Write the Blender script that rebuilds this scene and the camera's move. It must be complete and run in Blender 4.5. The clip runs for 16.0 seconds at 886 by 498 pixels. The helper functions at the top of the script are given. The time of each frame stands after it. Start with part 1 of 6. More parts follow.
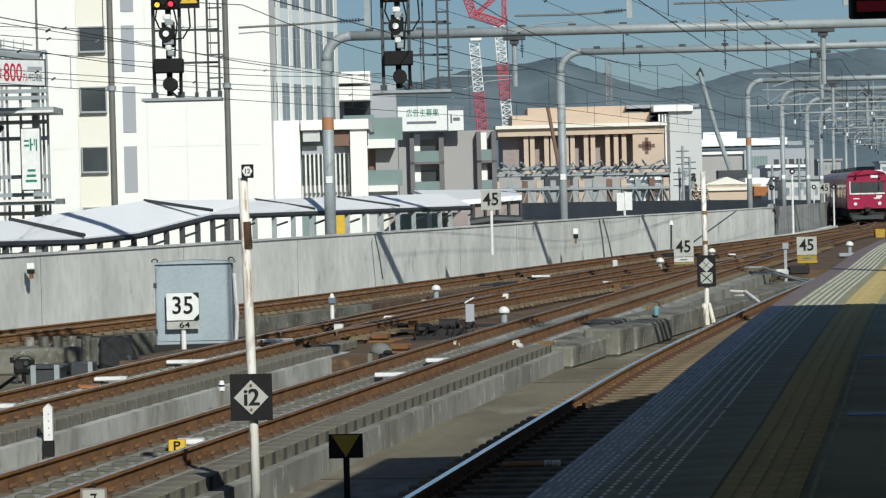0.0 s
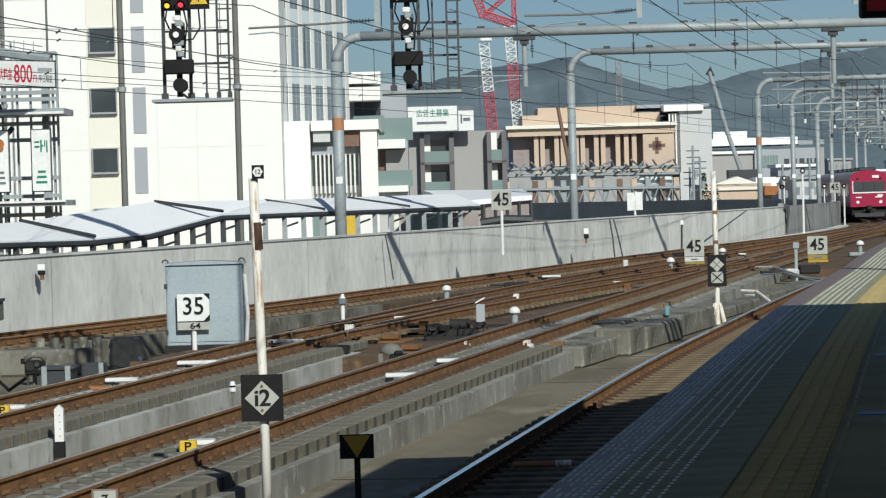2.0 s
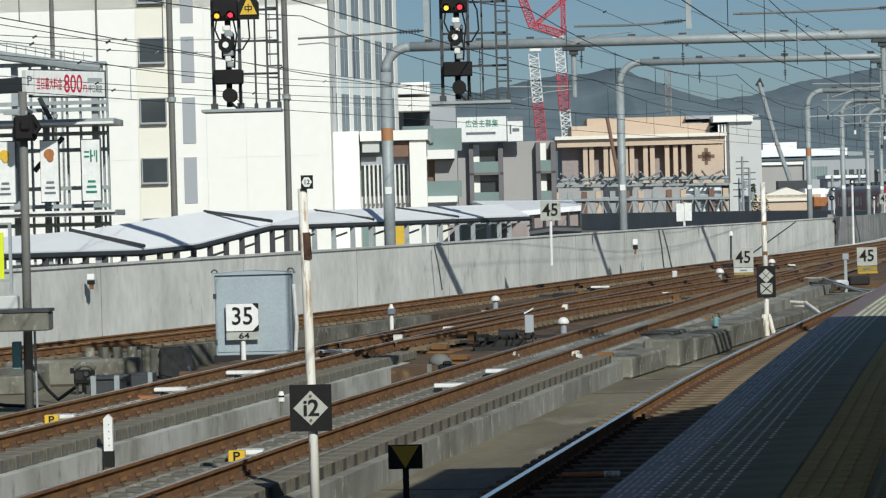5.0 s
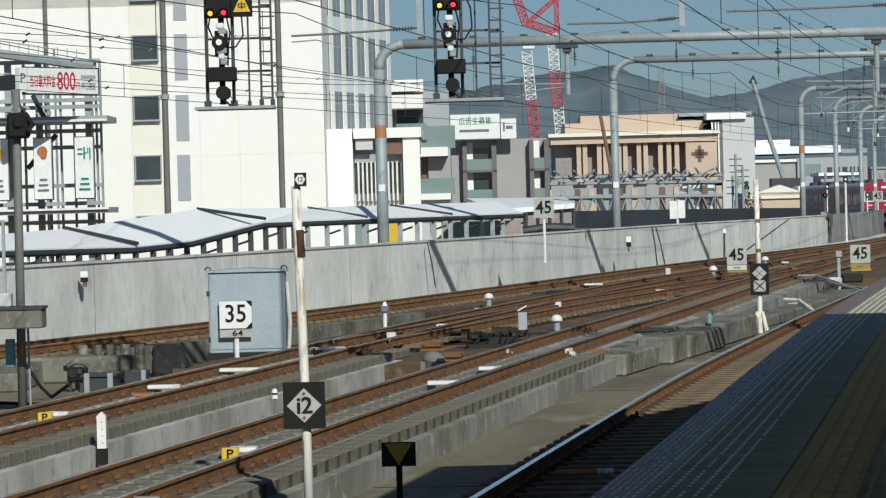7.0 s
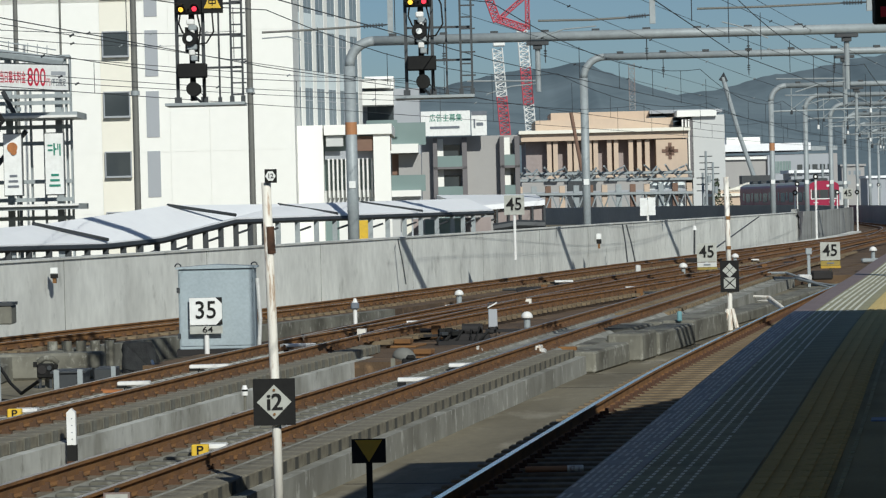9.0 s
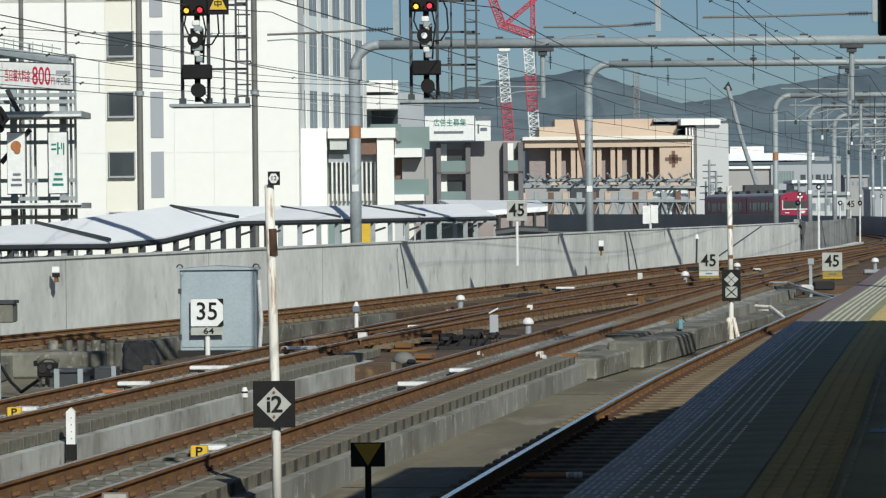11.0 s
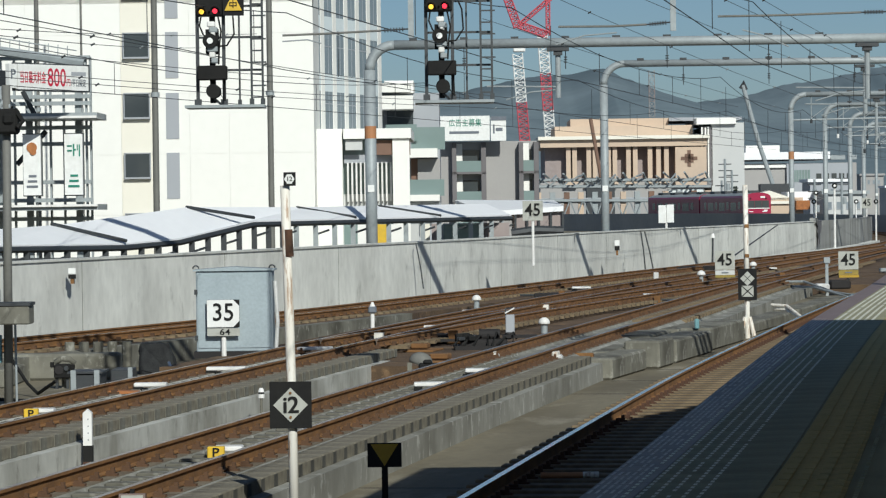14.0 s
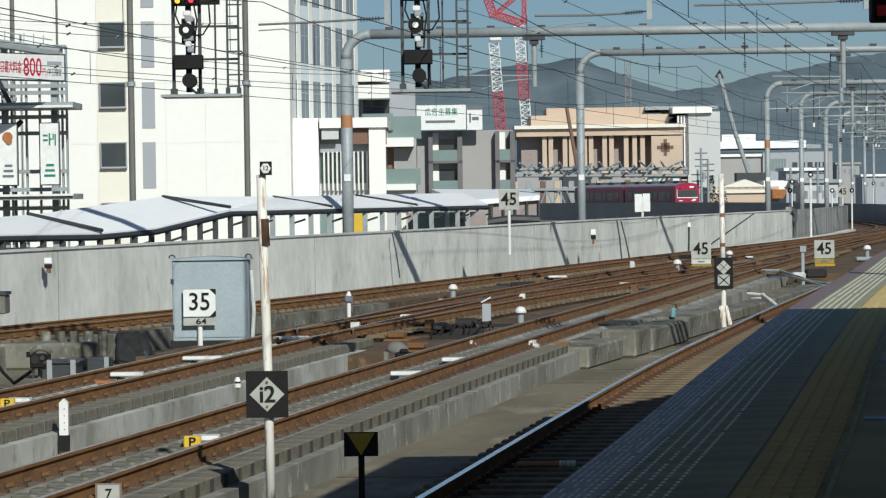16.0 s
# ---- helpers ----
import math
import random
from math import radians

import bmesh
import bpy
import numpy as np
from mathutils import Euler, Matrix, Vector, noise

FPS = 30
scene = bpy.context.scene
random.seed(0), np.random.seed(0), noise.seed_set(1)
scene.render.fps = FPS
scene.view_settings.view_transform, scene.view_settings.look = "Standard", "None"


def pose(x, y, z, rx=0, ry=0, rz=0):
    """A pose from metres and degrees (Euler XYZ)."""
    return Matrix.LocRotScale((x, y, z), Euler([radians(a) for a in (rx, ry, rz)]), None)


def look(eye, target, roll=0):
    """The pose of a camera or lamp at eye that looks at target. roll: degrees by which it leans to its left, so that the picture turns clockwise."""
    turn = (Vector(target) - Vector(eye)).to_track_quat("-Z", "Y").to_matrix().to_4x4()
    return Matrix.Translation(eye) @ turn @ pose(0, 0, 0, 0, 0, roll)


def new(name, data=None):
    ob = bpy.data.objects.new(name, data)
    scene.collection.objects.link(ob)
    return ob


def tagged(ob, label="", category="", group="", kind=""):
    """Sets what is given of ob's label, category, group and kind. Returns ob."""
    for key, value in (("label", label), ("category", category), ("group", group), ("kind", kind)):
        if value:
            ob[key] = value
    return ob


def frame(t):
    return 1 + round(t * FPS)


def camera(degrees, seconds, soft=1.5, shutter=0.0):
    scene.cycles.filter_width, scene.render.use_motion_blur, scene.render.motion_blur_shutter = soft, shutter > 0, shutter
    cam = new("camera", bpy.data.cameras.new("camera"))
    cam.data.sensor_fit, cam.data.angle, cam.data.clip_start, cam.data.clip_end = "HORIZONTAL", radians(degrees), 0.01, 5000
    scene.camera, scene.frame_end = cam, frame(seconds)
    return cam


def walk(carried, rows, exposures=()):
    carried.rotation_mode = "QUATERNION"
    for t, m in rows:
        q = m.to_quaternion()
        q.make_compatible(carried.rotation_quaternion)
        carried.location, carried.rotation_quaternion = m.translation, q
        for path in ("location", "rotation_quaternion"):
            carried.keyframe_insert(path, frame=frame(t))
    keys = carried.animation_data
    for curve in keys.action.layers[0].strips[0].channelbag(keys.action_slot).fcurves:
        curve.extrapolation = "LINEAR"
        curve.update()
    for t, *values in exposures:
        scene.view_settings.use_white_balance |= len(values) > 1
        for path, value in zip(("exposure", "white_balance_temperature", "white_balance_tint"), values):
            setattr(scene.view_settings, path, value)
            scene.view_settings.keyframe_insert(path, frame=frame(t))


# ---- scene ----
# Tracks run along +y; rail tops are z = 0. TOWN turns (right, ahead) of the onlooker's street view into that grid.
cam = camera(15.6, 16.0, soft=1.25)
EYE = (0.0, 0.0, 2.55)
ROWS = [
    (0.0, 89.074, 1.468, 8.598), (0.5, 89.044, 1.479, 8.580), (1.0, 89.126, 1.624, 8.924), (1.5, 89.118, 1.582, 8.971),
    (2.0, 89.083, 1.608, 8.781), (2.5, 89.141, 1.569, 8.747), (3.0, 89.175, 1.464, 8.963), (3.5, 89.286, 1.468, 9.222),
    (4.0, 89.339, 1.467, 9.431), (6.5, 89.198, 1.536, 9.728), (7.0, 89.243, 1.506, 9.532), (7.5, 89.269, 1.556, 9.444),
    (8.0, 89.200, 1.569, 9.113), (8.5, 89.163, 1.525, 9.008), (11.0, 89.258, 0.570, 9.057), (11.5, 89.200, 0.666, 8.776),
    (12.0, 89.217, 0.710, 8.728), (12.5, 89.235, 0.726, 8.883), (13.0, 89.257, 0.824, 9.094), (13.5, 89.275, 0.822, 9.152),
    (14.0, 89.264, 0.778, 9.336), (14.5, 89.212, 0.708, 9.221), (15.0, 89.141, 0.748, 9.176), (15.5, 89.076, 0.796, 8.838),
    (16.0, 89.066, 0.829, 8.916),
]
walk(cam, [(t, pose(*EYE, rx, ry, rz)) for t, rx, ry, rz in ROWS], exposures=[(0, -0.33, 6180, 4), (3.2, -0.34, 6180, 4), (4, -0.37, 6180, 4), (7, -0.42, 6180, 4), (11, -0.4, 6180, 4), (13.5, -0.35, 6180, 4), (16, -0.36, 6180, 4)])
TOWN = pose(0, 0, 0, 0, 0, 9)

# ---- light ----
SUN_AZ, SUN_EL = 154.0, 32.0     # where the sun stands: degrees clockwise from +y
world = bpy.data.worlds.new("sky")
scene.world = world
world.use_nodes = True
wn, wl = world.node_tree.nodes, world.node_tree.links
sky = wn.new("ShaderNodeTexSky")
sky.sky_type, sky.sun_disc = "NISHITA", False
sky.sun_elevation, sky.sun_rotation = radians(SUN_EL), radians(SUN_AZ)
sky.air_density, sky.dust_density, sky.ozone_density, sky.altitude = 0.85, 1.1, 4.3, 800
wl.new(sky.outputs["Color"], wn["Background"].inputs["Color"])
wn["Background"].inputs["Strength"].default_value = 0.068
sun = new("sun", bpy.data.lights.new("sun", "SUN"))
sun.data.energy, sun.data.angle, sun.data.color = 5.0, radians(0.5), (1.0, 0.95, 0.87)
sa, se = radians(SUN_AZ), radians(SUN_EL)
sun.matrix_world = look((50 * math.sin(sa) * math.cos(se), 50 * math.cos(sa) * math.cos(se), 50 * math.sin(se)), (0, 0, 0))


# ---- materials ----
def material(name, color, rough=0.8, metal=0.0, spot=None, amount=0.5, scale=1.0, grain=20.0, bump=0.1, stretch=(1, 1, 1),
             vary=0.0, glow=0.0, spec=0.5, speckle=0.35, stain=None):
    """A surface with stains at one scale (colour spot), grain at a finer one and, with stain (colour, scale, from, to, amount), sharper patches."""
    m = bpy.data.materials.new(name)
    m.use_nodes = True
    n, l = m.node_tree.nodes, m.node_tree.links
    b = n["Principled BSDF"]
    b.inputs["Roughness"].default_value, b.inputs["Metallic"].default_value = rough, metal
    b.inputs["Specular IOR Level"].default_value = spec
    co, mp = n.new("ShaderNodeTexCoord"), n.new("ShaderNodeMapping")
    mp.inputs["Scale"].default_value = stretch
    l.new(co.outputs["Object"], mp.inputs["Vector"])
    big, fine = n.new("ShaderNodeTexNoise"), n.new("ShaderNodeTexNoise")
    big.inputs["Scale"].default_value, big.inputs["Detail"].default_value = scale, 6
    fine.inputs["Scale"].default_value, fine.inputs["Detail"].default_value = grain, 4
    for x in (big, fine):
        l.new(mp.outputs["Vector"], x.inputs["Vector"])
    ramp = n.new("ShaderNodeMapRange")
    ramp.inputs["From Min"].default_value, ramp.inputs["From Max"].default_value = 0.38, 0.68
    ramp.inputs["To Max"].default_value = amount
    l.new(big.outputs["Fac"], ramp.inputs["Value"])
    mix = n.new("ShaderNodeMix")
    mix.data_type = "RGBA"
    mix.inputs[6].default_value = (*color, 1)
    mix.inputs[7].default_value = (*(spot or [c * 0.6 for c in color]), 1)
    l.new(ramp.outputs["Result"], mix.inputs[0])
    colour = mix.outputs[2]
    if stain:
        patch, edge, over = n.new("ShaderNodeTexNoise"), n.new("ShaderNodeMapRange"), n.new("ShaderNodeMix")
        patch.inputs["Scale"].default_value, patch.inputs["Detail"].default_value, patch.inputs["Roughness"].default_value = stain[1], 8, 0.65
        l.new(mp.outputs["Vector"], patch.inputs["Vector"])
        edge.inputs["From Min"].default_value, edge.inputs["From Max"].default_value, edge.inputs["To Max"].default_value = stain[2:]
        l.new(patch.outputs["Fac"], edge.inputs["Value"])
        over.data_type = "RGBA"
        over.inputs[7].default_value = (*stain[0], 1)
        l.new(colour, over.inputs[6])
        l.new(edge.outputs["Result"], over.inputs[0])
        colour = over.outputs[2]
    hue = n.new("ShaderNodeHueSaturation")
    val = n.new("ShaderNodeMath")
    val.operation = "MULTIPLY_ADD"
    val.inputs[1].default_value, val.inputs[2].default_value = speckle, 1.0 - speckle / 2 - vary / 2
    l.new(fine.outputs["Fac"], val.inputs[0])
    last = val
    if vary:
        info, add = n.new("ShaderNodeObjectInfo"), n.new("ShaderNodeMath")
        add.operation = "MULTIPLY_ADD"
        add.inputs[1].default_value = vary
        l.new(info.outputs["Random"], add.inputs[0])
        l.new(val.outputs[0], add.inputs[2])
        last = add
    l.new(last.outputs[0], hue.inputs["Value"])
    l.new(colour, hue.inputs["Color"])
    l.new(hue.outputs["Color"], b.inputs["Base Color"])
    if bump:
        bp = n.new("ShaderNodeBump")
        bp.inputs["Strength"].default_value, bp.inputs["Distance"].default_value = bump, 0.02
        l.new(fine.outputs["Fac"], bp.inputs["Height"])
        l.new(bp.outputs["Normal"], b.inputs["Normal"])
    if glow:
        b.inputs["Emission Color"].default_value = (*color, 1)
        b.inputs["Emission Strength"].default_value = glow
    return m


DECK = material("stained_deck_concrete", (0.20, 0.176, 0.12), 0.95, spot=(0.095, 0.08, 0.052), amount=0.9, scale=0.45, grain=9, bump=0.2, stretch=(1, 0.35, 1), stain=((0.31, 0.285, 0.22), 1.3, 0.53, 0.68, 0.7))
CONCRETE = material("concrete", (0.20, 0.195, 0.16), 0.9, spot=(0.075, 0.07, 0.054), amount=0.9, scale=1.6, grain=9, bump=0.3, vary=0.2, stretch=(1, 0.8, 0.7), stain=((0.33, 0.325, 0.285), 4.5, 0.55, 0.64, 0.7))
WALL_CONCRETE = material("wall_concrete", (0.76, 0.765, 0.715), 0.9, spot=(0.55, 0.552, 0.515), amount=0.85, scale=0.8, grain=7, bump=0.2, stretch=(0.7, 0.55, 0.32), speckle=0.4, stain=((0.27, 0.268, 0.24), 3.0, 0.57, 0.76, 0.7))
PANEL_CONCRETE = material("grey_panel_concrete", (0.36, 0.365, 0.35), 0.9, spot=(0.22, 0.22, 0.205), amount=0.9, scale=0.8, grain=6, bump=0.2, stretch=(0.7, 0.7, 0.12), stain=((0.15, 0.15, 0.135), 3, 0.55, 0.7, 0.7))
DARK_INSERT = material("dark_insert_grey", (0.075, 0.072, 0.06), 0.9, spot=(0.045, 0.043, 0.036), amount=0.7, scale=9, vary=0.25)
SLAB = material("track_slab", (0.30, 0.298, 0.265), 0.95, spot=(0.15, 0.145, 0.12), amount=0.9, scale=1.1, grain=8, bump=0.3, stretch=(1, 0.8, 0.5), stain=((0.50, 0.50, 0.46), 4.5, 0.56, 0.66, 0.75))
SLAB_PALE = material("pale_track_slab", (0.52, 0.525, 0.49), 0.95, spot=(0.26, 0.255, 0.22), amount=0.9, scale=1.2, grain=8, bump=0.3, stretch=(1, 0.8, 0.5), stain=((0.18, 0.175, 0.15), 3.5, 0.55, 0.68, 0.7))
SEAT = material("rust_stained_rail_seat", (0.20, 0.165, 0.115), 0.95, spot=(0.105, 0.078, 0.05), amount=0.9, scale=3.5, grain=14, bump=0.3, stain=((0.30, 0.285, 0.24), 5, 0.55, 0.66, 0.6))
BALLAST = material("rusty_bed", (0.135, 0.087, 0.048), 0.95, spot=(0.062, 0.04, 0.025), amount=0.95, scale=0.8, grain=25, bump=0.8, stain=((0.27, 0.17, 0.09), 2.2, 0.56, 0.68, 0.7))
KERB_CONCRETE = material("brown_stained_concrete", (0.23, 0.21, 0.158), 0.95, spot=(0.11, 0.096, 0.068), amount=0.9, scale=2.2, grain=12, bump=0.3, vary=0.14, stain=((0.33, 0.31, 0.25), 6, 0.54, 0.64, 0.6))
RAIL_TOP = material("rail_head", (0.42, 0.38, 0.34), 0.35, 0.7, spot=(0.3, 0.22, 0.16), amount=0.6, scale=0.6)
RAIL_SHINY = material("polished_rail_head", (0.75, 0.76, 0.78), 0.16, 1.0, amount=0.1, scale=0.6, bump=0)
FASTENER = material("dark_orange_fastener", (0.13, 0.068, 0.034), 0.9, spot=(0.06, 0.034, 0.02), amount=0.8, scale=3, vary=0.3)
RUST = material("rust", (0.245, 0.122, 0.04), 0.9, spot=(0.125, 0.062, 0.025), amount=0.8, scale=2.5, grain=30, bump=0.4)
RUST_ORANGE = material("orange_rust", (0.42, 0.17, 0.06), 0.9, spot=(0.22, 0.09, 0.04), amount=0.7, scale=3)
DARK_RUST = material("dark_flaking_rust", (0.10, 0.05, 0.03), 0.95, spot=(0.05, 0.03, 0.02), amount=0.8, scale=14, grain=50, bump=0.5)
PLATFORM = material("platform_asphalt", (0.35, 0.325, 0.20), 0.9, spec=0.2, spot=(0.21, 0.195, 0.12), amount=0.7, scale=0.7, grain=40, bump=0.15)
TILE_PINK = material("pink_edge_tile", (0.24, 0.178, 0.16), 0.5, spec=0.3, spot=(0.14, 0.11, 0.10), amount=0.7, scale=2.6, vary=0.12)
TILE_GREY = material("grey_tile", (0.35, 0.335, 0.215), 0.8, spec=0.25, spot=(0.23, 0.22, 0.145), amount=0.7, scale=2, vary=0.12)
TILE_WHITE = material("white_stud", (0.62, 0.62, 0.60), 0.6, spot=(0.4, 0.4, 0.4), amount=0.6, scale=4)
STUD = material("worn_pale_stud", (0.80, 0.78, 0.64), 0.45, spot=(0.5, 0.5, 0.46), amount=0.6, scale=4)
# pale pink includes the sheen of the ribbed edge slabs
RIB_PINK = material("worn_pink_rib_sheen", (0.55, 0.47, 0.44), 0.45, spot=(0.3, 0.26, 0.27), amount=0.8, scale=4)
TILE_YELLOW = material("yellow_tactile_tile", (0.60, 0.47, 0.21), 0.95, spec=0.12, spot=(0.38, 0.32, 0.15), amount=0.7, scale=2, vary=0.08)
WHITE_PAINT = material("white_paint", (0.80, 0.80, 0.78), 0.5, spot=(0.6, 0.58, 0.53), amount=0.5, scale=3, speckle=0.06)
WORN_WHITE = material("rust_streaked_white_paint", (0.84, 0.82, 0.75), 0.6, spot=(0.68, 0.62, 0.52), amount=0.6, scale=8, stretch=(1, 1, 0.12), stain=((0.32, 0.17, 0.08), 18, 0.54, 0.62, 0.75))
BLACK_PAINT = material("black_paint", (0.018, 0.018, 0.018), 0.8, spec=0.12, spot=(0.026, 0.026, 0.024), scale=4)
YELLOW_PAINT = material("yellow_paint", (0.72, 0.47, 0.03), 0.5, spot=(0.5, 0.33, 0.05), scale=5)
DIM_YELLOW = material("faded_yellow_paint", (0.46, 0.29, 0.02), 0.6, spot=(0.32, 0.2, 0.03), scale=5)
AGED_YELLOW = material("aged_yellow_paint", (0.30, 0.225, 0.04), 0.6, spot=(0.2, 0.15, 0.04), scale=5)
TARP = material("black_tarpaulin", (0.035, 0.037, 0.038), 0.85, spec=0.2, spot=(0.02, 0.02, 0.022), amount=0.8, scale=5, grain=30, bump=0.4)
LIME = material("lime_yellow_sheet", (0.70, 0.80, 0.01), 0.5, spot=(0.64, 0.72, 0.02), scale=3, bump=0, speckle=0.06)
GALV = material("galvanised_steel", (0.33, 0.365, 0.375), 0.55, 0.1, spot=(0.25, 0.275, 0.285), amount=0.6, scale=1.5, grain=8)
GALV_DARK = material("dark_steel", (0.05, 0.056, 0.06), 0.55, 0.2, spot=(0.035, 0.035, 0.04), scale=2)
ORANGE_BAND = material("orange_band_paint", (0.42, 0.19, 0.08), 0.7, spot=(0.3, 0.17, 0.1), scale=4)
WHITE_ROOF = material("white_sheet_roof", (0.88, 0.89, 0.90), 0.6, spot=(0.83, 0.84, 0.86), amount=0.5, scale=0.4, grain=3, bump=0, speckle=0.06)
WHITE_CLAD = material("white_cladding", (0.86, 0.855, 0.81), 0.7, spot=(0.84, 0.835, 0.79), amount=0.6, scale=0.15, grain=2, bump=0, speckle=0.06)
POLE = material("weathered_pole_steel", (0.17, 0.17, 0.155), 0.7, 0.1, spot=(0.12, 0.12, 0.11), scale=1.5)
CREAM_CLAD = material("cream_cladding", (0.82, 0.79, 0.69), 0.7, spot=(0.79, 0.76, 0.66), amount=0.6, scale=0.2, grain=2, bump=0, speckle=0.06)
GREY_CLAD = material("grey_panel", (0.36, 0.38, 0.41), 0.6, spot=(0.33, 0.35, 0.37), scale=0.3, bump=0, speckle=0.06)
GREY_TILE_CLAD = material("grey_tile_cladding", (0.36, 0.35, 0.34), 0.7, spot=(0.32, 0.31, 0.30), scale=0.3, grain=4, bump=0, speckle=0.06)
# dark cladding lifted towards grey to stand for distance haze
DARK_CLAD = material("haze_lifted_dark_cladding", (0.16, 0.15, 0.155), 0.6, scale=0.3, bump=0)
# brown and tan are muted for haze; the brown also carries recess shade
HAZY_BROWN = material("haze_and_shade_brown", (0.34, 0.285, 0.27), 0.9, spot=(0.27, 0.235, 0.23), scale=0.2, grain=2, bump=0)
TAN = material("tan_stone", (0.59, 0.46, 0.345), 0.8, spot=(0.49, 0.39, 0.31), amount=0.6, scale=0.15, grain=1.5, bump=0, speckle=0.12)
BROWN = material("brown_stone", (0.20, 0.12, 0.085), 0.8, spot=(0.14, 0.09, 0.07), scale=0.2, grain=2, bump=0)
GLASS = material("window_glass", (0.045, 0.055, 0.06), 0.06, spot=(0.07, 0.08, 0.085), amount=0.8, scale=0.3, bump=0, speckle=0.06)
MID_GLASS = material("slate_blue_glass", (0.27, 0.31, 0.335), 0.08, spot=(0.19, 0.225, 0.25), amount=0.8, scale=0.25, bump=0, speckle=0.06)
BLUE_GLASS = material("pale_blue_glass", (0.80, 0.86, 0.86), 0.1, spot=(0.74, 0.80, 0.81), amount=0.8, scale=0.25, bump=0, speckle=0.06)
GREEN_GLASS = material("green_glass", (0.22, 0.29, 0.28), 0.1, spot=(0.17, 0.23, 0.22), scale=0.3, bump=0, speckle=0.06)
DARK_WALL = material("dark_barrier", (0.38, 0.385, 0.375), 0.8, spot=(0.27, 0.275, 0.27), amount=0.6, scale=0.15, grain=2, bump=0)
# distance haze is mixed into this base colour, so woodland comes out blue-grey
HILL = material("haze_blue_wooded_hill", (0.185, 0.235, 0.262), 1.0, spot=(0.132, 0.174, 0.20), amount=0.9, scale=0.012, grain=0.06, bump=0, spec=0, speckle=0.2)
CITY = material("city_ground", (0.20, 0.20, 0.20), 0.95, spot=(0.13, 0.14, 0.13), amount=0.8, scale=0.02, grain=0.5, bump=0)
# crane red made paler and pinker, with distance haze in the colour
RED_CRANE = material("haze_paled_crane_red", (0.55, 0.11, 0.14), 0.5, spot=(0.46, 0.10, 0.12), scale=0.5, bump=0)
TRAIN_RED = material("maroon_train_paint", (0.33, 0.011, 0.058), 0.35, spot=(0.30, 0.012, 0.04), amount=0.5, scale=0.6, bump=0)
PALE = material("pale_grey_cladding", (0.55, 0.56, 0.55), 0.7, spot=(0.5, 0.51, 0.5), scale=0.2, grain=2, bump=0, speckle=0.06)
LEAF = material("dark_foliage", (0.05, 0.075, 0.035), 0.8, spot=(0.03, 0.05, 0.025), scale=0.6, bump=0)
TRAIN_DARK = material("underframe_grime", (0.02, 0.018, 0.018), 0.8, scale=2)
SIGN_WHITE = material("sign_white", (0.82, 0.83, 0.81), 0.5, spot=(0.64, 0.64, 0.61), amount=0.5, scale=4, bump=0, speckle=0.06)
AGED_WHITE = material("aged_grey_white_paint", (0.44, 0.45, 0.41), 0.7, spot=(0.32, 0.32, 0.28), amount=0.7, scale=5, bump=0, speckle=0.12)
RED_INK = material("red_ink", (0.55, 0.02, 0.06), 0.5, scale=3, bump=0)
GREEN_INK = material("green_ink", (0.02, 0.22, 0.15), 0.5, scale=3, bump=0)
GREY_INK = material("grey_ink", (0.15, 0.17, 0.20), 0.5, scale=3, bump=0)
BOX_GREY = material("blue_grey_box_paint", (0.36, 0.425, 0.455), 0.5, spot=(0.29, 0.345, 0.375), amount=0.6, scale=1.5)
LAMP_RED = material("red_signal_lamp", (1.0, 0.03, 0.06), 0.3, glow=1.6, bump=0)
LAMP_YELLOW = material("yellow_signal_lamp", (1.0, 0.55, 0.05), 0.3, glow=1.2, bump=0)
LAMP_DARK = material("unlit_lens", (0.02, 0.02, 0.025), 0.1, bump=0)
TIMBER = material("weathered_brown_sleeper", (0.205, 0.155, 0.092), 0.9, spot=(0.10, 0.073, 0.044), amount=0.9, scale=3, grain=20, vary=0.2)
BED_KHAKI = material("khaki_track_bed", (0.23, 0.18, 0.115), 0.95, spot=(0.11, 0.085, 0.055), amount=0.9, scale=0.9, grain=22, bump=0.8)
BLUE_PATCH = material("flat_blue", (0.06, 0.13, 0.34), 0.5, scale=4)
TEAL = material("teal_paint", (0.16, 0.33, 0.36), 0.6, scale=4)


# ---- building helpers ----
def finish(name, bm, mat, parent=None, label="", m=None, smooth=False):
    me = bpy.data.meshes.new(name)
    bm.normal_update()
    bm.to_mesh(me)
    bm.free()
    for k in (mat if isinstance(mat, (list, tuple)) else [mat]):
        me.materials.append(k)
    if smooth:
        for p in me.polygons:
            p.use_smooth = True
    ob = new(name, me)
    if parent is not None:
        ob.parent = parent
    if m is not None:
        ob.matrix_basis = m
    if label:
        ob["label"] = label
    return ob


def part(name, bm, mat, parent, label="", m=None, smooth=False):
    return finish(name, bm, mat, parent, label, m, smooth)


def thing(name, m, label, category, group="", kind=""):
    ob = new(name)
    ob.empty_display_size = 0.2
    ob.matrix_basis = m
    return tagged(ob, label, category, group, kind)


def box(bm, a, b, bevel=0.0, m=None):
    """A block between corners a and b."""
    c = [(p + q) / 2 for p, q in zip(a, b)]
    s = [max(abs(q - p), 1e-4) for p, q in zip(a, b)]
    r = bmesh.ops.create_cube(bm, size=1, matrix=(m or Matrix()) @ Matrix.LocRotScale(c, None, s))
    if bevel:
        es = list({e for v in r["verts"] for e in v.link_edges})
        bmesh.ops.bevel(bm, geom=es, offset=bevel, segments=1, affect="EDGES")
    return bm


def blocks(*pairs, bevel=0.0):
    bm = bmesh.new()
    for a, b in pairs:
        box(bm, a, b, bevel)
    return bm


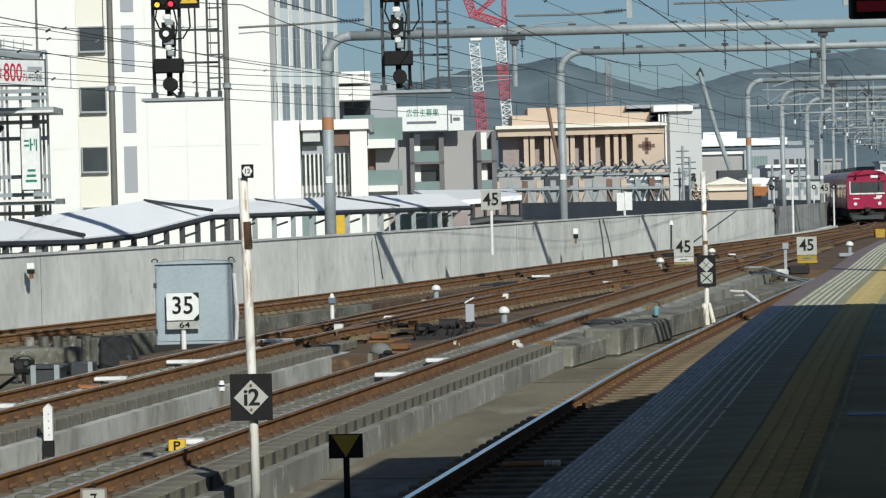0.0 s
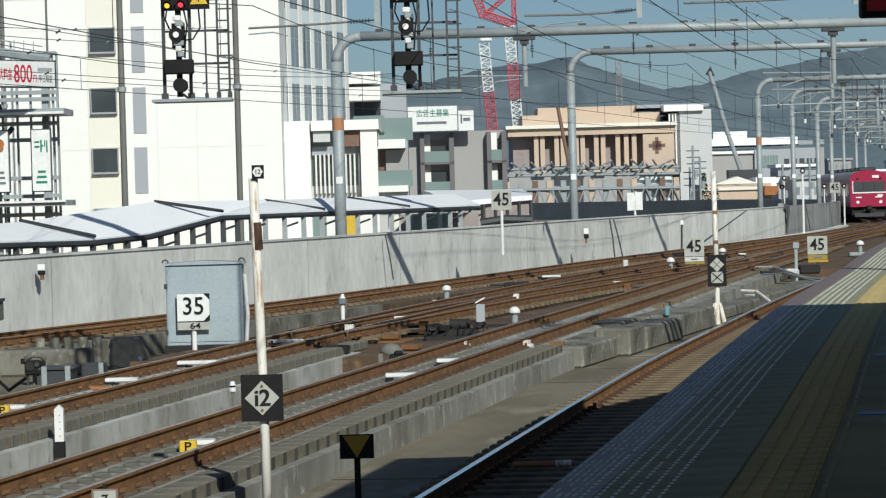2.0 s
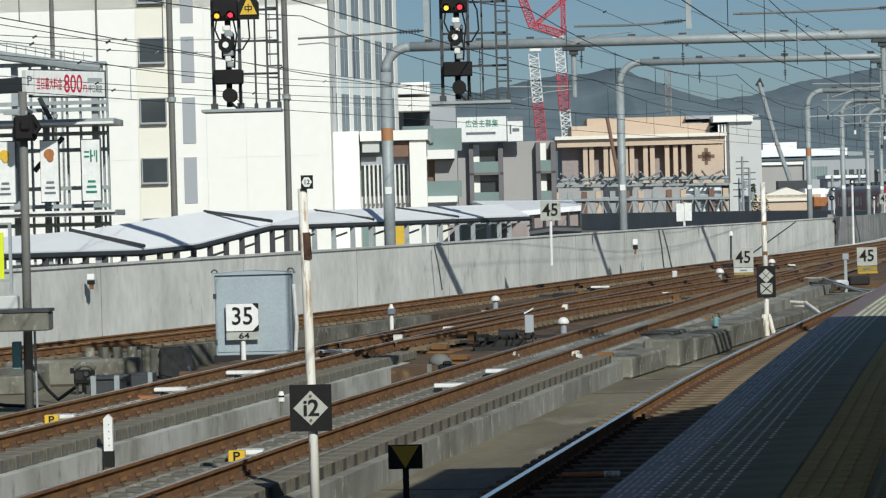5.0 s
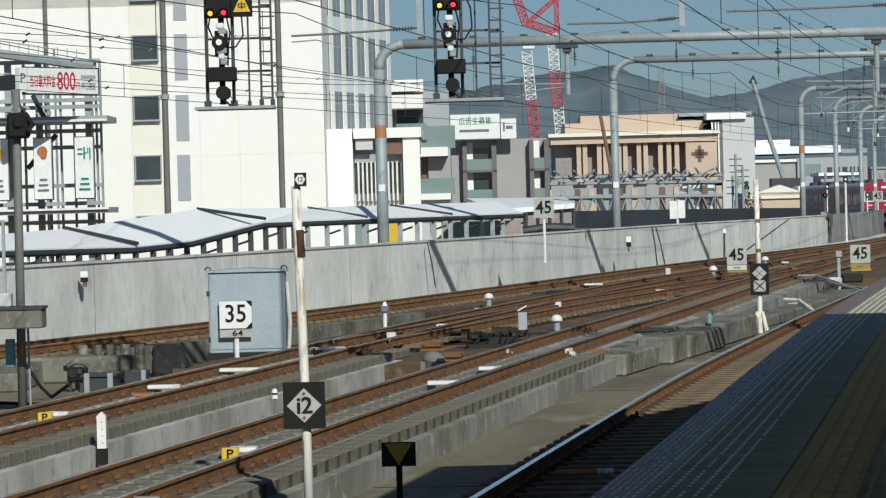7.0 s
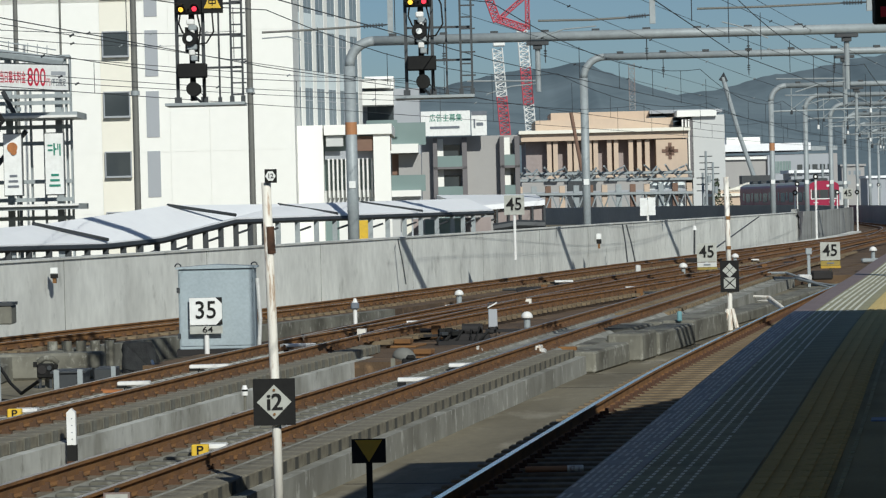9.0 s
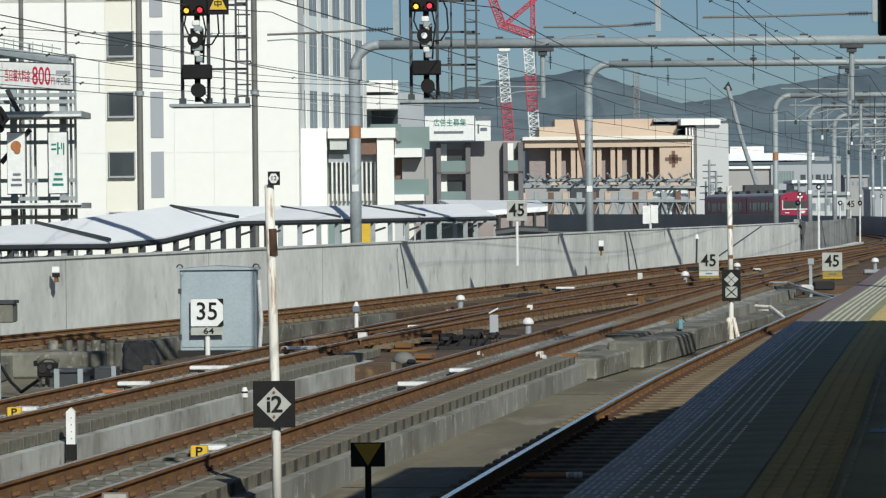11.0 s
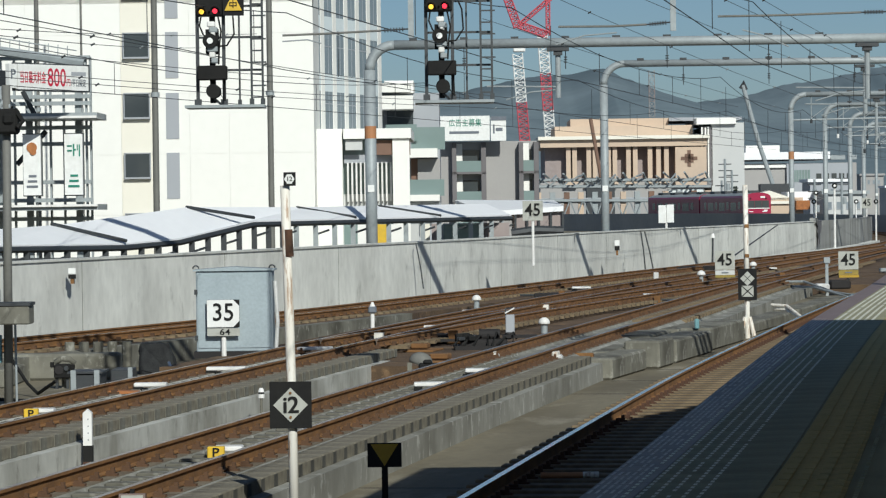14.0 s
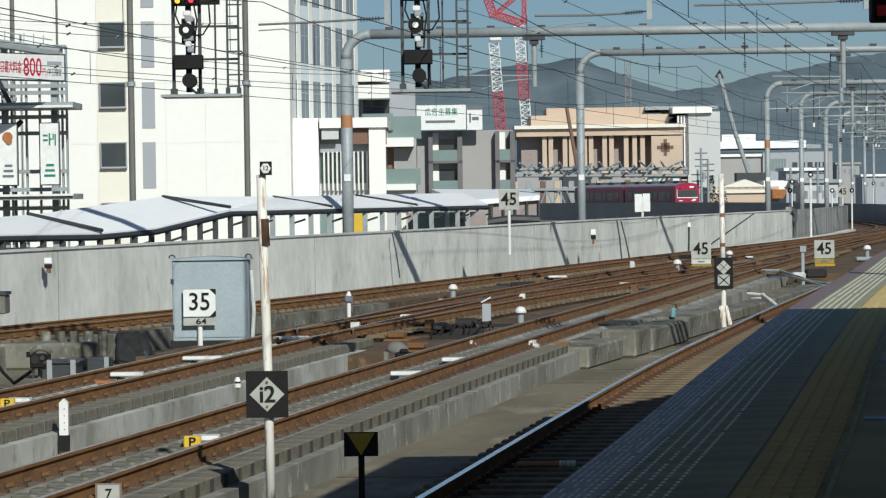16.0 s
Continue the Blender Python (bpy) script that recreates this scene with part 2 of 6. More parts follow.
def rod(bm, a, b, r, r2=None, seg=10):
    a, b = Vector(a), Vector(b)
    q = (b - a).to_track_quat("Z", "Y")
    bmesh.ops.create_cone(bm, cap_ends=True, segments=seg, radius1=r, radius2=r if r2 is None else r2, depth=(b - a).length,
                          matrix=Matrix.LocRotScale((a + b) / 2, q, None))
    return bm


def rods(pairs, r, seg=8):
    bm = bmesh.new()
    for a, b in pairs:
        rod(bm, a, b, r, seg=seg)
    return bm


def bent(points, r, seg=10):
    """A round tube along points."""
    bm, rings = bmesh.new(), []
    pts = [Vector(p) for p in points]
    for i, p in enumerate(pts):
        d = (pts[min(i + 1, len(pts) - 1)] - pts[max(i - 1, 0)]).normalized()
        side = d.cross(Vector((0.13, 0.97, 0.21))).normalized()
        up = side.cross(d)
        rings.append([bm.verts.new(p + r * (side * math.cos(k * math.tau / seg) + up * math.sin(k * math.tau / seg))) for k in range(seg)])
    for s, t in zip(rings, rings[1:]):
        for k in range(seg):
            bm.faces.new((s[k], s[(k + 1) % seg], t[(k + 1) % seg], t[k]))
    bm.faces.new(rings[0][::-1])
    bm.faces.new(rings[-1])
    return bm


def prism(outline, depth, axis="y"):
    """A flat outline in (x, z), pushed depth along +y."""
    bm = bmesh.new()
    f = [bm.verts.new((x, 0, z)) for x, z in outline]
    g = [bm.verts.new((x, depth, z)) for x, z in outline]
    n = len(f)
    bm.faces.new(f)
    bm.faces.new(g[::-1])
    for i in range(n):
        bm.faces.new((f[(i + 1) % n], f[i], g[i], g[(i + 1) % n]))
    bmesh.ops.recalc_face_normals(bm, faces=bm.faces)
    return bm


def lettering(name, text, size, mat, parent, m, label=""):
    """Built-in-font writing as a thin mesh; it stands in the x-z plane of m and is read from -y."""
    cu = bpy.data.curves.new("lettering", "FONT")
    cu.body, cu.size, cu.align_x, cu.align_y, cu.extrude, cu.resolution_u = text, size, "CENTER", "CENTER", 0.004, 3
    cu.offset = 0.008 * size
    ob = bpy.data.objects.new("lettering", cu)
    me = bpy.data.meshes.new_from_object(ob)
    bpy.data.objects.remove(ob)
    me.materials.clear()
    me.materials.append(mat)
    out = new(name, me)
    out.parent, out.matrix_basis = parent, m @ pose(0, 0, 0, 90, 0, 0)
    if label:
        out["label"] = label
    return out


def sign_text(name, text, xa, za, xb, zb, y, mat, parent, label=""):
    """Built-in-font writing that fills the upright rectangle (xa, za)-(xb, zb) at depth y."""
    ob = lettering(name, text, 1.0, mat, parent, Matrix(), label)
    vs = [v.co for v in ob.data.vertices]
    ax, bx = min(v.x for v in vs), max(v.x for v in vs)
    az, bz = min(v.y for v in vs), max(v.y for v in vs)
    sx, sz = (xb - xa) / (bx - ax), (zb - za) / (bz - az)
    for v in ob.data.vertices:
        v.co = Vector((xa + (v.co.x - ax) * sx, za + (v.co.y - az) * sz, v.co.z))
    ob.matrix_basis = pose(0, y, 0, 90, 0, 0)
    return ob


def smoothed(ctrl, step=1.0):
    """A gentle line x(y) through control rows (y, x), sampled every step metres."""
    ys, xs = [c[0] for c in ctrl], [c[1] for c in ctrl]
    n = len(ys)
    slope = [(xs[min(i + 1, n - 1)] - xs[max(i - 1, 0)]) / (ys[min(i + 1, n - 1)] - ys[max(i - 1, 0)]) for i in range(n)]
    out, y = [], ys[0]
    while y <= ys[-1] + 1e-6:
        i = max(k for k in range(n - 1) if ys[k] <= y + 1e-9)
        h = ys[i + 1] - ys[i]
        t = (y - ys[i]) / h
        a, b, c, d = 2 * t**3 - 3 * t**2 + 1, t**3 - 2 * t**2 + t, -2 * t**3 + 3 * t**2, t**3 - t**2
        out.append((a * xs[i] + b * h * slope[i] + c * xs[i + 1] + d * h * slope[i + 1], y))
        y += step
    return out


def offset(line, du):
    out = []
    for i, (x, y) in enumerate(line):
        a, b = line[max(i - 1, 0)], line[min(i + 1, len(line) - 1)]
        dx, dy = b[0] - a[0], b[1] - a[1]
        k = math.hypot(dx, dy)
        out.append((x + du * dy / k, y - du * dx / k))
    return out


def swept(line, profile, bm=None, mats=None):
    """A profile of (across, z) swept along a plan line, ends capped."""
    bm = bm or bmesh.new()
    rows = []
    cols = [offset(line, u) for u, _ in profile]
    for i in range(len(line)):
        rows.append([bm.verts.new((*cols[k][i], profile[k][1])) for k in range(len(profile))])
    n = len(profile)
    for a, b in zip(rows, rows[1:]):
        for k in range(n):
            f = bm.faces.new((a[k], a[(k + 1) % n], b[(k + 1) % n], b[k]))
            if mats:
                f.material_index = mats[k]
    bm.faces.new(rows[0][::-1])
    bm.faces.new(rows[-1])
    bmesh.ops.recalc_face_normals(bm, faces=bm.faces)
    return bm


# ---- the ground and the viaduct deck ----
bm = bmesh.new()
bmesh.ops.create_grid(bm, x_segments=1, y_segments=1, size=4500, matrix=pose(0, 1000, -8))
tagged(finish("ground", bm, CITY), "grey city ground far below the viaduct", "ground", kind="structure")

T0 = smoothed([(-20, -3.9), (20, -3.9), (46, -3.9), (62, -3.58), (76, -3.2), (105, -2.2), (150, -0.2), (230, 4.5)], 1.5)
T1 = smoothed([(-20, -8.38), (20, -8.38), (42, -8.25), (60, -8.0), (80, -7.55), (105, -7.0), (135, -6.0), (170, -4.6), (230, -1.0)], 1.5)
T2 = smoothed([(-20, -12.2), (20, -12.3), (55, -12.2), (75, -12.0), (100, -11.0), (135, -8.6), (170, -6.2), (230, -2.6)], 1.5)
T3 = smoothed([(0, -27.5), (30, -23.4), (62, -19.2), (80, -16.6), (92, -15.4), (105, -14.2), (120, -12.9), (150, -9.9), (190, -6.0), (230, -4.6)], 1.5)
CROSS = smoothed([(62, -12.1), (80, -10.9), (100, -8.9), (120, -6.7), (140, -5.6)], 1.5)
WALL = smoothed([(-10, -29.5), (30, -25.4), (70, -21.4), (90, -19.2), (107, -17.4), (143, -14.5), (166, -11.6), (191, -9.3), (215, -8.0), (239, -7.5)], 4.0)


def close(xs, zs):
    return list(zip(xs, zs))


deck = bmesh.new()
for a, b, z in ((-60, -2.1, -0.62),):
    box(deck, (a, -30, -1.4), (b + 40, 420, z))
deck = tagged(finish("deck", deck, DECK), "stained grey concrete viaduct deck between the tracks", "deck", kind="structure")


def track(line, shiny=False, name="track", label="rusty rails on a concrete slab track"):
    t = thing(name, Matrix(), label, "railway track", "tracks", "")
    for side in (-0.566, 0.566):
        prof = [(-0.0325, 0.0), (0.0325, 0.0), (0.034, -0.03), (0.009, -0.045), (0.009, -0.125), (0.062, -0.14), (0.062, -0.153), (-0.062, -0.153), (-0.062, -0.14), (-0.009, -0.125), (-0.009, -0.045), (-0.034, -0.03)]
        prof = [(side + u, z) for u, z in prof]
        part("rail", swept(line, prof, mats=[0] + [1] * 11), [RAIL_SHINY if shiny else RAIL_TOP, RUST], t)
    return t


track(T0, True, label="polished running rails beside the platform edge")
track(T1)
track(T2)
track(T3, label="rusty rails beside the concrete side wall")
track(CROSS, label="crossover rails curving between two tracks")

KERB = [(-1.36, -0.7), (-1.36, -0.30), (-1.0, -0.30), (-1.0, -0.29), (-0.80, -0.168), (-0.36, -0.168), (-0.34, -0.21), (0.34, -0.21), (0.36, -0.168), (0.80, -0.168), (1.0, -0.29), (1.0, -0.30), (1.36, -0.30), (1.36, -0.7)]
slab_1 = tagged(finish("slab_1", swept([q for q in T1 if q[1] < 112], KERB), SLAB), "rust-stained concrete slab under the second track", "track slab", kind="structure")
slab_2 = tagged(finish("slab_2", swept([q for q in T2 if q[1] < 61], KERB), SLAB_PALE), "pale stained concrete slab under the third track", "track slab", kind="structure")
for line, owner, far in ((T1, slab_1, 112), (T2, slab_2, 61)):
    for side in (-0.566, 0.566):
        part("rail_seat", swept([q for q in line if q[1] < far], [(side - 0.2, -0.2), (side - 0.2, -0.162), (side + 0.2, -0.162), (side + 0.2, -0.2)]), SEAT, owner)
tagged(finish("slab_3", swept(T3, [(-1.6, -0.62), (-1.6, -0.22), (1.6, -0.22), (1.6, -0.62)]), BALLAST), "rusty brown track bed along the side wall", "track bed", kind="structure")
slab_0 = tagged(finish("slab_0", swept(T0, [(-0.95, -0.62), (-0.95, -0.22), (1.6, -0.22), (1.6, -0.62)]), BED_KHAKI), "brown sleepered track bed beside the platform", "track bed", kind="structure")
# far junction bed
tagged(finish("slab_4", swept(smoothed([(57.6, -11.2), (80, -10.6), (112, -8.8), (150, -5.5), (230, 0)], 3), [(-3.6, -0.6), (-3.6, -0.31), (3.4, -0.31), (3.4, -0.6)]), BALLAST),
       "rust-brown track bed under the junction", "track bed", kind="structure")

tagged(finish("slab_5", swept([q for q in T3 if 38 < q[1] < 84], [(1.604, -0.62), (1.604, -0.17), (1.95, -0.17), (1.95, -0.62)]), CONCRETE), "stained concrete upstand beside the far track bed", "kerb", kind="structure")
tagged(finish("slab_6", swept([q for q in T0 if 113 < q[1] < 232], [(-0.96, -0.62), (-0.96, -0.34), (-3.4, -0.34), (-3.4, -0.62)][::-1]), BALLAST), "greasy brown bed between the junction and the platform track", "track bed", kind="structure")
# ---- side wall ----
side_wall = tagged(finish("side_wall", swept([q for q in WALL if q[1] <= 190], [(-0.15, -1.4), (-0.15, 1.42), (0.15, 1.42), (0.15, -1.4)]), WALL_CONCRETE), "weathered grey concrete side wall along the viaduct", "wall", kind="structure")

far_wall = tagged(finish("panel_wall", swept([q for q in WALL if q[1] >= 194], [(-0.12, -1.4), (-0.12, 1.46), (0.12, 1.46), (0.12, -1.4)]), PANEL_CONCRETE), "grey panelled concrete wall past the end of the side wall", "wall", kind="structure")
part("end_pier", blocks(((-0.2, -2.1, -1.4), (0.16, 2.1, 1.2)), ((-0.2, -2.1, 1.2), (0.12, 0.6, 1.5)), ((-0.2, -2.1, 1.2), (0.1, -0.7, 1.64))), PANEL_CONCRETE, far_wall, m=pose(-9.18, 192, 0, 0, 0, -4))
part("broken_joint", prism([(-1.5, 1.45), (1.2, 1.5), (1.0, 0.95), (0.3, 0.7), (0.4, 0.25), (-0.7, 0.0), (-0.5, 0.45), (-0.9, 0.8), (-0.6, 1.1)], 0.03), DARK_CLAD, far_wall, "dark broken joint between the two walls", m=pose(-9.0, 190.8, 0, 0, 0, 86))
tagged(finish("kerb_pale", swept(smoothed([(150, -11.4), (180, -8.6), (200, -7.3), (222, -6.7)], 2), [(-0.3, -0.62), (-0.3, -0.1), (0.3, -0.1), (0.3, -0.62)]), WALL_CONCRETE), "pale concrete kerb at the foot of the side wall", "kerb", kind="structure")

# ---- platform ----
EDGE = smoothed([(-15, -2.15), (20, -2.16), (31, -2.215), (44, -2.215), (62, -2.0), (86, -1.75), (110, -1.0), (150, 1.0), (190, 3.5)], 2)
platform = tagged(finish("platform", swept(EDGE, [(0, -0.62), (0, 0.95), (12, 0.95), (12, -0.62)]), PLATFORM), "dark asphalt station platform, shaded under a roof", "platform", kind="structure")
# roof out of view; height and slanted end chosen to fit the shade edges
bm = bmesh.new()
roof_face = bm.faces.new([bm.verts.new((x, y, 5.0)) for x, y in ((-2.5, -15), (23.4, -15), (23.4, 37.8), (0.6, 37.8), (-0.6, 32.6), (-1.4, 30.5), (-2.5, 30.3))])
rr = bmesh.ops.extrude_face_region(bm, geom=[roof_face])
bmesh.ops.translate(bm, vec=(0, 0, 0.3), verts=[v for v in rr["geom"] if isinstance(v, bmesh.types.BMVert)])
bmesh.ops.recalc_face_normals(bm, faces=bm.faces)
# added wall behind the onlooker, out of view; blocks and bounces light
tagged(finish("unseen_back_wall", blocks(((-2.15, -15.4, 0.95), (9.9, -15, 5.0))), CREAM_CLAD), "plain cream wall added out of view to close the platform", "wall", kind="structure")
# cream so that its underside bounces light onto the platform
tagged(finish("platform_roof", bm, CREAM_CLAD), "platform roof overhead that shades the near platform", "roof", kind="structure")

# ---- buildings of the town ----
def town(name, ahead, label, category, turn=0.0):
    return thing(name, TOWN @ pose(0, ahead, 0, 0, 0, turn), label, category)


def slab(name, r, y0, y1, mat, parent, label="", bevel=0.0):
    """A block over the upright rectangle r = (x0, z0, x1, z1), from y0 to y1 behind the face."""
    return part(name, blocks(((r[0], y0, r[1]), (r[2], y1, r[3])), bevel=bevel), mat, parent, label)


def window(parent, r, glass=GLASS, sill=WHITE_CLAD, t=0.06):
    w = part("window", blocks(((r[0], -0.05, r[1]), (r[0] + t, 0.1, r[3])), ((r[2] - t, -0.05, r[1]), (r[2], 0.1, r[3])),
                              ((r[0], -0.05, r[3] - t), (r[2], 0.1, r[3])), ((r[0], -0.12, r[1]), (r[2], 0.1, r[1] + t * 1.6))), sill, parent)
    part("pane", blocks(((r[0] + t, -0.02, r[1] + t), (r[2] - t, 0.06, r[3] - t))), glass, w)
    return w


b = town("white_building", 170, "large white panel-clad office building with small square windows", "building")
x0, x1 = -27.91, -7.72
slab("wall", (x0, -8, x1, 32), 0.2, 16, WHITE_CLAD, b)
cols = [x0, -22.87, -20.08, -17.87, -16.2, -14.26, -12.18, -9.86, x1]
ZROW = [-8.0, -0.77, 2.37, 5.55, 8.72, 11.86, 15.01, 13.5]
for i, (a, c) in enumerate(zip(cols, cols[1:])):
    for za, zc in zip(ZROW, ZROW[1:]):
        slab("panel", (a + 0.004, za + 0.004, c - 0.004, zc - 0.004), 0.165, 0.24, CREAM_CLAD if i == 3 else WHITE_CLAD, b)
for z in (10.58, 7.41, 4.26, 1.09, 13.75):
    window(b, (-17.72, z, -16.32, z + 1.38), sill=GREY_CLAD)
for y in (9.55, 6.35, 3.2, 12.69):
    slab("louvre", (-15.5, y, -14.82, y + 2.42), 0.13, 0.2, GREY_CLAD, b, "grey louvre panel")

b = town("glass_building", 176, "white-framed office tower with blue glass windows", "building")
front = thing("glass_facade", TOWN @ pose(-7.89, 176, 0, 0, 0, 73.9), "white-finned office side wall with slate glass windows", "building")
slab("wall", (0, 6.74, 12.5, 32), 0.25, 7, WHITE_CLAD, front)
slab("corner", (-0.25, -8, 0.2, 32), 0.0, 0.6, WHITE_CLAD, front)
slab("lower_wall", (0, -8, 12.5, 6.74), 0.3, 7, WHITE_CLAD, front)
for i in range(6):
    x = 0.28 + 2.08 * i
    slab("fin", (x + 1.32, 6.74, x + 1.96, 32), 0.19, 0.3, WHITE_CLAD, front)
    for z in (6.84, 10.0, 13.18, 16.36):
        slab("spandrel", (x - 0.1, z - 0.96, x + 1.3, z), 0.2, 0.3, BLUE_GLASS, front)
        w = slab("window", (x - 0.06, z, x + 1.28, z + 2.2), 0.215, 0.32, MID_GLASS, front)
        part("mullion", blocks(((x + 0.58, 0.205, z), (x + 0.63, 0.216, z + 2.2)), ((x - 0.06, 0.205, z + 1.5), (x + 1.28, 0.216, z + 1.56))), GREY_CLAD, w)
slab("podium", (-7.81, -0.79, -6.36, 6.83), -3, 8, WHITE_CLAD, b)
slab("canopy", (-6.29, 6.28, -2.67, 6.82), -3.3, 8, WHITE_CLAD, b)
slab("pier", (-3.67, -0.89, -2.77, 6.36), -3.1, -2.4, WHITE_CLAD, b)
slab("recess", (-6.36, -0.84, -3.61, 6.35), -1.9, 8, GREEN_GLASS, b)
slab("lower_glazing", (-6.36, 2.42, -3.61, 3.33), -2.1, -1.9, PALE, b)
slab("lintel", (-6.3, 4.99, -3.55, 5.44), -2.3, -1.9, GREY_CLAD, b)
slab("soffit", (-4.56, 5.41, -2.75, 6.19), -2.9, -0.9, BROWN, b)
slab("screen", (-6.19, 5.68, -5.28, 6.22), -3.05, -2.95, PALE, b)
for i in range(12):
    x = -6.14 + i * 0.23
    slab("mullion", (x, 2.93, x + 0.09, 5.02), -2.5, -2.1, WHITE_PAINT, b)

b = town("terrace_building", 235, "stepped white building with deep balconies", "building")
slab("core", (-9.06, -2.51, -1.59, 11.03), 4, 16, GREY_CLAD, b)
for y0, y1, xr in ((136, 152, 695), (158, 182, 700), (252, 268, 742), (334, 345, 745), (418, 430, 745)):
    slab("slab", (-6.17, 2.55 + (357 - y1) * 0.04106, (xr - 784) * 0.04106, 2.55 + (357 - y0) * 0.04106), 0, 6, WHITE_CLAD, b)
slab("balustrade", (-3.63, 6.78, -1.17, 8.42), 0.6, 0.8, GREEN_GLASS, b)
slab("balustrade", (-3.81, 3.41, -1.26, 4.6), 0.6, 0.8, GREEN_GLASS, b)
slab("balustrade", (-5.47, 7.4, -3.21, 8.63), 0.3, 0.5, GREEN_GLASS, b)
slab("glazing", (-5.43, 8.56, -3.5, 10.28), 3.4, 3.9, GLASS, b)
slab("glazing", (-3.69, 4.63, -3.2, 6.15), 2.0, 3.9, BROWN, b)
slab("fascia", (-3.2, 4.6, -1.56, 6.12), 1.6, 3.9, GREY_TILE_CLAD, b)
slab("parapet", (-5.58, 11.02, -3.45, 11.92), 3, 10, WHITE_CLAD, b)

b = town("apartment_block", 330, "grey tiled apartment block with dark-framed balconies", "building")
slab("wall", (-2.3, -4.82, 7.73, 9.24), 0.4, 14, GREY_TILE_CLAD, b)
for ya in (0, 1, 2):
    zt = 9 - ya * 3.11
    for xl, xr in ((-0.94, 2.52), (5.86, 7.88)):
        bal = part("balcony", blocks(((xl, -0.9, zt - 3.1), (xr, 0.4, zt - 2.85)), ((xl, -0.9, zt - 3.1), (xl + 0.45, 0.4, zt + 0.1)), ((xr - 0.5, -0.9, zt - 3.1), (xr, 0.4, zt + 0.1))), DARK_CLAD, b)
        part("balustrade", blocks(((xl + 0.45, -0.85, zt - 2.85), (xr - 0.5, -0.78, zt - 1.75))), GREEN_GLASS, bal, "green glass balustrade")
        part("glass_door", blocks(((xl + 1.1, 0.3, zt - 2.8), (xr - 0.7, 0.38, zt - 0.6))), GLASS, bal)
        part("side_panel", blocks(((xl + 0.45, 0.28, zt - 2.8), (xl + 1.05, 0.37, zt))), WHITE_CLAD, bal)
bb = town("rooftop_billboard", 328, "white rooftop billboard with green writing, in two panels", "billboard")
r = (-2.18, 9.27, 2.92, 11.79)
slab("board", r, 0, 0.4, SIGN_WHITE, bb, bevel=0.03)
slab("side_board", (3.03, 9.24, 4.58, 11.58), 0, 0.4, SIGN_WHITE, bb)
slab("top_strip", (3.06, 11.3, 4.61, 11.7), -0.05, 0, GREY_INK, bb)
sign_text("lettering", "\u5e83\u544a\u4e3b\u52df\u96c6", -1.22, 10.72, 2.1, 11.5, -0.012, GREEN_INK, bb)
part("number_bar", blocks(((r[0] + 1.0, -0.03, r[1] + 0.72), (r[2] - 1.1, 0, r[1] + 0.98))), GREY_INK, bb)
part("emblem", blocks(((3.25, -0.03, 9.98), (3.42, 0, 10.9)), ((3.53, -0.03, 10.21), (4.22, 0, 10.55))), GREY_INK, bb)

b = town("civic_hall", 600, "tan stone civic hall with tall paired columns and flat roofs", "building")
slab("base", (14.6, -11.5, 44.99, 6.84), 0, 34, GREY_TILE_CLAD, b)
# set forward into the sun; the portico's shade is in its brown colour
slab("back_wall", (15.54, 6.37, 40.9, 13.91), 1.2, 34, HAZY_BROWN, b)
slab("entablature", (14.6, 13.34, 45.4, 14.91), -2.5, 34, TAN, b)
slab("cornice", (14.2, 14.7, 45.84, 15.33), -3.4, 34, CREAM_CLAD, b)
slab("attic", (17.48, 15.11, 43.15, 17.31), 3, 30, TAN, b)
slab("upper_attic", (20.57, 17.22, 39, 18.79), 8, 28, TAN, b)
slab("upper_roof", (39.02, 18.16, 52.64, 18.79), 6, 30, GREY_CLAD, b)
slab("corner_block", (39.53, 5.99, 45.29, 13.12), -2.2, 34, TAN, b)
for x in (973, 984, 1009, 1020, 1044, 1055, 1079, 1091):
    xm = 0.1048 * (x - 784)
    part("column", blocks(((xm - 0.42, -1.6, 6.5), (xm + 0.42, 0.4, 13.51)), ((xm - 0.6, -1.8, 6.4), (xm + 0.6, 0.6, 7.4))), TAN, b)
for x in (1117, 1132, 1146):
    xm = 0.1048 * (x - 784)
    part("column", blocks(((xm - 0.42, -1.6, 6.5), (xm + 0.42, 0.4, 13.27))), TAN, b)
cx, cz = 42.09, 11.03
part("emblem", blocks(((cx - 0.3, -2.35, cz - 1.5), (cx + 0.3, -2.2, cz + 1.5)), ((cx - 1.5, -2.35, cz - 0.3), (cx + 1.5, -2.2, cz + 0.3)), ((cx - 0.8, -2.35, cz - 0.8), (cx + 0.8, -2.2, cz + 0.8))), BROWN, b)
slab("fin_wall", (44.92, 5.91, 46.6, 16.9), 0, 30, DARK_CLAD, b)
slab("white_wing", (46.39, -3.62, 52.46, 17.54), 0, 34, PALE, b, "pale grey wing")
slab("wing_roof", (43.62, 17.29, 50.95, 18.44), -1, 30, WHITE_CLAD, b)
for x in (1210, 1216, 1221):
    xm = 0.1048 * (x - 784)
    slab("fin", (xm - 0.12, 7, xm + 0.12, 16.8), -0.5, 0.2, WHITE_CLAD, b)

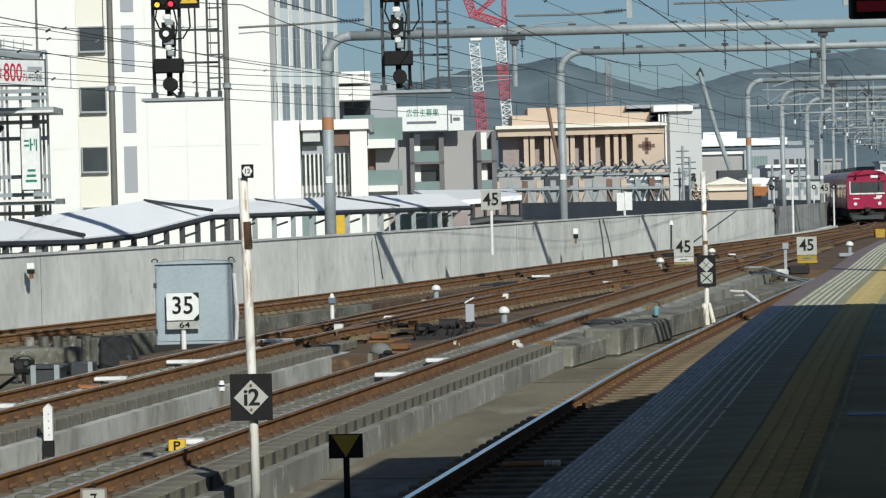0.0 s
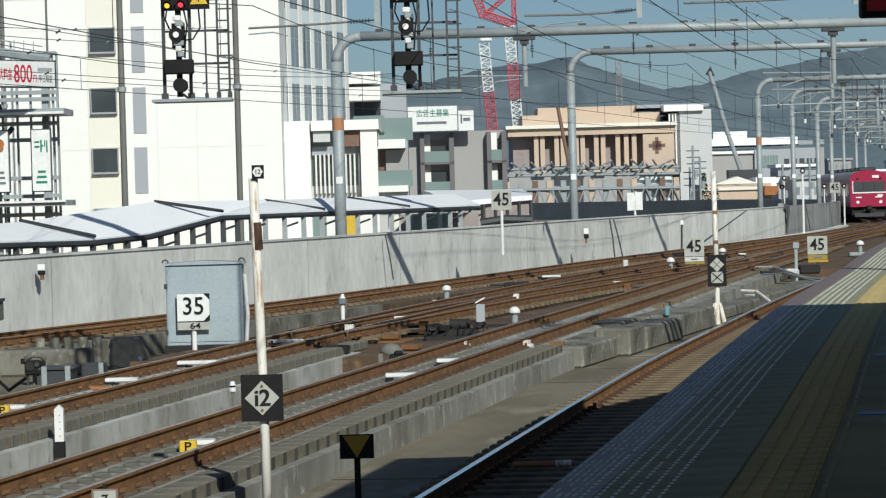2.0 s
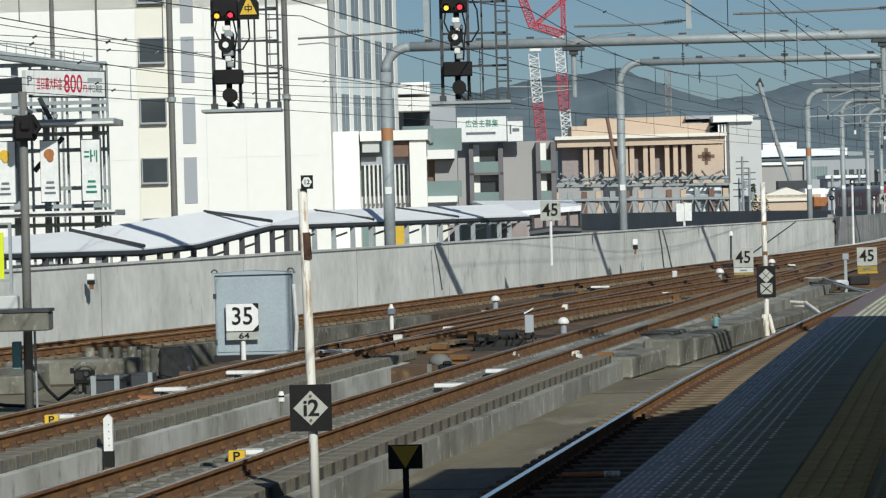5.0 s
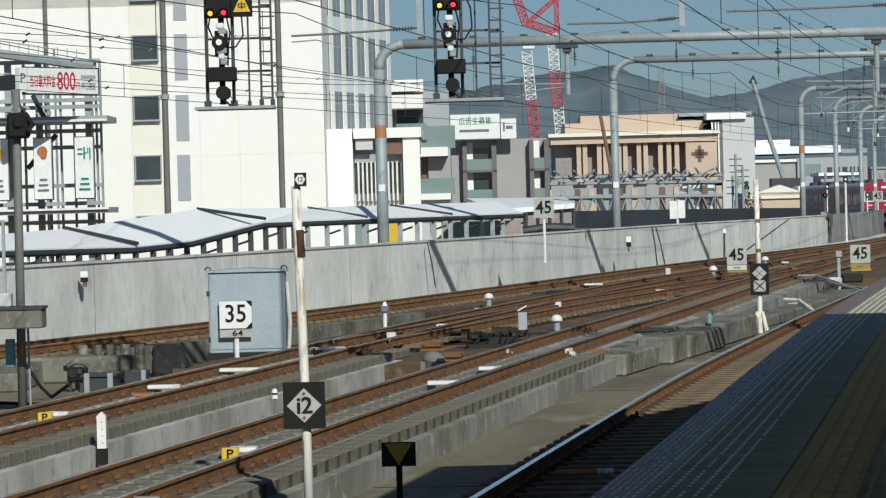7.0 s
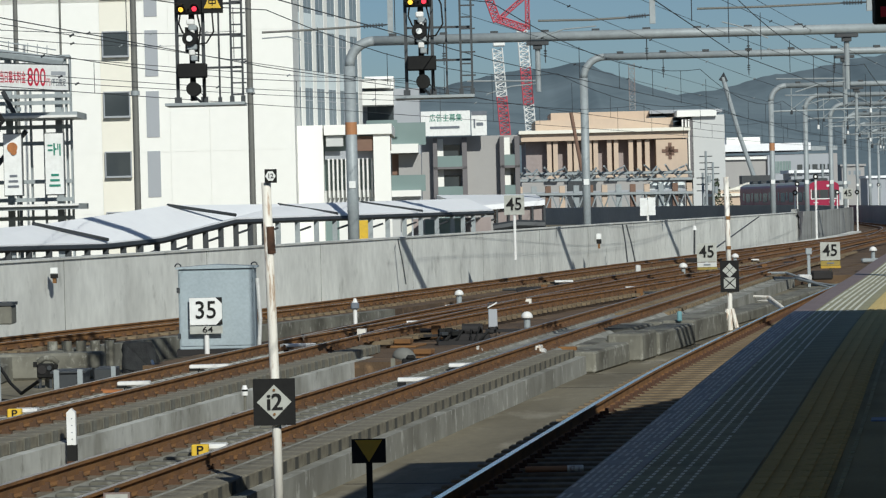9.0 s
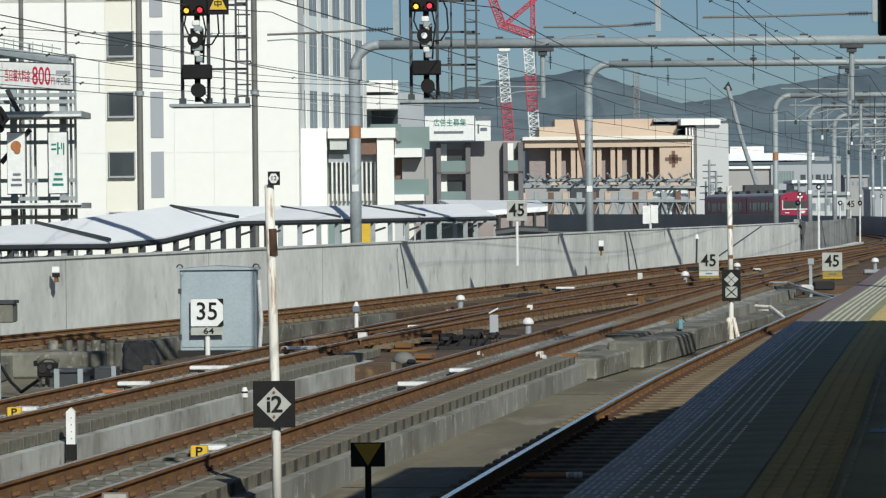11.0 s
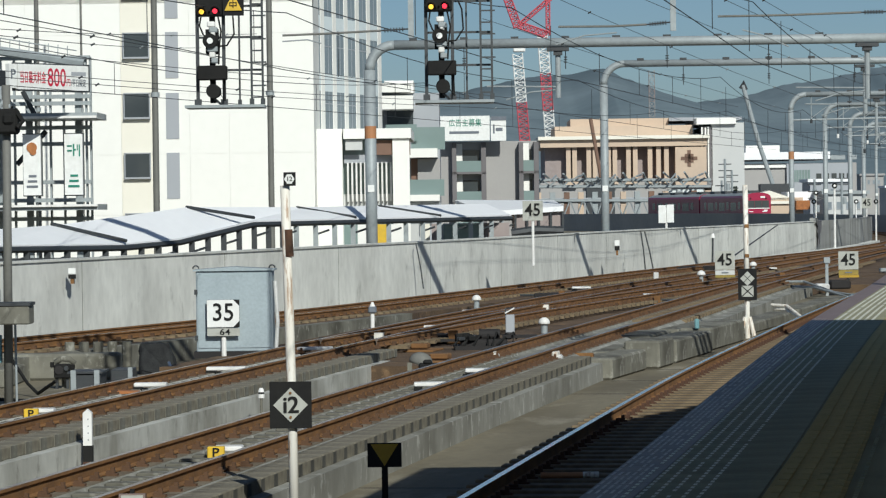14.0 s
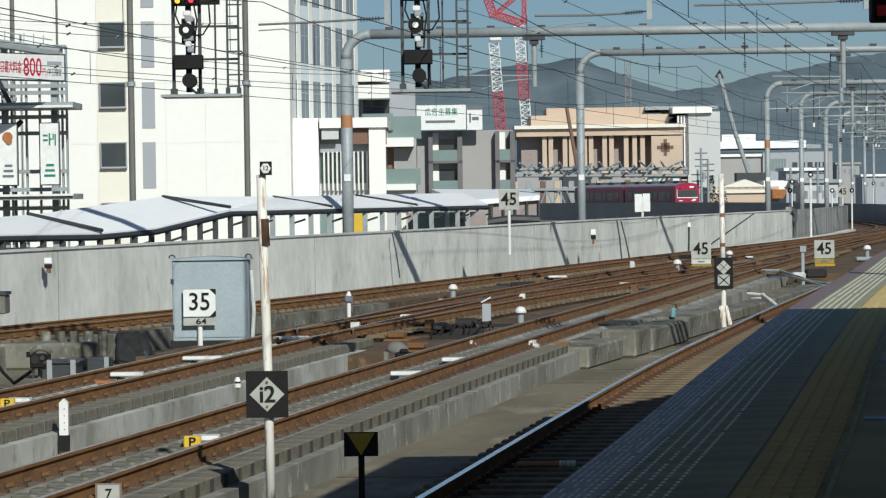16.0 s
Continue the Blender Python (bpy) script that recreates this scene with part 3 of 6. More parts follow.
# low buildings far along the line
b = town("white_warehouse", 760, "long white-roofed warehouse far off", "building")
slab("wall", (64.88, -5.69, 92.75, 11.82), 0, 30, GREY_TILE_CLAD, b)
slab("roof", (64.87, 12.71, 86.37, 14.43), -2, 30, WHITE_ROOF, b)
slab("plant_room", (67.17, 14.42, 75.13, 16.14), 4, 20, WHITE_CLAD, b)
for i in range(8):
    slab("roof_unit", (75.61 + i * 2.2, 12.53, 75.61 + i * 2.2 + 1.2 + 0.5 * (i % 3), 13.59), -1, 3, GALV, b)
b = town("grey_office", 640, "low grey concrete office with a green glass front", "building")
slab("wall", (55.94, -6.46, 64.21, 9.63), 0, 20, GREY_TILE_CLAD, b)
slab("front", (64.22, -6.74, 76.96, 10.25), -1, 20, GREY_CLAD, b)
slab("roof_edge", (55.92, 9.51, 64.86, 10.07), -0.6, 20, WHITE_CLAD, b)
r = (65.48, 6.66, 68.84, 9)
for i in range(6):
    slab("pane", (r[0] + i * (r[2] - r[0]) / 6 + 0.05, r[1], r[0] + (i + 1) * (r[2] - r[0]) / 6 - 0.05, r[3]), -1.1, -0.9, GREEN_GLASS, b)
for i in range(5):
    slab("dark_window", (r[2] + 1.2 + i * 1.5, r[1] + 0.4, r[2] + 2.2 + i * 1.5, r[1] + 1.6), -1.1, -0.9, GLASS, b)
b = town("gabled_station_house", 480, "low cream building with a gabled canopy", "building")
slab("wall", (40.22, -4.22, 50.61, 3.32), 0, 12, TAN, b)
slab("band", (39.96, 2.4, 51.19, 2.82), -0.4, 12, CREAM_CLAD, b)
part("gable", prism([(41.39, 3.1), (45.62, 4.41), (50.03, 2.87)], 6), CREAM_CLAD, b)
slab("roof", (48.54, 2.85, 52.9, 4.19), 2, 12, WHITE_ROOF, b)
slab("kiosk", (49.3, 1.52, 51.31, 2.86), -3, 0, RUST_ORANGE, b)
for k, (xa, ya, xb, yb, d, mat) in enumerate(((1400, 300, 1470, 420, 520, 0), (1425, 322, 1500, 420, 470, 1), (1490, 290, 1530, 420, 820, 2), (1535, 312, 1600, 420, 700, 0), (1600, 296, 1700, 420, 900, 1))):
    b = town("town_house", 1.0 * d, "pale low building far along the line", "building")
    X0, X1, Z1 = (xa - 784) * d / 5724, (xb - 784) * d / 5724, 2.55 + (336 - ya) * d / 5724
    slab("wall", (X0, -8, X1, Z1), 0, 12, (GREY_CLAD, PALE, GREY_TILE_CLAD)[mat], b)
    slab("roof", (X0 - 0.4, Z1, X1 + 0.4, Z1 + 0.5), -0.5, 12.5, (WHITE_ROOF, GALV, GREY_TILE_CLAD)[mat], b)
    for i in range(4):
        w = (X1 - X0) / 4.5
        window(b, (X0 + 0.4 + i * w, Z1 - 2.2, X0 + 0.4 + i * w + w * 0.5, Z1 - 1.1), MID_GLASS, GREY_CLAD)

# small trees and service poles in front of the far buildings
def small_tree(x, d, z0, h, w):
    t = thing("small_tree", TOWN @ pose(x, d, z0), "small dark evergreen tree beside the far buildings", "tree", "small trees")
    bm = bmesh.new()
    rod(bm, (0, 0, 0), (0, 0, h * 0.7), 0.16, 0.05, 7)
    for k in range(5):
        a = k * 2.4
        rod(bm, (0, 0, h * (0.35 + 0.08 * k)), (w * 0.35 * math.cos(a), w * 0.35 * math.sin(a), h * (0.5 + 0.09 * k)), 0.05, 0.02, 5)
    part("trunk", bm, BROWN, t)
    verts, faces = [], []
    for k in range(420):
        z = random.uniform(0.3, 1.0)
        r = w * 0.5 * math.sqrt(random.random()) * min(1, (1.08 - z) * 2.2)
        a = random.uniform(0, math.tau)
        c = Vector((r * math.cos(a), r * math.sin(a), z * h))
        e, f = [Vector((random.uniform(-1, 1), random.uniform(-1, 1), random.uniform(-0.6, 0.6))).normalized() * random.uniform(0.12, 0.26) for _ in range(2)]
        n = len(verts)
        verts += [tuple(c - e), tuple(c + f), tuple(c + e), tuple(c - f)]
        faces.append((n, n + 1, n + 2, n + 3))
    me = bpy.data.meshes.new("crown")
    me.from_pydata(verts, [], faces)
    me.materials.append(LEAF)
    ob = new("crown", me)
    ob.parent = t


for x, y, d, h, w in ((1268, 335, 470, 5.0, 2.2), (1286, 335, 470, 4.2, 2.6), (1312, 330, 500, 3.0, 2.0), (1332, 330, 620, 7.5, 2.2)):
    small_tree((x - 784) * d / 5724, d, -8, h + 8, w)
for x, yt, d in ((1250, 262, 450), (1262, 282, 455), (1244, 300, 452), (1408, 300, 430), (1456, 290, 460)):
    zt = 2.55 + (341 - yt) * d / 5724
    u = thing("service_pole", TOWN @ pose((x - 784) * d / 5724, d, -8), "grey service pole with short crossarms", "pole", "service poles")
    part("shaft", rod(bmesh.new(), (0, 0, 0), (0, 0, zt + 8), 0.24, 0.16, 8), GALV, u)
    for k in range(3):
        part("crossarm", blocks(((-0.9, -0.06, zt + 7.2 - k * 0.9), (0.9, 0.06, zt + 7.34 - k * 0.9))), GALV_DARK, u)
    part("transformer", rod(bmesh.new(), (0.35, 0, zt + 3.6), (0.35, 0, zt + 4.6), 0.32, seg=10), GALV, u)

# ---- hills ----
def hill(name, ridge, ahead, mat, label):
    """A wooded ridge of (right, height) control points, with a long slope towards the onlooker."""
    bm, fine = bmesh.new(), []
    for (xa, za), (xb, zb) in zip(ridge, ridge[1:]):
        fine += [(xa + (xb - xa) * k / 12, za + (zb - za) * k / 12) for k in range(12)]
    fine.append(ridge[-1])
    rows = []
    for k, (dy, f) in enumerate(((-700, 0.0), (-520, 0.25), (-350, 0.5), (-180, 0.76), (0, 1.0), (250, 0.6))):
        rows.append([bm.verts.new((x, ahead + dy + noise.noise((x * 0.008, k, 5)) * 90 * (0 < k < 4),
                                   -8 + (z + 8) * f + noise.noise((x * 0.02, k * 3.1, 9)) * (9 if 0 < k < 4 else 2.5) + noise.noise((x * 0.11, k * 3.1, 2)) * 1.5)) for x, z in fine])
    for a, c in zip(rows, rows[1:]):
        for i in range(len(fine) - 1):
            bm.faces.new((a[i], a[i + 1], c[i + 1], c[i]))
    bmesh.ops.recalc_face_normals(bm, faces=bm.faces)
    return tagged(finish(name, bm, mat, m=TOWN, smooth=True), label, "hill", kind="structure")


# the haze on these ridges is only their pale colour
hill("hill_1", [(-223.48, 81.86), (-114.24, 85.15), (-55.44, 87.73), (-0.89, 89.17), (51.74, 97.77), (88.26, 100.54), (106.78, 103.8), (123.34, 96.64), (148.66, 87.99), (173.95, 78.5), (207.95, 65.85), (278.61, 47.17), (382.77, 31.76)], 2400, HILL, "wooded hill, coloured blue-grey to stand for haze")
hill("hill_2", [(83.72, 58.31), (160.27, 81.53), (211.14, 92.28), (246.17, 96.88), (290.43, 107.3), (314.75, 109.67), (335.07, 113.66), (372.68, 122.23), (409.13, 125.27), (469.32, 108.45)], 2900, HILL, "wooded ridge, coloured blue-grey to stand for haze")
hill("hill_3", [(-210.62, 49.65), (-110.73, 55.22), (-24.3, 57.83), (22.09, 54.9), (88.3, 49.78), (154.65, 51.28), (253.86, 45.25), (319.97, 41.78)], 1900, HILL, "low ridge behind the town, coloured blue-grey for haze")


# ---- cranes and masts ----
def lattice(name, a, b, w, n, r, mats, parent, label=""):
    """A square lattice boom from a to b; mats alternate along it."""
    a, b = Vector(a), Vector(b)
    d = (b - a).normalized()
    sx = d.cross(Vector((0, 1, 0))).normalized() * w / 2
    sy = d.cross(sx).normalized() * w / 2
    k = len(mats)
    for j, mat in enumerate(mats):
        bm = bmesh.new()
        p, q = a + (b - a) * j / k, a + (b - a) * (j + 1) / k
        cs = [sx + sy, sx - sy, -sx - sy, sy - sx]
        for c in cs:
            rod(bm, p + c, q + c, r, seg=4)
        m = max(2, n // k)
        for i in range(m):
            u, v = p + (q - p) * i / m, p + (q - p) * (i + 1) / m
            for c0, c1 in zip(cs, cs[1:] + cs[:1]):
                rod(bm, u + (c0 if i % 2 else c1), v + (c1 if i % 2 else c0), r * 0.75, seg=4)
                rod(bm, u + c0, u + c1, r * 0.6, seg=4)
        part(name, bm, mat, parent, label)


c = thing("tower_crane", TOWN, "red and white lattice tower crane with a luffing jib", "crane")
lattice("mast", (13.94, 700, 14.71), (12.42, 700, 35.53), 2.1, 20, 0.13, [RED_CRANE, SIGN_WHITE], c)
part("base_mast", rod(bmesh.new(), (12.97, 700, -8), (12.97, 700, 16.5), 0.9, seg=8), RED_CRANE, c)
part("cab", blocks((tuple(p - 1.3 for p in (12.83, 700, 37.23)), tuple(p + 1.3 for p in (12.83, 700, 37.23))), bevel=0.2), SIGN_WHITE, c)
lattice("jib", (12.57, 700, 41.39), (8.15, 700, 54.21), 1.6, 14, 0.14, [RED_CRANE], c)
lattice("counter_jib", (12.59, 700, 41.87), (19.12, 700, 39.5), 1.4, 8, 0.15, [RED_CRANE], c)
lattice("tie", (19.12, 700, 39.5), (19.2, 700, 51.46), 0.8, 8, 0.13, [RED_CRANE], c)
lattice("backstay", (13.08, 700, 41.86), (19.83, 700, 47.53), 0.8, 8, 0.13, [RED_CRANE], c)
c = thing("crane_boom", TOWN, "red and white lattice boom of a second crane", "crane")
lattice("boom", (18.26, 640, 6.81), (16.36, 640, 36.14), 1.9, 28, 0.12, [CREAM_CLAD, SIGN_WHITE, RED_CRANE, SIGN_WHITE], c)
c = thing("mobile_crane", TOWN, "grey telescopic crane arm", "crane")
part("arm", bent([(48.43, 500, 4.25), (46.01, 500, 11.74), (43.63, 500, 20.79)], 0.35), GALV, c)
part("base", blocks(((46, 498, -8), (51, 502, 5.5))), GALV_DARK, c)
part("head", bent([(43.26, 500, 20.27), (43.73, 500, 21.31), (44.13, 500, 20.08)], 0.3), GALV_DARK, c)
c = thing("leaning_boom", TOWN, "dark slender crane arm", "crane")
part("base", blocks(((20, 518, -8), (24.5, 522, 7))), GALV_DARK, c)
part("arm", bent([(22.56, 520, 5.99), (20.84, 520, 16.47)], 0.3), BROWN, c)
c = thing("radio_mast", TOWN, "distant lattice mast on a hillside, its red and white dulled for haze", "mast")
# grey and muted brown replace white and red, as haze put into colour
lattice("mast", (88.65, 1500, 43.24), (88.69, 1500, 64.7), 2.6, 10, 0.14, [GREY_TILE_CLAD, HAZY_BROWN, GREY_TILE_CLAD], c)

# steel frame of a second viaduct
c = thing("steel_viaduct", TOWN, "grey steel lattice viaduct under repair", "viaduct")
for k, (xa, xb) in enumerate(((905, 1010), (1010, 1115), (1115, 1225))):
    A, B = (xa - 784) * 0.0769, (xb - 784) * 0.0769
    bm = bmesh.new()
    for z in (3.3, 5.2, 6.1):
        rod(bm, (A, 440, z - 0.012 * (A - 9)), (B, 440, z - 0.012 * (B - 9)), 0.22, seg=6)
    for i in range(9):
        u, v = A + (B - A) * i / 9, A + (B - A) * (i + 1) / 9
        rod(bm, (u, 440, 5.2 if i % 2 else 6.1), (v, 440, 6.1 if i % 2 else 5.2), 0.12, seg=5)
        rod(bm, (u, 438, 5.9 + 0.5 * ((i * 7) % 3)), (v, 442, 5.5 + 0.4 * ((i * 5) % 4)), 0.14, seg=5)
        rod(bm, (u, 440, 1.0 if i % 2 else 3.3), (v, 440, 3.3 if i % 2 else 1.0), 0.1, seg=5)
    part("truss", bm, GALV, c)
for i in range(13):
    x = (915 + i * 25 - 784) * 0.0769
    part("post", blocks(((x, 440.3, -8), (x + 0.75, 441.5, 4.4))), (TAN, GALV, BROWN)[i % 3], c)
part("girder", blocks(((9.0, 440.6, 2.9), (34, 443, 3.6))), GREY_CLAD, c)
part("shade_sheet", blocks(((28, 441.6, 1.0), (33, 441.9, 4.6))), BLUE_GLASS, c, "blue sheeting")

# ---- branch viaduct with dark parapets ----
BRANCH = [(-4.6, 190), (-4.4, 210), (-4.6, 230), (-5.6, 246), (-7.8, 270), (-10.8, 293.6), (-16.2, 319.3), (-21.6, 341), (-29.4, 364.2), (-43.8, 398), (-60.9, 435.8), (-84.2, 480.7), (-114, 528.7)]


def along(pts, step):
    """Points every step metres on a rounded line through pts."""
    dense = []
    for i in range(len(pts) - 1):
        p0, p1, p2, p3 = (Vector(pts[max(0, min(len(pts) - 1, i + k))]) for k in (-1, 0, 1, 2))
        for j in range(20):
            t = j / 20
            dense.append(0.5 * ((2 * p1) + (p2 - p0) * t + (2 * p0 - 5 * p1 + 4 * p2 - p3) * t * t + (3 * p1 - p0 - 3 * p2 + p3) * t**3))
    out, need = [dense[0]], step
    run = 0.0
    for a, b in zip(dense, dense[1:]):
        seg = (b - a).length
        while run + seg >= need:
            out.append(a + (b - a) * ((need - run) / seg))
            need += step
        run += seg
    return [tuple(p) for p in out]


LINE = along(BRANCH, 2.0)
track(LINE, label="rails of the branch line curving away")
tagged(finish("branch_deck", swept(LINE, [(-2.6, -1.4), (-2.6, -0.25), (2.6, -0.25), (2.6, -1.4)]), BALLAST), "brown deck of the branch viaduct", "deck", kind="structure")
bp = thing("branch_parapet", Matrix(), "dark grey parapet wall along the branch line", "parapet")
k0 = next(i for i, p in enumerate(LINE) if p[1] > 241)
part("parapet", swept(LINE[k0:], [(-2.9, -8), (-2.9, 1.5), (-2.65, 1.5), (-2.65, -8)]), DARK_WALL, bp)
part("parapet", swept(LINE[k0 + 2:], [(2.65, -1.4), (2.65, 1.35), (2.9, 1.35), (2.9, -1.4)]), DARK_WALL, bp)

# ---- train ----
def car_body(name, tail):
    """One maroon commuter car, 20 m long, on its rear-bogie origin; the tail end faces -y when tail is set."""
    c = thing(name, Matrix(), "maroon commuter railcar with a rounded grey roof" + (" and flat cab end" if tail else ""), "railcar", "train cars")
    w, L = 1.4, 19.6
    arc = [(w, 3.15), (w - 0.07, 3.35), (w - 0.3, 3.52), (w - 0.75, 3.64), (0, 3.68)]
    prof = [(-w, 0.95), (-w, 3.15)] + [(-x, z) for x, z in arc[1:]] + [(x, z) for x, z in arc[:-1][::-1]] + [(w, 0.95)]
    bm = prism(prof, L)
    for f in bm.faces:
        if f.normal.z > 0.35:
            f.material_index = 1
    part("body", bm, [TRAIN_RED, GALV], c)
    part("underframe", blocks(((-1.25, 0.4, 0.35), (1.25, L - 0.4, 0.97)), ((-1.2, 1.6, 0.15), (1.2, 4.6, 0.5)), ((-1.2, L - 4.6, 0.15), (1.2, L - 1.6, 0.5))), TRAIN_DARK, c)
    for y in (2.0, 4.1, L - 4.1, L - 2.0):
        for x in (-0.55, 0.55):
            part("wheel", rod(bmesh.new(), (x - 0.06, y, 0.43), (x + 0.06, y, 0.43), 0.43, seg=18), RUST, c)
    for y in (2.4, 7.4, 12.4, 17.2):
        part("roof_unit", blocks(((-0.65, y - 0.9, 3.62), (0.65, y + 0.9, 3.92)), bevel=0.08), GALV_DARK, c, "grey roof ventilator")
    for s in (-1, 1):
        for y in (1.9, 6.8, 11.7, 16.6):
            part("door", blocks(((s * (w - 0.03), y, 1.12), (s * (w + 0.015), y + 1.3, 2.95))), TRAIN_RED, c)
            part("door_pane", blocks(((s * w, y + 0.12, 1.9), (s * (w + 0.02), y + 1.18, 2.7))), GLASS, c)
            if y < 16:
                part("side_pane", blocks(((s * (w - 0.03), y + 1.9, 1.75), (s * (w + 0.012), y + 4.3, 2.65))), GLASS, c)
    if tail:
        part("windscreen_frame", blocks(((-1.24, -0.04, 1.96), (1.24, 0.05, 2.06)), ((-1.24, -0.03, 2.06), (-1.17, 0.05, 2.9))), SIGN_WHITE, c, "pale windscreen sill")
        for xa, xb in ((-1.14, -0.42), (-0.39, 0.39), (0.42, 1.18)):
            part("windscreen", blocks(((xa, -0.05, 2.06), (xb, 0.0, 2.84))), GLASS, c)
        part("destination_box", blocks(((0.25, -0.06, 3.1), (0.75, 0.02, 3.3))), SIGN_WHITE, c)
        for x in (-0.85, 0.85):
            part("marker_lamp", rod(bmesh.new(), (x, -0.05, 3.05), (x, 0.02, 3.05), 0.09, seg=12), LAMP_DARK, c)
            part("head_lamp", rod(bmesh.new(), (x, -0.06, 1.3), (x, 0.02, 1.3), 0.12, seg=12), SIGN_WHITE, c)
        part("emblem", blocks(((0.45, -0.04, 1.62), (0.95, 0.0, 1.72)), ((0.62, -0.04, 1.72), (1.02, 0.0, 1.86))), SIGN_WHITE, c)
        part("number_bar", blocks(((-1.0, -0.04, 1.62), (-0.55, 0.0, 1.7))), SIGN_WHITE, c)
        part("coupler", blocks(((-0.18, -0.6, 0.75), (0.18, 0.1, 1.05)), ((-0.45, -0.3, 0.62), (0.45, 0.05, 0.8))), TRAIN_DARK, c)
        part("pilot", blocks(((-1.1, -0.15, 0.2), (1.1, 0.0, 0.5))), GALV_DARK, c)
    return c


rear_car = car_body("railcar", True)
front_car = car_body("railcar", False)


def on_line(s):
    """Place and heading on the branch line, s metres from its start."""
    i = max(0, min(len(LINE) - 2, int(s // 2)))
    a, b = Vector(LINE[i]), Vector(LINE[i + 1])
    return a + (b - a) * ((s - 2 * i) / 2)


def car_pose(s):
    a, b = on_line(s + 2.8), on_line(s + 16.8)
    d = (b - a).normalized()
    o = a - d * 2.8
    return pose(o.x, o.y, 0.0, 0, 0, math.degrees(math.atan2(-d.x, d.y)))


# ---- covered walkway behind the side wall ----
cw = thing("covered_walkway", TOWN, "white-roofed covered walkway on grey steel posts", "walkway")
eave = [(-15.09, 88, 1.7), (-13.51, 92, 1.65), (-10.59, 101, 1.56), (-9.16, 105, 1.67), (-7.15, 111, 2.19), (-2.92, 121, 2.2), (2, 132, 2.21)]
top = [(-15.59, 91, 1.96), (-13.94, 95, 2.07), (-12.39, 100, 2.18), (-9.21, 108.5, 2.68), (-5.73, 118, 2.63), (-3.19, 123.5, 2.65), (0.99, 133, 2.68)]
for (a, b), (c, d) in zip(zip(eave, eave[1:]), zip(top, top[1:])):
    bm = bmesh.new()
    f = bm.faces.new([bm.verts.new(p) for p in (a, b, d, c)])
    r = bmesh.ops.extrude_face_region(bm, geom=[f])
    bmesh.ops.translate(bm, vec=(0, 0, -0.1), verts=[v for v in r["geom"] if isinstance(v, bmesh.types.BMVert)])
    bmesh.ops.recalc_face_normals(bm, faces=bm.faces)
    part("roof_panel", bm, WHITE_ROOF, cw)
part("eave_beam", bent([(x, y - 0.05, z - 0.14) for x, y, z in eave], 0.1, 6), GALV_DARK, cw)
for a, b in (((-9.24, 108.4, 2.68), (-7.14, 110.9, 2.29)), ((-12.61, 99.2, 2.21), (-10.5, 101, 1.64)), ((-6, 117.3, 2.62), (-3.9, 118.7, 2.23)), ((-3.18, 123.4, 2.63), (-0.84, 125.7, 2.23))):
    part("roof_rib", bent([a, b], 0.06, 6), GALV_DARK, cw)


def on_eave(x):
    for a, b in zip(eave, eave[1:]):
        if a[0] <= x <= b[0]:
            t = (x - a[0]) / (b[0] - a[0])
            return [p + (q - p) * t for p, q in zip(a, b)]


x, k = eave[0][0] + 0.2, 0
while x < eave[-1][0] - 0.1:
    p = on_eave(x)
    part("post", blocks(((p[0] - 0.09, p[1], -7.9), (p[0] + 0.09, p[1] + 0.18, p[2] - 0.15))), GALV_DARK if x < -6 else GALV, cw)
    if k % 2 == 0:
        part("bracket", bent([(p[0], p[1] + 0.1, p[2] - 0.55), (p[0] + 0.45, p[1] + 0.6, p[2] - 0.4)], 0.04, 6), GALV_DARK, cw)
    x, k = x + (0.43 if x < -6.2 else 0.62 if x < 0 else 0.42), k + 1
part("back_rail", blocks(((eave[0][0], 104, 0.9), (-5.5, 104.1, 1.1)), ((eave[0][0], 104, 0.3), (-5.5, 104.1, 0.5))), GALV_DARK, cw)
for xa, xb, mat in ((684, 703, YELLOW_PAINT), (705, 722, WHITE_CLAD), (722, 745, WHITE_CLAD), (745, 760, PALE), (762, 780, CREAM_CLAD), (783, 800, HAZY_BROWN), (800, 868, PALE), (868, 925, HAZY_BROWN), (648, 683, WHITE_CLAD)):
    X0, X1 = (xa - 839) * 0.0222, (xb - 839) * 0.0222
    part("wall_panel", blocks(((X0, 131, -7.9), (X1, 131.3, 1.9))), mat, cw)
part("upper_glazing", blocks(((-0.76, 130.7, 1.2), (0.86, 130.9, 1.86))), GREEN_GLASS, cw)
for i in range(6):
    part("dark_window", blocks(((-0.74 + i * 0.27, 130.72, 0.5), (-0.56 + i * 0.27, 130.9, 1.12))), GLASS, cw)

c = thing("station_shelter", TOWN, "low shelter with a white flat roof beside the line", "shelter")
bm = bmesh.new()
f = bm.faces.new([bm.verts.new(p) for p in ((-0.32, 150, 2.89), (4.32, 152, 2.82), (4.45, 142, 2.54), (1.04, 142, 2.34))])
r = bmesh.ops.extrude_face_region(bm, geom=[f])
bmesh.ops.translate(bm, vec=(0, 0, -0.22), verts=[v for v in r["geom"] if isinstance(v, bmesh.types.BMVert)])
bmesh.ops.recalc_face_normals(bm, faces=bm.faces)
part("roof", bm, WHITE_ROOF, c)
r = (2.3, 0.78, 4.45, 2.47)
part("wall", blocks(((r[0], 142.25, -7.9), (r[2], 150, r[3] - 0.06))), HAZY_BROWN, c)
for i in range(5):
    part("post", blocks(((r[0] + i * 0.52, 142.05, -7.9), (r[0] + i * 0.52 + 0.09, 142.15, r[3] - 0.06))), GALV_DARK, c)
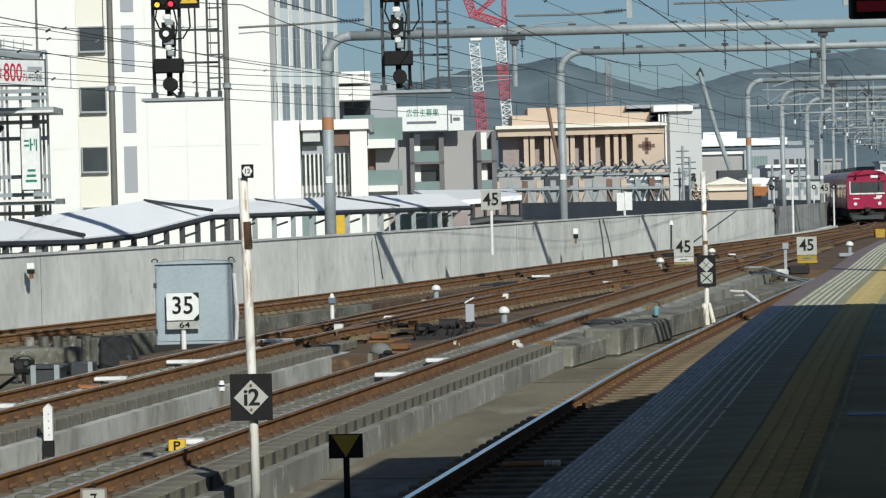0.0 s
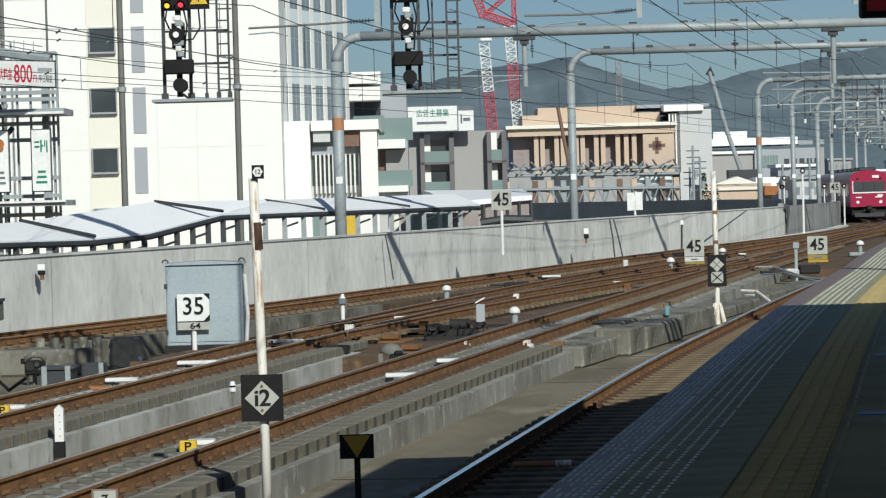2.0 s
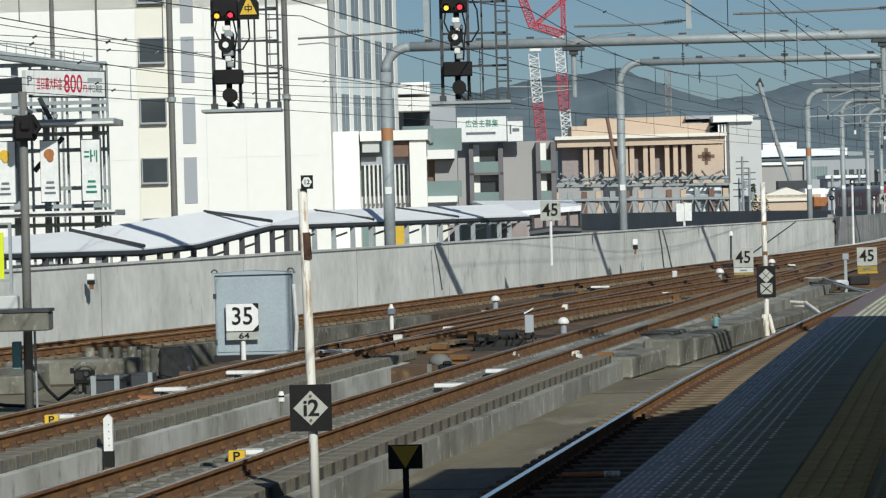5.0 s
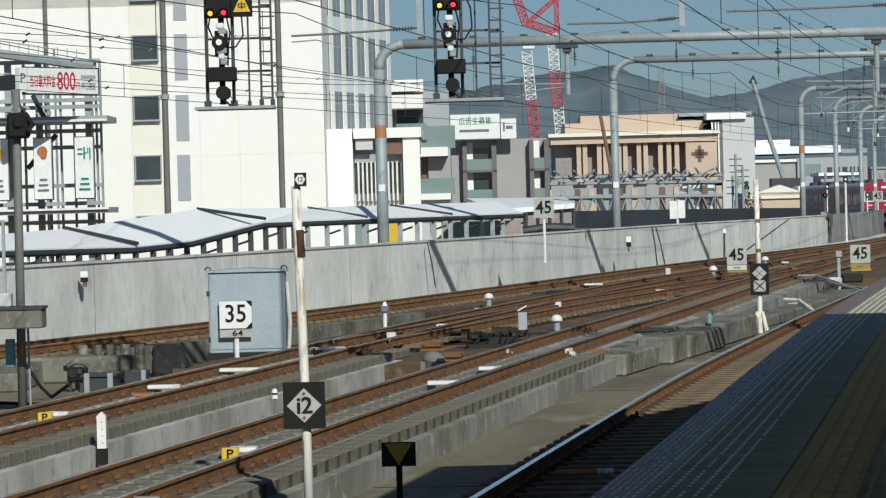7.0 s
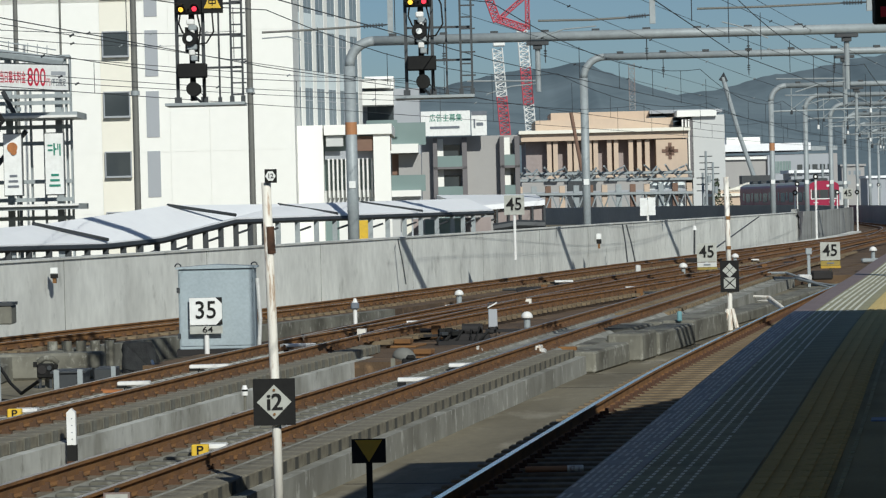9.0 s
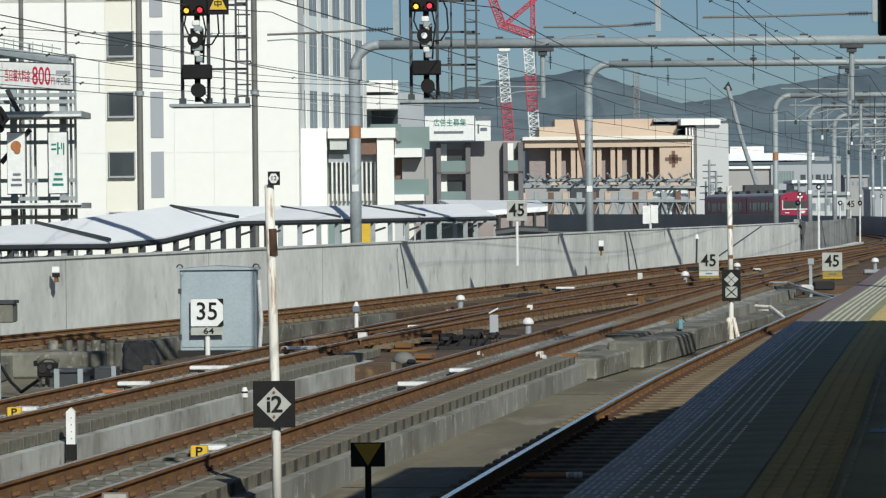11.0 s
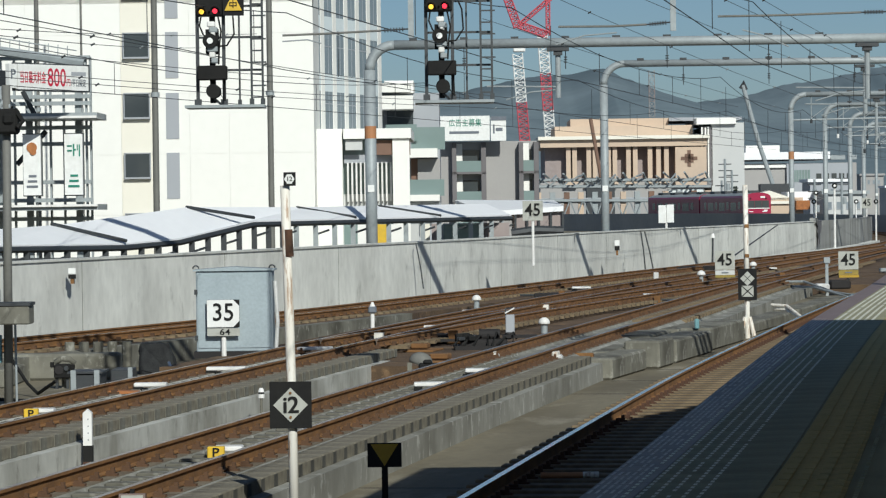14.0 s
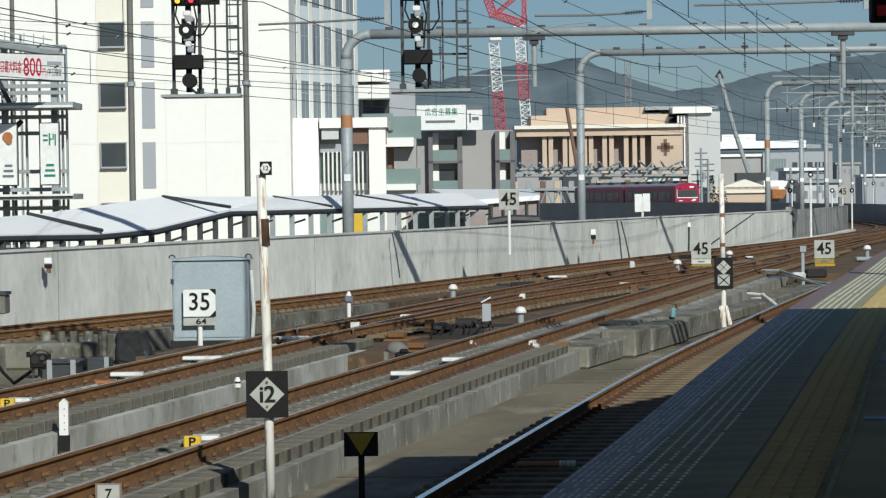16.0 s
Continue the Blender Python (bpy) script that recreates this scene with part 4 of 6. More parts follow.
part("dark_canopy", bent([(2.13, 140, 1.38), (3.21, 140, 1.52), (4.38, 140, 1.47)], 0.2, 8), GALV_DARK, c)

# ---- parking tower with boards ----
pk = thing("parking_tower", TOWN, "grey steel parking structure carrying advertising boards", "sign structure")
def pr(name, r, y0, y1, mat, parent=pk, label=""):
    return part(name, blocks(((r[0], y0, r[1]), (r[2], y1, r[3]))), mat, parent, label)


for x in (-60, -25, 8, 40, 62, 78, 104, 128, 150, 168, 176):
    pr("post", (-21.92 + x * 0.0262, -7.9, -21.92 + x * 0.0262 + (0.3 if x in (8, 62, 150) else 0.09), 9.81), 150.8, 151.1, GALV)
for y in (109, 178, 190, 233, 262, 330, 362, 395):
    pr("beam", (-25.08, 12.63 - y * 0.0262 - 0.1, -17.25, 12.63 - y * 0.0262 + 0.08), 150.6, 150.9, GALV)
pr("ledge", (-24.85, 6.83, -16.6, 7.11), 147.6, 151.5, GALV)
pr("ledge", (-24.85, 6.85, -16.61, 6.96), 147.4, 147.6, WHITE_PAINT)
pr("ledge", (-24.97, 2.66, -16.62, 2.92), 147.6, 151.5, GALV)
pr("ledge", (-24.97, 2.82, -16.62, 2.92), 147.4, 147.6, WHITE_PAINT)
part("roof_girder", bent([(-24.9, 150, 10.82), (-21.77, 150, 10.16), (-17.46, 150, 9.46)], 0.22, 6), GALV, pk)
for i in range(9):
    x = i * 17
    part("roof_rail", rods([((-21.77, 150, 10.16), (-21.75, 150, 10.76))], 0.02, 5), GALV, pk, m=pose(x * 0.0262, 0, -x * 0.0035))
part("roof_mesh", bent([(-23.85, 150, 10.92), (-21.75, 150, 10.76), (-17.78, 150, 10.05)], 0.03, 5), GALV, pk)
for a, b in (((-20.3, 150, 8.2), (-19.76, 150, 7.09)), ((-21.43, 151, 8.53), (-20.81, 151, 7.14)), ((-19.38, 151, 6.37), (-20.75, 151, 4.82))):
    part("brace", bent([a, b], 0.12, 6), GALV_DARK, pk)
board = thing("price_board", TOWN @ pose(-19.61, 143.5, 8.06, 0, 0, 51.5) @ Matrix.Diagonal((0.977, 0.977, 0.977, 1)), "white parking price board with red Japanese writing and a large 800", "sign board")
slab("panel", (0, 0, 4.47, 1.15), 0, 0.25, SIGN_WHITE, board)
slab("frame", (-0.06, -0.07, 4.53, 1.22), 0.25, 0.36, GALV_DARK, board)
slab("frame_edge", (-0.06, -0.07, 4.53, -0.002), -0.03, 0.25, GALV_DARK, board)
slab("frame_edge", (4.472, -0.002, 4.53, 1.22), -0.03, 0.25, GALV_DARK, board)
slab("side_panel", (-0.55, 0.05, -0.09, 1.15), 0, 0.25, SIGN_WHITE, board)
slab("bracket", (0.4, 0.2, 0.55, 0.9), 0.36, 5.2, GALV_DARK, board)
slab("bracket", (3.6, 0.2, 3.75, 0.9), 0.36, 4.2, GALV_DARK, board)
sign_text("lettering", "P", -0.46, 0.45, -0.16, 0.9, -0.01, GREY_INK, board)
sign_text("lettering", "\u5f53\u65e5\u6700\u5927\u6599\u91d1", 0.12, 0.28, 1.72, 0.84, -0.01, RED_INK, board)
sign_text("lettering", "800", 1.84, 0.16, 3.0, 1.0, -0.01, RED_INK, board)
sign_text("lettering", "\u5186", 3.06, 0.2, 3.28, 0.52, -0.01, RED_INK, board)
sign_text("lettering", "/\u5e73\u65e5\u9650\u5b9a", 3.34, 0.18, 4.3, 0.54, -0.01, GREY_INK, board)
part("text_bar", blocks(((3.36, -0.01, 0.68), (4.3, 0, 0.86))), GREY_CLAD, board)
for xa, xb, ink, kind in ((60, 91, RUST_ORANGE, 0), (133, 165, GREEN_INK, 1), (-22, 14, YELLOW_PAINT, 2), (-80, -48, RED_INK, 0)):
    bd = thing("hanging_board", TOWN, ("white vertical sign board with an orange round emblem", "white vertical sign board with green writing", "pale vertical sign board with yellow print")[kind], "sign board", "vertical boards")
    q = ((xa - 839) * 0.02586 + 0.1, 3.36, (xb - 839) * 0.02586 + 0.1, 6.14)
    pr("panel", q, 147.9, 148.15, SIGN_WHITE, bd)
    pr("frame", (q[0] - 0.05, q[1] - 0.05, q[2] + 0.05, q[3] + 0.05), 148.15, 148.25, GALV_DARK, bd)
    cx = (q[0] + q[2]) / 2
    if kind == 1:
        for za, zb in ((-0.2, -0.13), (-0.42, -0.34)):
            part("emblem", blocks(((cx - 0.28, 147.87, q[3] + za - 0.38), (cx - 0.06, 147.9, q[3] + zb - 0.38))), ink, bd)
        part("emblem", blocks(((cx - 0.02, 147.87, q[3] - 1.0), (cx + 0.05, 147.9, q[3] - 0.45)), ((cx + 0.05, 147.87, q[3] - 0.76), (cx + 0.12, 147.9, q[3] - 0.68)), ((cx + 0.16, 147.87, q[3] - 0.75), (cx + 0.21, 147.9, q[3] - 0.48)), ((cx + 0.25, 147.87, q[3] - 1.02), (cx + 0.31, 147.9, q[3] - 0.48))), ink, bd)
    else:
        part("emblem", rod(bmesh.new(), (cx, 147.86, q[3] - 0.6), (cx, 147.9, q[3] - 0.6), 0.24, seg=14), ink, bd)
        part("emblem", rod(bmesh.new(), (cx + 0.06, 147.84, q[3] - 0.8), (cx + 0.06, 147.87, q[3] - 0.8), 0.15, seg=12), ink, bd)
    for i in range(3):
        part("text_bar", blocks(((cx - 0.25 + 0.05 * i, 147.87, q[1] + 0.35 + 0.24 * i), (cx + 0.26 - 0.03 * i, 147.9, q[1] + 0.45 + 0.24 * i))), GREEN_INK if kind == 1 else GREY_INK, bd)
    part("hanger", blocks(((cx - 0.03, 148.25, q[1] + 0.4), (cx + 0.03, 150.7, q[1] + 0.46)), ((cx - 0.03, 148.25, q[3] - 0.46), (cx + 0.03, 150.7, q[3] - 0.4))), GALV_DARK, bd)

# ---- slender poles in front of the buildings ----
for px, d, r in ((-13.22, 140, 0.14), (-8.24, 140, 0.13), (-20.67, 158, 0.12), (-18.73, 160, 0.06)):
    u = thing("utility_pole", TOWN @ pose(px, d, -8), "slender grey steel utility pole", "pole", "utility poles")
    part("shaft", rod(bmesh.new(), (0, 0, 0), (0, 0, 26), r * 1.1, r * 0.9, 12), POLE, u)
    part("collar", rod(bmesh.new(), (0, 0, 15.5), (0, 0, 15.7), r * 1.4, seg=12), GALV, u)

# ---- catenary portals ----
def portal(x, ahead, z, right_end, r=0.22, drops=(), band=True, end_ahead=None, rb=None):
    """A round-tube portal: one leg with a bent shoulder, and a beam that runs over all the tracks."""
    p = thing("catenary_portal", TOWN, "grey galvanised tubular catenary portal over the tracks", "catenary portal", "catenary portals")
    part("leg", rod(bmesh.new(), (x, ahead, -1.4), (x, ahead, z - 0.9), r, seg=16), GALV, p, smooth=True)
    e = end_ahead or ahead
    rb = rb or r * 0.98
    arc = [(x + 0.9 - 0.9 * math.cos(a), ahead, z - 0.9 + 0.9 * math.sin(a)) for a in [k * math.pi / 16 for k in range(9)]]
    part("shoulder", bent(arc, rb, 16), GALV, p, smooth=True)
    part("beam", bent([arc[-1], (right_end, e, z)], rb, 16), GALV, p, smooth=True)
    part("far_leg", rod(bmesh.new(), (right_end, e, -1.4), (right_end, e, z + 0.1), r, seg=16), GALV, p, smooth=True)
    part("number_plate", blocks(((x - 0.12, ahead - r - 0.02, 3.15), (x + 0.12, ahead - r + 0.03, 3.4))), SIGN_WHITE, p)
    if band:
        part("band", rod(bmesh.new(), (x, ahead, 5.1), (x, ahead, 5.55), r + 0.006, seg=16), ORANGE_BAND, p)
    for f, length in drops:
        xm = x + 0.9 + (right_end - x - 0.9) * f
        ym = ahead + (e - ahead) * f
        part("clamp", blocks(((xm - 0.4, ym - 0.27, z - 0.3), (xm + 0.4, ym + 0.27, z - 0.18)), ((xm - 0.16, ym - 0.2, z - 0.45), (xm + 0.16, ym + 0.2, z - 0.3))), GALV_DARK, p)
        part("drop_post", rod(bmesh.new(), (xm, ym, z - length), (xm, ym, z - 0.3), 0.1, seg=10), GALV, p)
        part("cantilever", bent([(xm - 2.6, ym, z - length + 0.45), (xm, ym, z - length + 0.4)], 0.03, 6), GALV, p)
        part("cantilever_stay", bent([(xm - 1.9, ym, z - length - 0.05), (xm - 1.0, ym, z - length + 0.22), (xm, ym, z - length + 0.3)], 0.025, 6), GALV, p)
    if ahead > 150:
        part("lower_tube", bent([(x, ahead, z - 1.5), (right_end, e, z - 1.35)], 0.05, 8), GALV, p)
        for k in range(10):
            xm = x + 1.2 + k * 1.55
            part("dropper", rod(bmesh.new(), (xm, ahead, z - 1.5 - 0.9 * (k % 3)), (xm, ahead, z), 0.03, seg=6), GALV_DARK if k % 2 else GALV, p)
            part("strut", bent([(xm, ahead, z - 1.4), (xm + 0.9, ahead, z - 0.75), (xm + 1.5, ahead, z - 1.2)], 0.025, 5), GALV, p)
            part("insulator", rod(bmesh.new(), (xm, ahead, z - 1.7 - 0.9 * (k % 3)), (xm, ahead, z - 1.45 - 0.9 * (k % 3)), 0.075, seg=8), SIGN_WHITE if k % 2 else GALV_DARK, p)
    for k in range(9):
        xm = x + 1.6 + k * 1.85
        if xm < right_end - 0.5:
            part("saddle", blocks(((xm - 0.14, ahead - 0.12, z + rb * 0.8), (xm + 0.14, ahead + 0.12, z + rb + 0.07))), GALV_DARK, p)
            if k % 2:
                q = part("hanger", rod(bmesh.new(), (xm, ahead, z - 0.95), (xm, ahead, z - 0.15), 0.02, seg=6), GALV_DARK, p)
                part("insulator", rods([((xm, ahead, z - 0.5 - 0.09 * j), (xm, ahead, z - 0.54 - 0.09 * j)) for j in range(3)], 0.06, 8), GALV_DARK, q)
    return p


portal(-3.3, 118, 8.49, 21, 0.21, drops=((0.255, 2.0), (0.735, 2.2)), end_ahead=117.6, rb=0.18)
portal(6.2, 140, 8.66, 26, 0.175, drops=((0.55, 2.3),), band=False, rb=0.155)
portal(19.37, 190, 8.9, 34, 0.16, drops=((0.3, 2.4), (0.6, 2.4)))
portal(23.61, 210, 8.88, 40, 0.16, drops=((0.3, 2.4), (0.6, 2.4)), band=False)
portal(26.66, 222, 8.59, 46, 0.16, drops=((0.2, 2.4), (0.5, 2.4)), band=False)
portal(30.32, 244, 8.41, 52, 0.16, drops=((0.25, 2.4),), band=False)
portal(42.28, 330, 9.52, 60, 0.16, drops=((0.25, 2.4),), band=False)
portal(45.53, 345, 9.1, 66, 0.16, drops=((0.25, 2.4),), band=False)
portal(53.9, 400, 9.15, 76, 0.16, band=False)

# brackets that hang from a beam above the view
def bracket(name, pts, post, label):
    c = thing(name, TOWN, label, "bracket", "cantilever brackets")
    part("arm", bent(pts, 0.032, 8), POLE, c)
    a, b = Vector(pts[-1]), Vector(post)
    n = 7
    for i in range(n):
        part("insulator_disc", rod(bmesh.new(), a + (b - a) * (0.12 + i * 0.1), a + (b - a) * (0.16 + i * 0.1), 0.06, seg=10), GALV_DARK, c)
    part("rod", bent([a, b], 0.022, 6), GALV_DARK, c)
    part("post", blocks(((b.x - 0.06, b.y - 0.06, b.z - 0.25), (b.x + 0.1, b.y + 0.06, 9.4))), GALV, c)
    return c


bracket("cantilever_bracket", [(2.81, 92, 7.64), (4.35, 92, 7.63), (5.31, 92, 7.67)], (6.05, 92, 7.73), "steel cantilever arm with a ribbed insulator")
bracket("cantilever_bracket", [(7.34, 92, 7.87), (9.17, 92, 7.88), (11.41, 92, 7.93)], (12.22, 92, 7.94), "steel cantilever arm with a ribbed insulator")
bracket("cantilever_bracket", [(-5.04, 92, 7.5), (-3.69, 92, 7.54), (-2.24, 92, 7.6)], (-1.4, 92, 7.64), "steel cantilever arm with a ribbed insulator")
c = thing("overhead_beam", TOWN, "galvanised beam above the tracks that carries brackets", "beam")
part("beam", bent([(-11, 92, 9.4), (18, 92, 9.4)], 0.2, 12), GALV, c)
part("leg", rod(bmesh.new(), (-16, 94, -8), (-16, 94, 9.6), 0.22, seg=12), GALV, c)
part("cross_tube", bent([(-16, 94, 9.4), (-11, 92, 9.4)], 0.2, 12), GALV, c)
part("far_leg", rod(bmesh.new(), (18, 92, 0.9), (18, 92, 9.6), 0.22, seg=12), GALV, c)
for pts in ([(2.73, 92, 7.13), (3.54, 92, 7.38), (4.47, 92, 7.45)], [(8.04, 92, 7.48), (8.59, 92, 7.33), (9.34, 92, 6.99)], [(-3.93, 92, 7.26), (-4.33, 92, 7.37), (-5.04, 92, 7.33)]):
    part("steady_arm", bent(pts, 0.02, 6), GALV, c)

# ---- hanging signals ----
def hanging_signal(px, title):
    """A colour-light signal in a steel cage with a ladder, hung from the gantry."""
    s = thing("hanging_signal", TOWN @ pose(px, 53, 0), title, "railway signal", "hanging signals")
    z0 = 4.27
    k = 53 / 5724.0
    def zz(y):
        return z0 + (190 - y) * k
    part("platform", blocks(((-0.66, -0.35, z0 - 0.05), (0.62, 0.35, z0))), GALV, s)
    part("platform_lip", blocks(((-0.67, -0.37, z0 - 0.045), (0.63, -0.34, z0 + 0.0))), GALV, s)
    for x, y, w in ((-0.47, -0.1, 0.055), (-0.04, -0.1, 0.055), (0.19, 0.25, 0.03), (0.42, -0.25, 0.035), (0.60, -0.25, 0.035)):
        part("upright", blocks(((x - w / 2, y - w / 2, z0), (x + w / 2, y + w / 2, 8.9))), GALV_DARK, s)
        part("foot", blocks(((x - w, y - w, z0), (x + w, y + w, z0 + 0.1))), GALV_DARK, s)
    for i in range(22):
        z = z0 + 0.12 + i * 0.19
        part("rung", blocks(((0.42, -0.265, z - 0.012), (0.66 if i % 2 else 0.60, -0.235, z + 0.012))), GALV_DARK, s)
    for y in (70, 128, 15):
        part("cross_bar", blocks(((-0.47, -0.09, zz(y) - 0.018), (0.6, -0.05, zz(y) + 0.018))), GALV_DARK, s)
    part("relay_box", blocks(((-0.45, -0.42, zz(146)), (0.02, -0.12, zz(121))), bevel=0.015), BLACK_PAINT, s, "black backing box")
    part("ball_lamp", rod(bmesh.new(), (-0.2, -0.42, zz(166)), (-0.2, -0.12, zz(166)), 0.115, seg=18), BLACK_PAINT, s, smooth=False)
    part("lamp_bracket", bent([(-0.2, -0.2, zz(178)), (-0.12, -0.15, zz(186)), (-0.08, -0.1, z0)], 0.02, 6), GALV_DARK, s)
    head = part("signal_head", blocks(((-0.47, -0.3, zz(34)), (-0.04, -0.1, zz(-4))), ((-0.40, -0.3, zz(-4)), (-0.1, -0.1, zz(-60))), bevel=0.03), BLACK_PAINT, s, "black signal head")
    for x, y, m in ((-0.38, 26, LAMP_YELLOW), (-0.16, 25, LAMP_RED), (-0.25, -22, LAMP_DARK), (-0.25, -46, LAMP_DARK)):
        part("lens", rod(bmesh.new(), (x, -0.33, zz(y)), (x, -0.29, zz(y)), 0.04, seg=16), m, head)
        part("hood", bent([(x + 0.085 * math.cos(a), -0.36, zz(y) + 0.085 * math.sin(a)) for a in [math.pi * j / 8 for j in range(9)]], 0.018, 5), BLACK_PAINT, head)
    part("mast", rod(bmesh.new(), (-0.22, -0.14, zz(186)), (-0.22, -0.14, zz(30)), 0.05, seg=10), BLACK_PAINT, s)
    part("clamp", blocks(((-0.33, -0.16, zz(100)), (-0.12, -0.06, zz(56)))), BLACK_PAINT, s)
    lamp = part("round_lamp", rod(bmesh.new(), (-0.25, -0.3, zz(77)), (-0.25, -0.12, zz(77)), 0.12, seg=18), BLACK_PAINT, s)
    part("lens", rod(bmesh.new(), (-0.25, -0.33, zz(77)), (-0.25, -0.29, zz(77)), 0.05, seg=14), SIGN_WHITE, lamp)
    for i, y in enumerate((48, 58, 66, 92, 102, 112)):
        part("fitting", blocks(((-0.3 + 0.03 * (i % 3), -0.25, zz(y) - 0.04), (-0.17 + 0.04 * (i % 2), -0.12, zz(y) + 0.05)), bevel=0.015), GALV if i % 2 else WHITE_PAINT, s)
    for pts in (((-0.4, -0.2, zz(35)), (-0.42, -0.25, zz(50)), (-0.36, -0.25, zz(66)), (-0.3, -0.2, zz(72))), ((0.0, -0.15, zz(0)), (0.12, -0.2, zz(30)), (0.14, -0.2, zz(65)), (0.02, -0.2, zz(85)), (-0.1, -0.15, zz(86))),
                ((-0.12, -0.2, zz(34)), (-0.07, -0.25, zz(60)), (-0.1, -0.25, zz(85)), (-0.12, -0.2, zz(118))), ((-0.1, -0.3, zz(170)), (-0.02, -0.3, zz(182)), (-0.03, -0.1, zz(140)))):
        part("cable", bent(pts, 0.014, 6), BLACK_PAINT, s)
    return s


sg = hanging_signal(-3.82, "black hanging colour-light signal with yellow triangle and ladder")
k, zc = 53 / 5724.0, 5.92
part("triangle_backing", prism([(-0.03, zc - 0.2), (-0.03, zc + 0.06), (0.1, zc + 0.3), (0.18, zc + 0.3), (0.31, zc + 0.06), (0.31, zc - 0.2)], 0.03), BLACK_PAINT, sg, m=pose(0, -0.33, 0))
part("triangle", prism([(0.0, zc - 0.12), (0.28, zc - 0.12), (0.14, zc + 0.18)], 0.02), YELLOW_PAINT, sg, "yellow triangular plate", m=pose(0, -0.355, 0))
part("glyph", blocks(((0.08, -0.362, zc - 0.05), (0.20, -0.352, zc - 0.035)), ((0.08, -0.362, zc + 0.0), (0.20, -0.352, zc + 0.015)), ((0.08, -0.362, zc - 0.05), (0.095, -0.352, zc + 0.015)), ((0.185, -0.362, zc - 0.05), (0.20, -0.352, zc + 0.015)), ((0.133, -0.362, zc - 0.08), (0.147, -0.352, zc + 0.05))), BLACK_PAINT, sg)
hanging_signal(-0.08, "black hanging colour-light signal with ladder cage").location.z = 4.3 - 4.27
g = thing("signal_gantry", TOWN, "steel gantry that carries the hanging signals", "gantry")
for y in (52.7, 53.3):
    for z in (8.9, 9.6):
        part("chord", blocks(((-9.6, y - 0.06, z - 0.06), (11, y + 0.06, z + 0.06))), GALV, g)
for x in (-9.6, 11):
    part("leg", blocks(((x - 0.15, 52.85, -0.7 if x < 0 else 0.9), (x + 0.15, 53.15, 9.6))), GALV, g)


# ---- overhead wires ----
def wire(pts, r, sag=0.0, n=10):
    out = []
    for a, b in zip(pts, pts[1:]):
        a, b = Vector(a), Vector(b)
        out += [a + (b - a) * (i / n) - Vector((0, 0, sag * 4 * (i / n) * (1 - i / n))) for i in range(n)]
    return bent(out + [Vector(pts[-1])], r, 5)


def at_line(line, y):
    return min(line, key=lambda p: abs(p[1] - y))[0]


SUPPORTS = [-15, 22, 58, 92, 126, 160, 195, 228]
for line, name in ((T0, "platform line"), (T1, "second line"), (T2, "third line"), (T3, "line beside the wall")):
    c = thing("overhead_line", Matrix(), "thin contact wire and messenger wire over the " + name, "overhead wire", "overhead lines")
    ys = [y for y in SUPPORTS if line[0][1] <= y <= line[-1][1]]
    part("contact_wire", wire([(at_line(line, y) + (0.2 if i % 2 else -0.2), y, 5.1) for i, y in enumerate(ys)], 0.008), GALV_DARK, c)
    part("messenger_wire", wire([(at_line(line, y) + (0.2 if i % 2 else -0.2), y, 6.15) for i, y in enumerate(ys)], 0.009, 0.45), GALV_DARK, c)
    for i, y in enumerate(ys[:-1]):
        for f in (0.1, 0.3, 0.5, 0.7, 0.9):
            ym = y + (ys[i + 1] - y) * f
            s = 0.45 * 4 * f * (1 - f)
            u = at_line(line, y) + (at_line(line, ys[i + 1]) - at_line(line, y)) * f
            part("dropper", rod(bmesh.new(), (u, ym, 5.1), (u, ym, 6.15 - s), 0.007, seg=4), GALV_DARK, c)
c = thing("feeder_wires", TOWN, "bundle of feeder wires with small spacers", "overhead wire")
for pa, pb in (((-60, 62, 60), (380, 88, 118)), ((-60, 55, 70), (480, 62, 112)), ((-60, 88, 70), (800, 150, 118)), ((-40, 128, 75), (900, 178, 120)), ((-40, 140, 75), (1000, 190, 125)), ((-60, 30, 62), (930, 170, 118)),
               ((960, -30, 90), (1440, 160, 150)), ((1040, -60, 90), (1560, 140, 150)), ((1220, -50, 85), (1600, 110, 150)), ((1290, -60, 85), (1640, 130, 160)), ((880, 30, 100), (1440, 190, 190)), ((1010, 100, 118), (1330, 180, 178))):
    A = ((pa[0] - 839) * pa[2] / 5724, pa[2], 2.55 + (364 - 0.027 * (pa[0] - 839) - pa[1]) * pa[2] / 5724)
    B = ((pb[0] - 839) * pb[2] / 5724, pb[2], 2.55 + (364 - 0.027 * (pb[0] - 839) - pb[1]) * pb[2] / 5724)
    w = part("wire", wire([A, B], 0.009, 0.12), GALV_DARK, c)
    for f in (0.15, 0.4, 0.62, 0.85):
        p = Vector(A) + (Vector(B) - Vector(A)) * f - Vector((0, 0, 0.12 * 4 * f * (1 - f)))
        part("spacer", rod(bmesh.new(), p - Vector((0.05, 0, 0.03)), p + Vector((0.05, 0, 0.03)), 0.022, seg=8), GALV_DARK if f < 0.5 else GALV, w)


# ---- trackside posts and boards; things here face the onlooker ----
FACE = 9.0


def trackside(name, u, v, z, label, category, group="", turn=FACE):
    return thing(name, pose(u, v, z, 0, 0, turn), label, category, group)


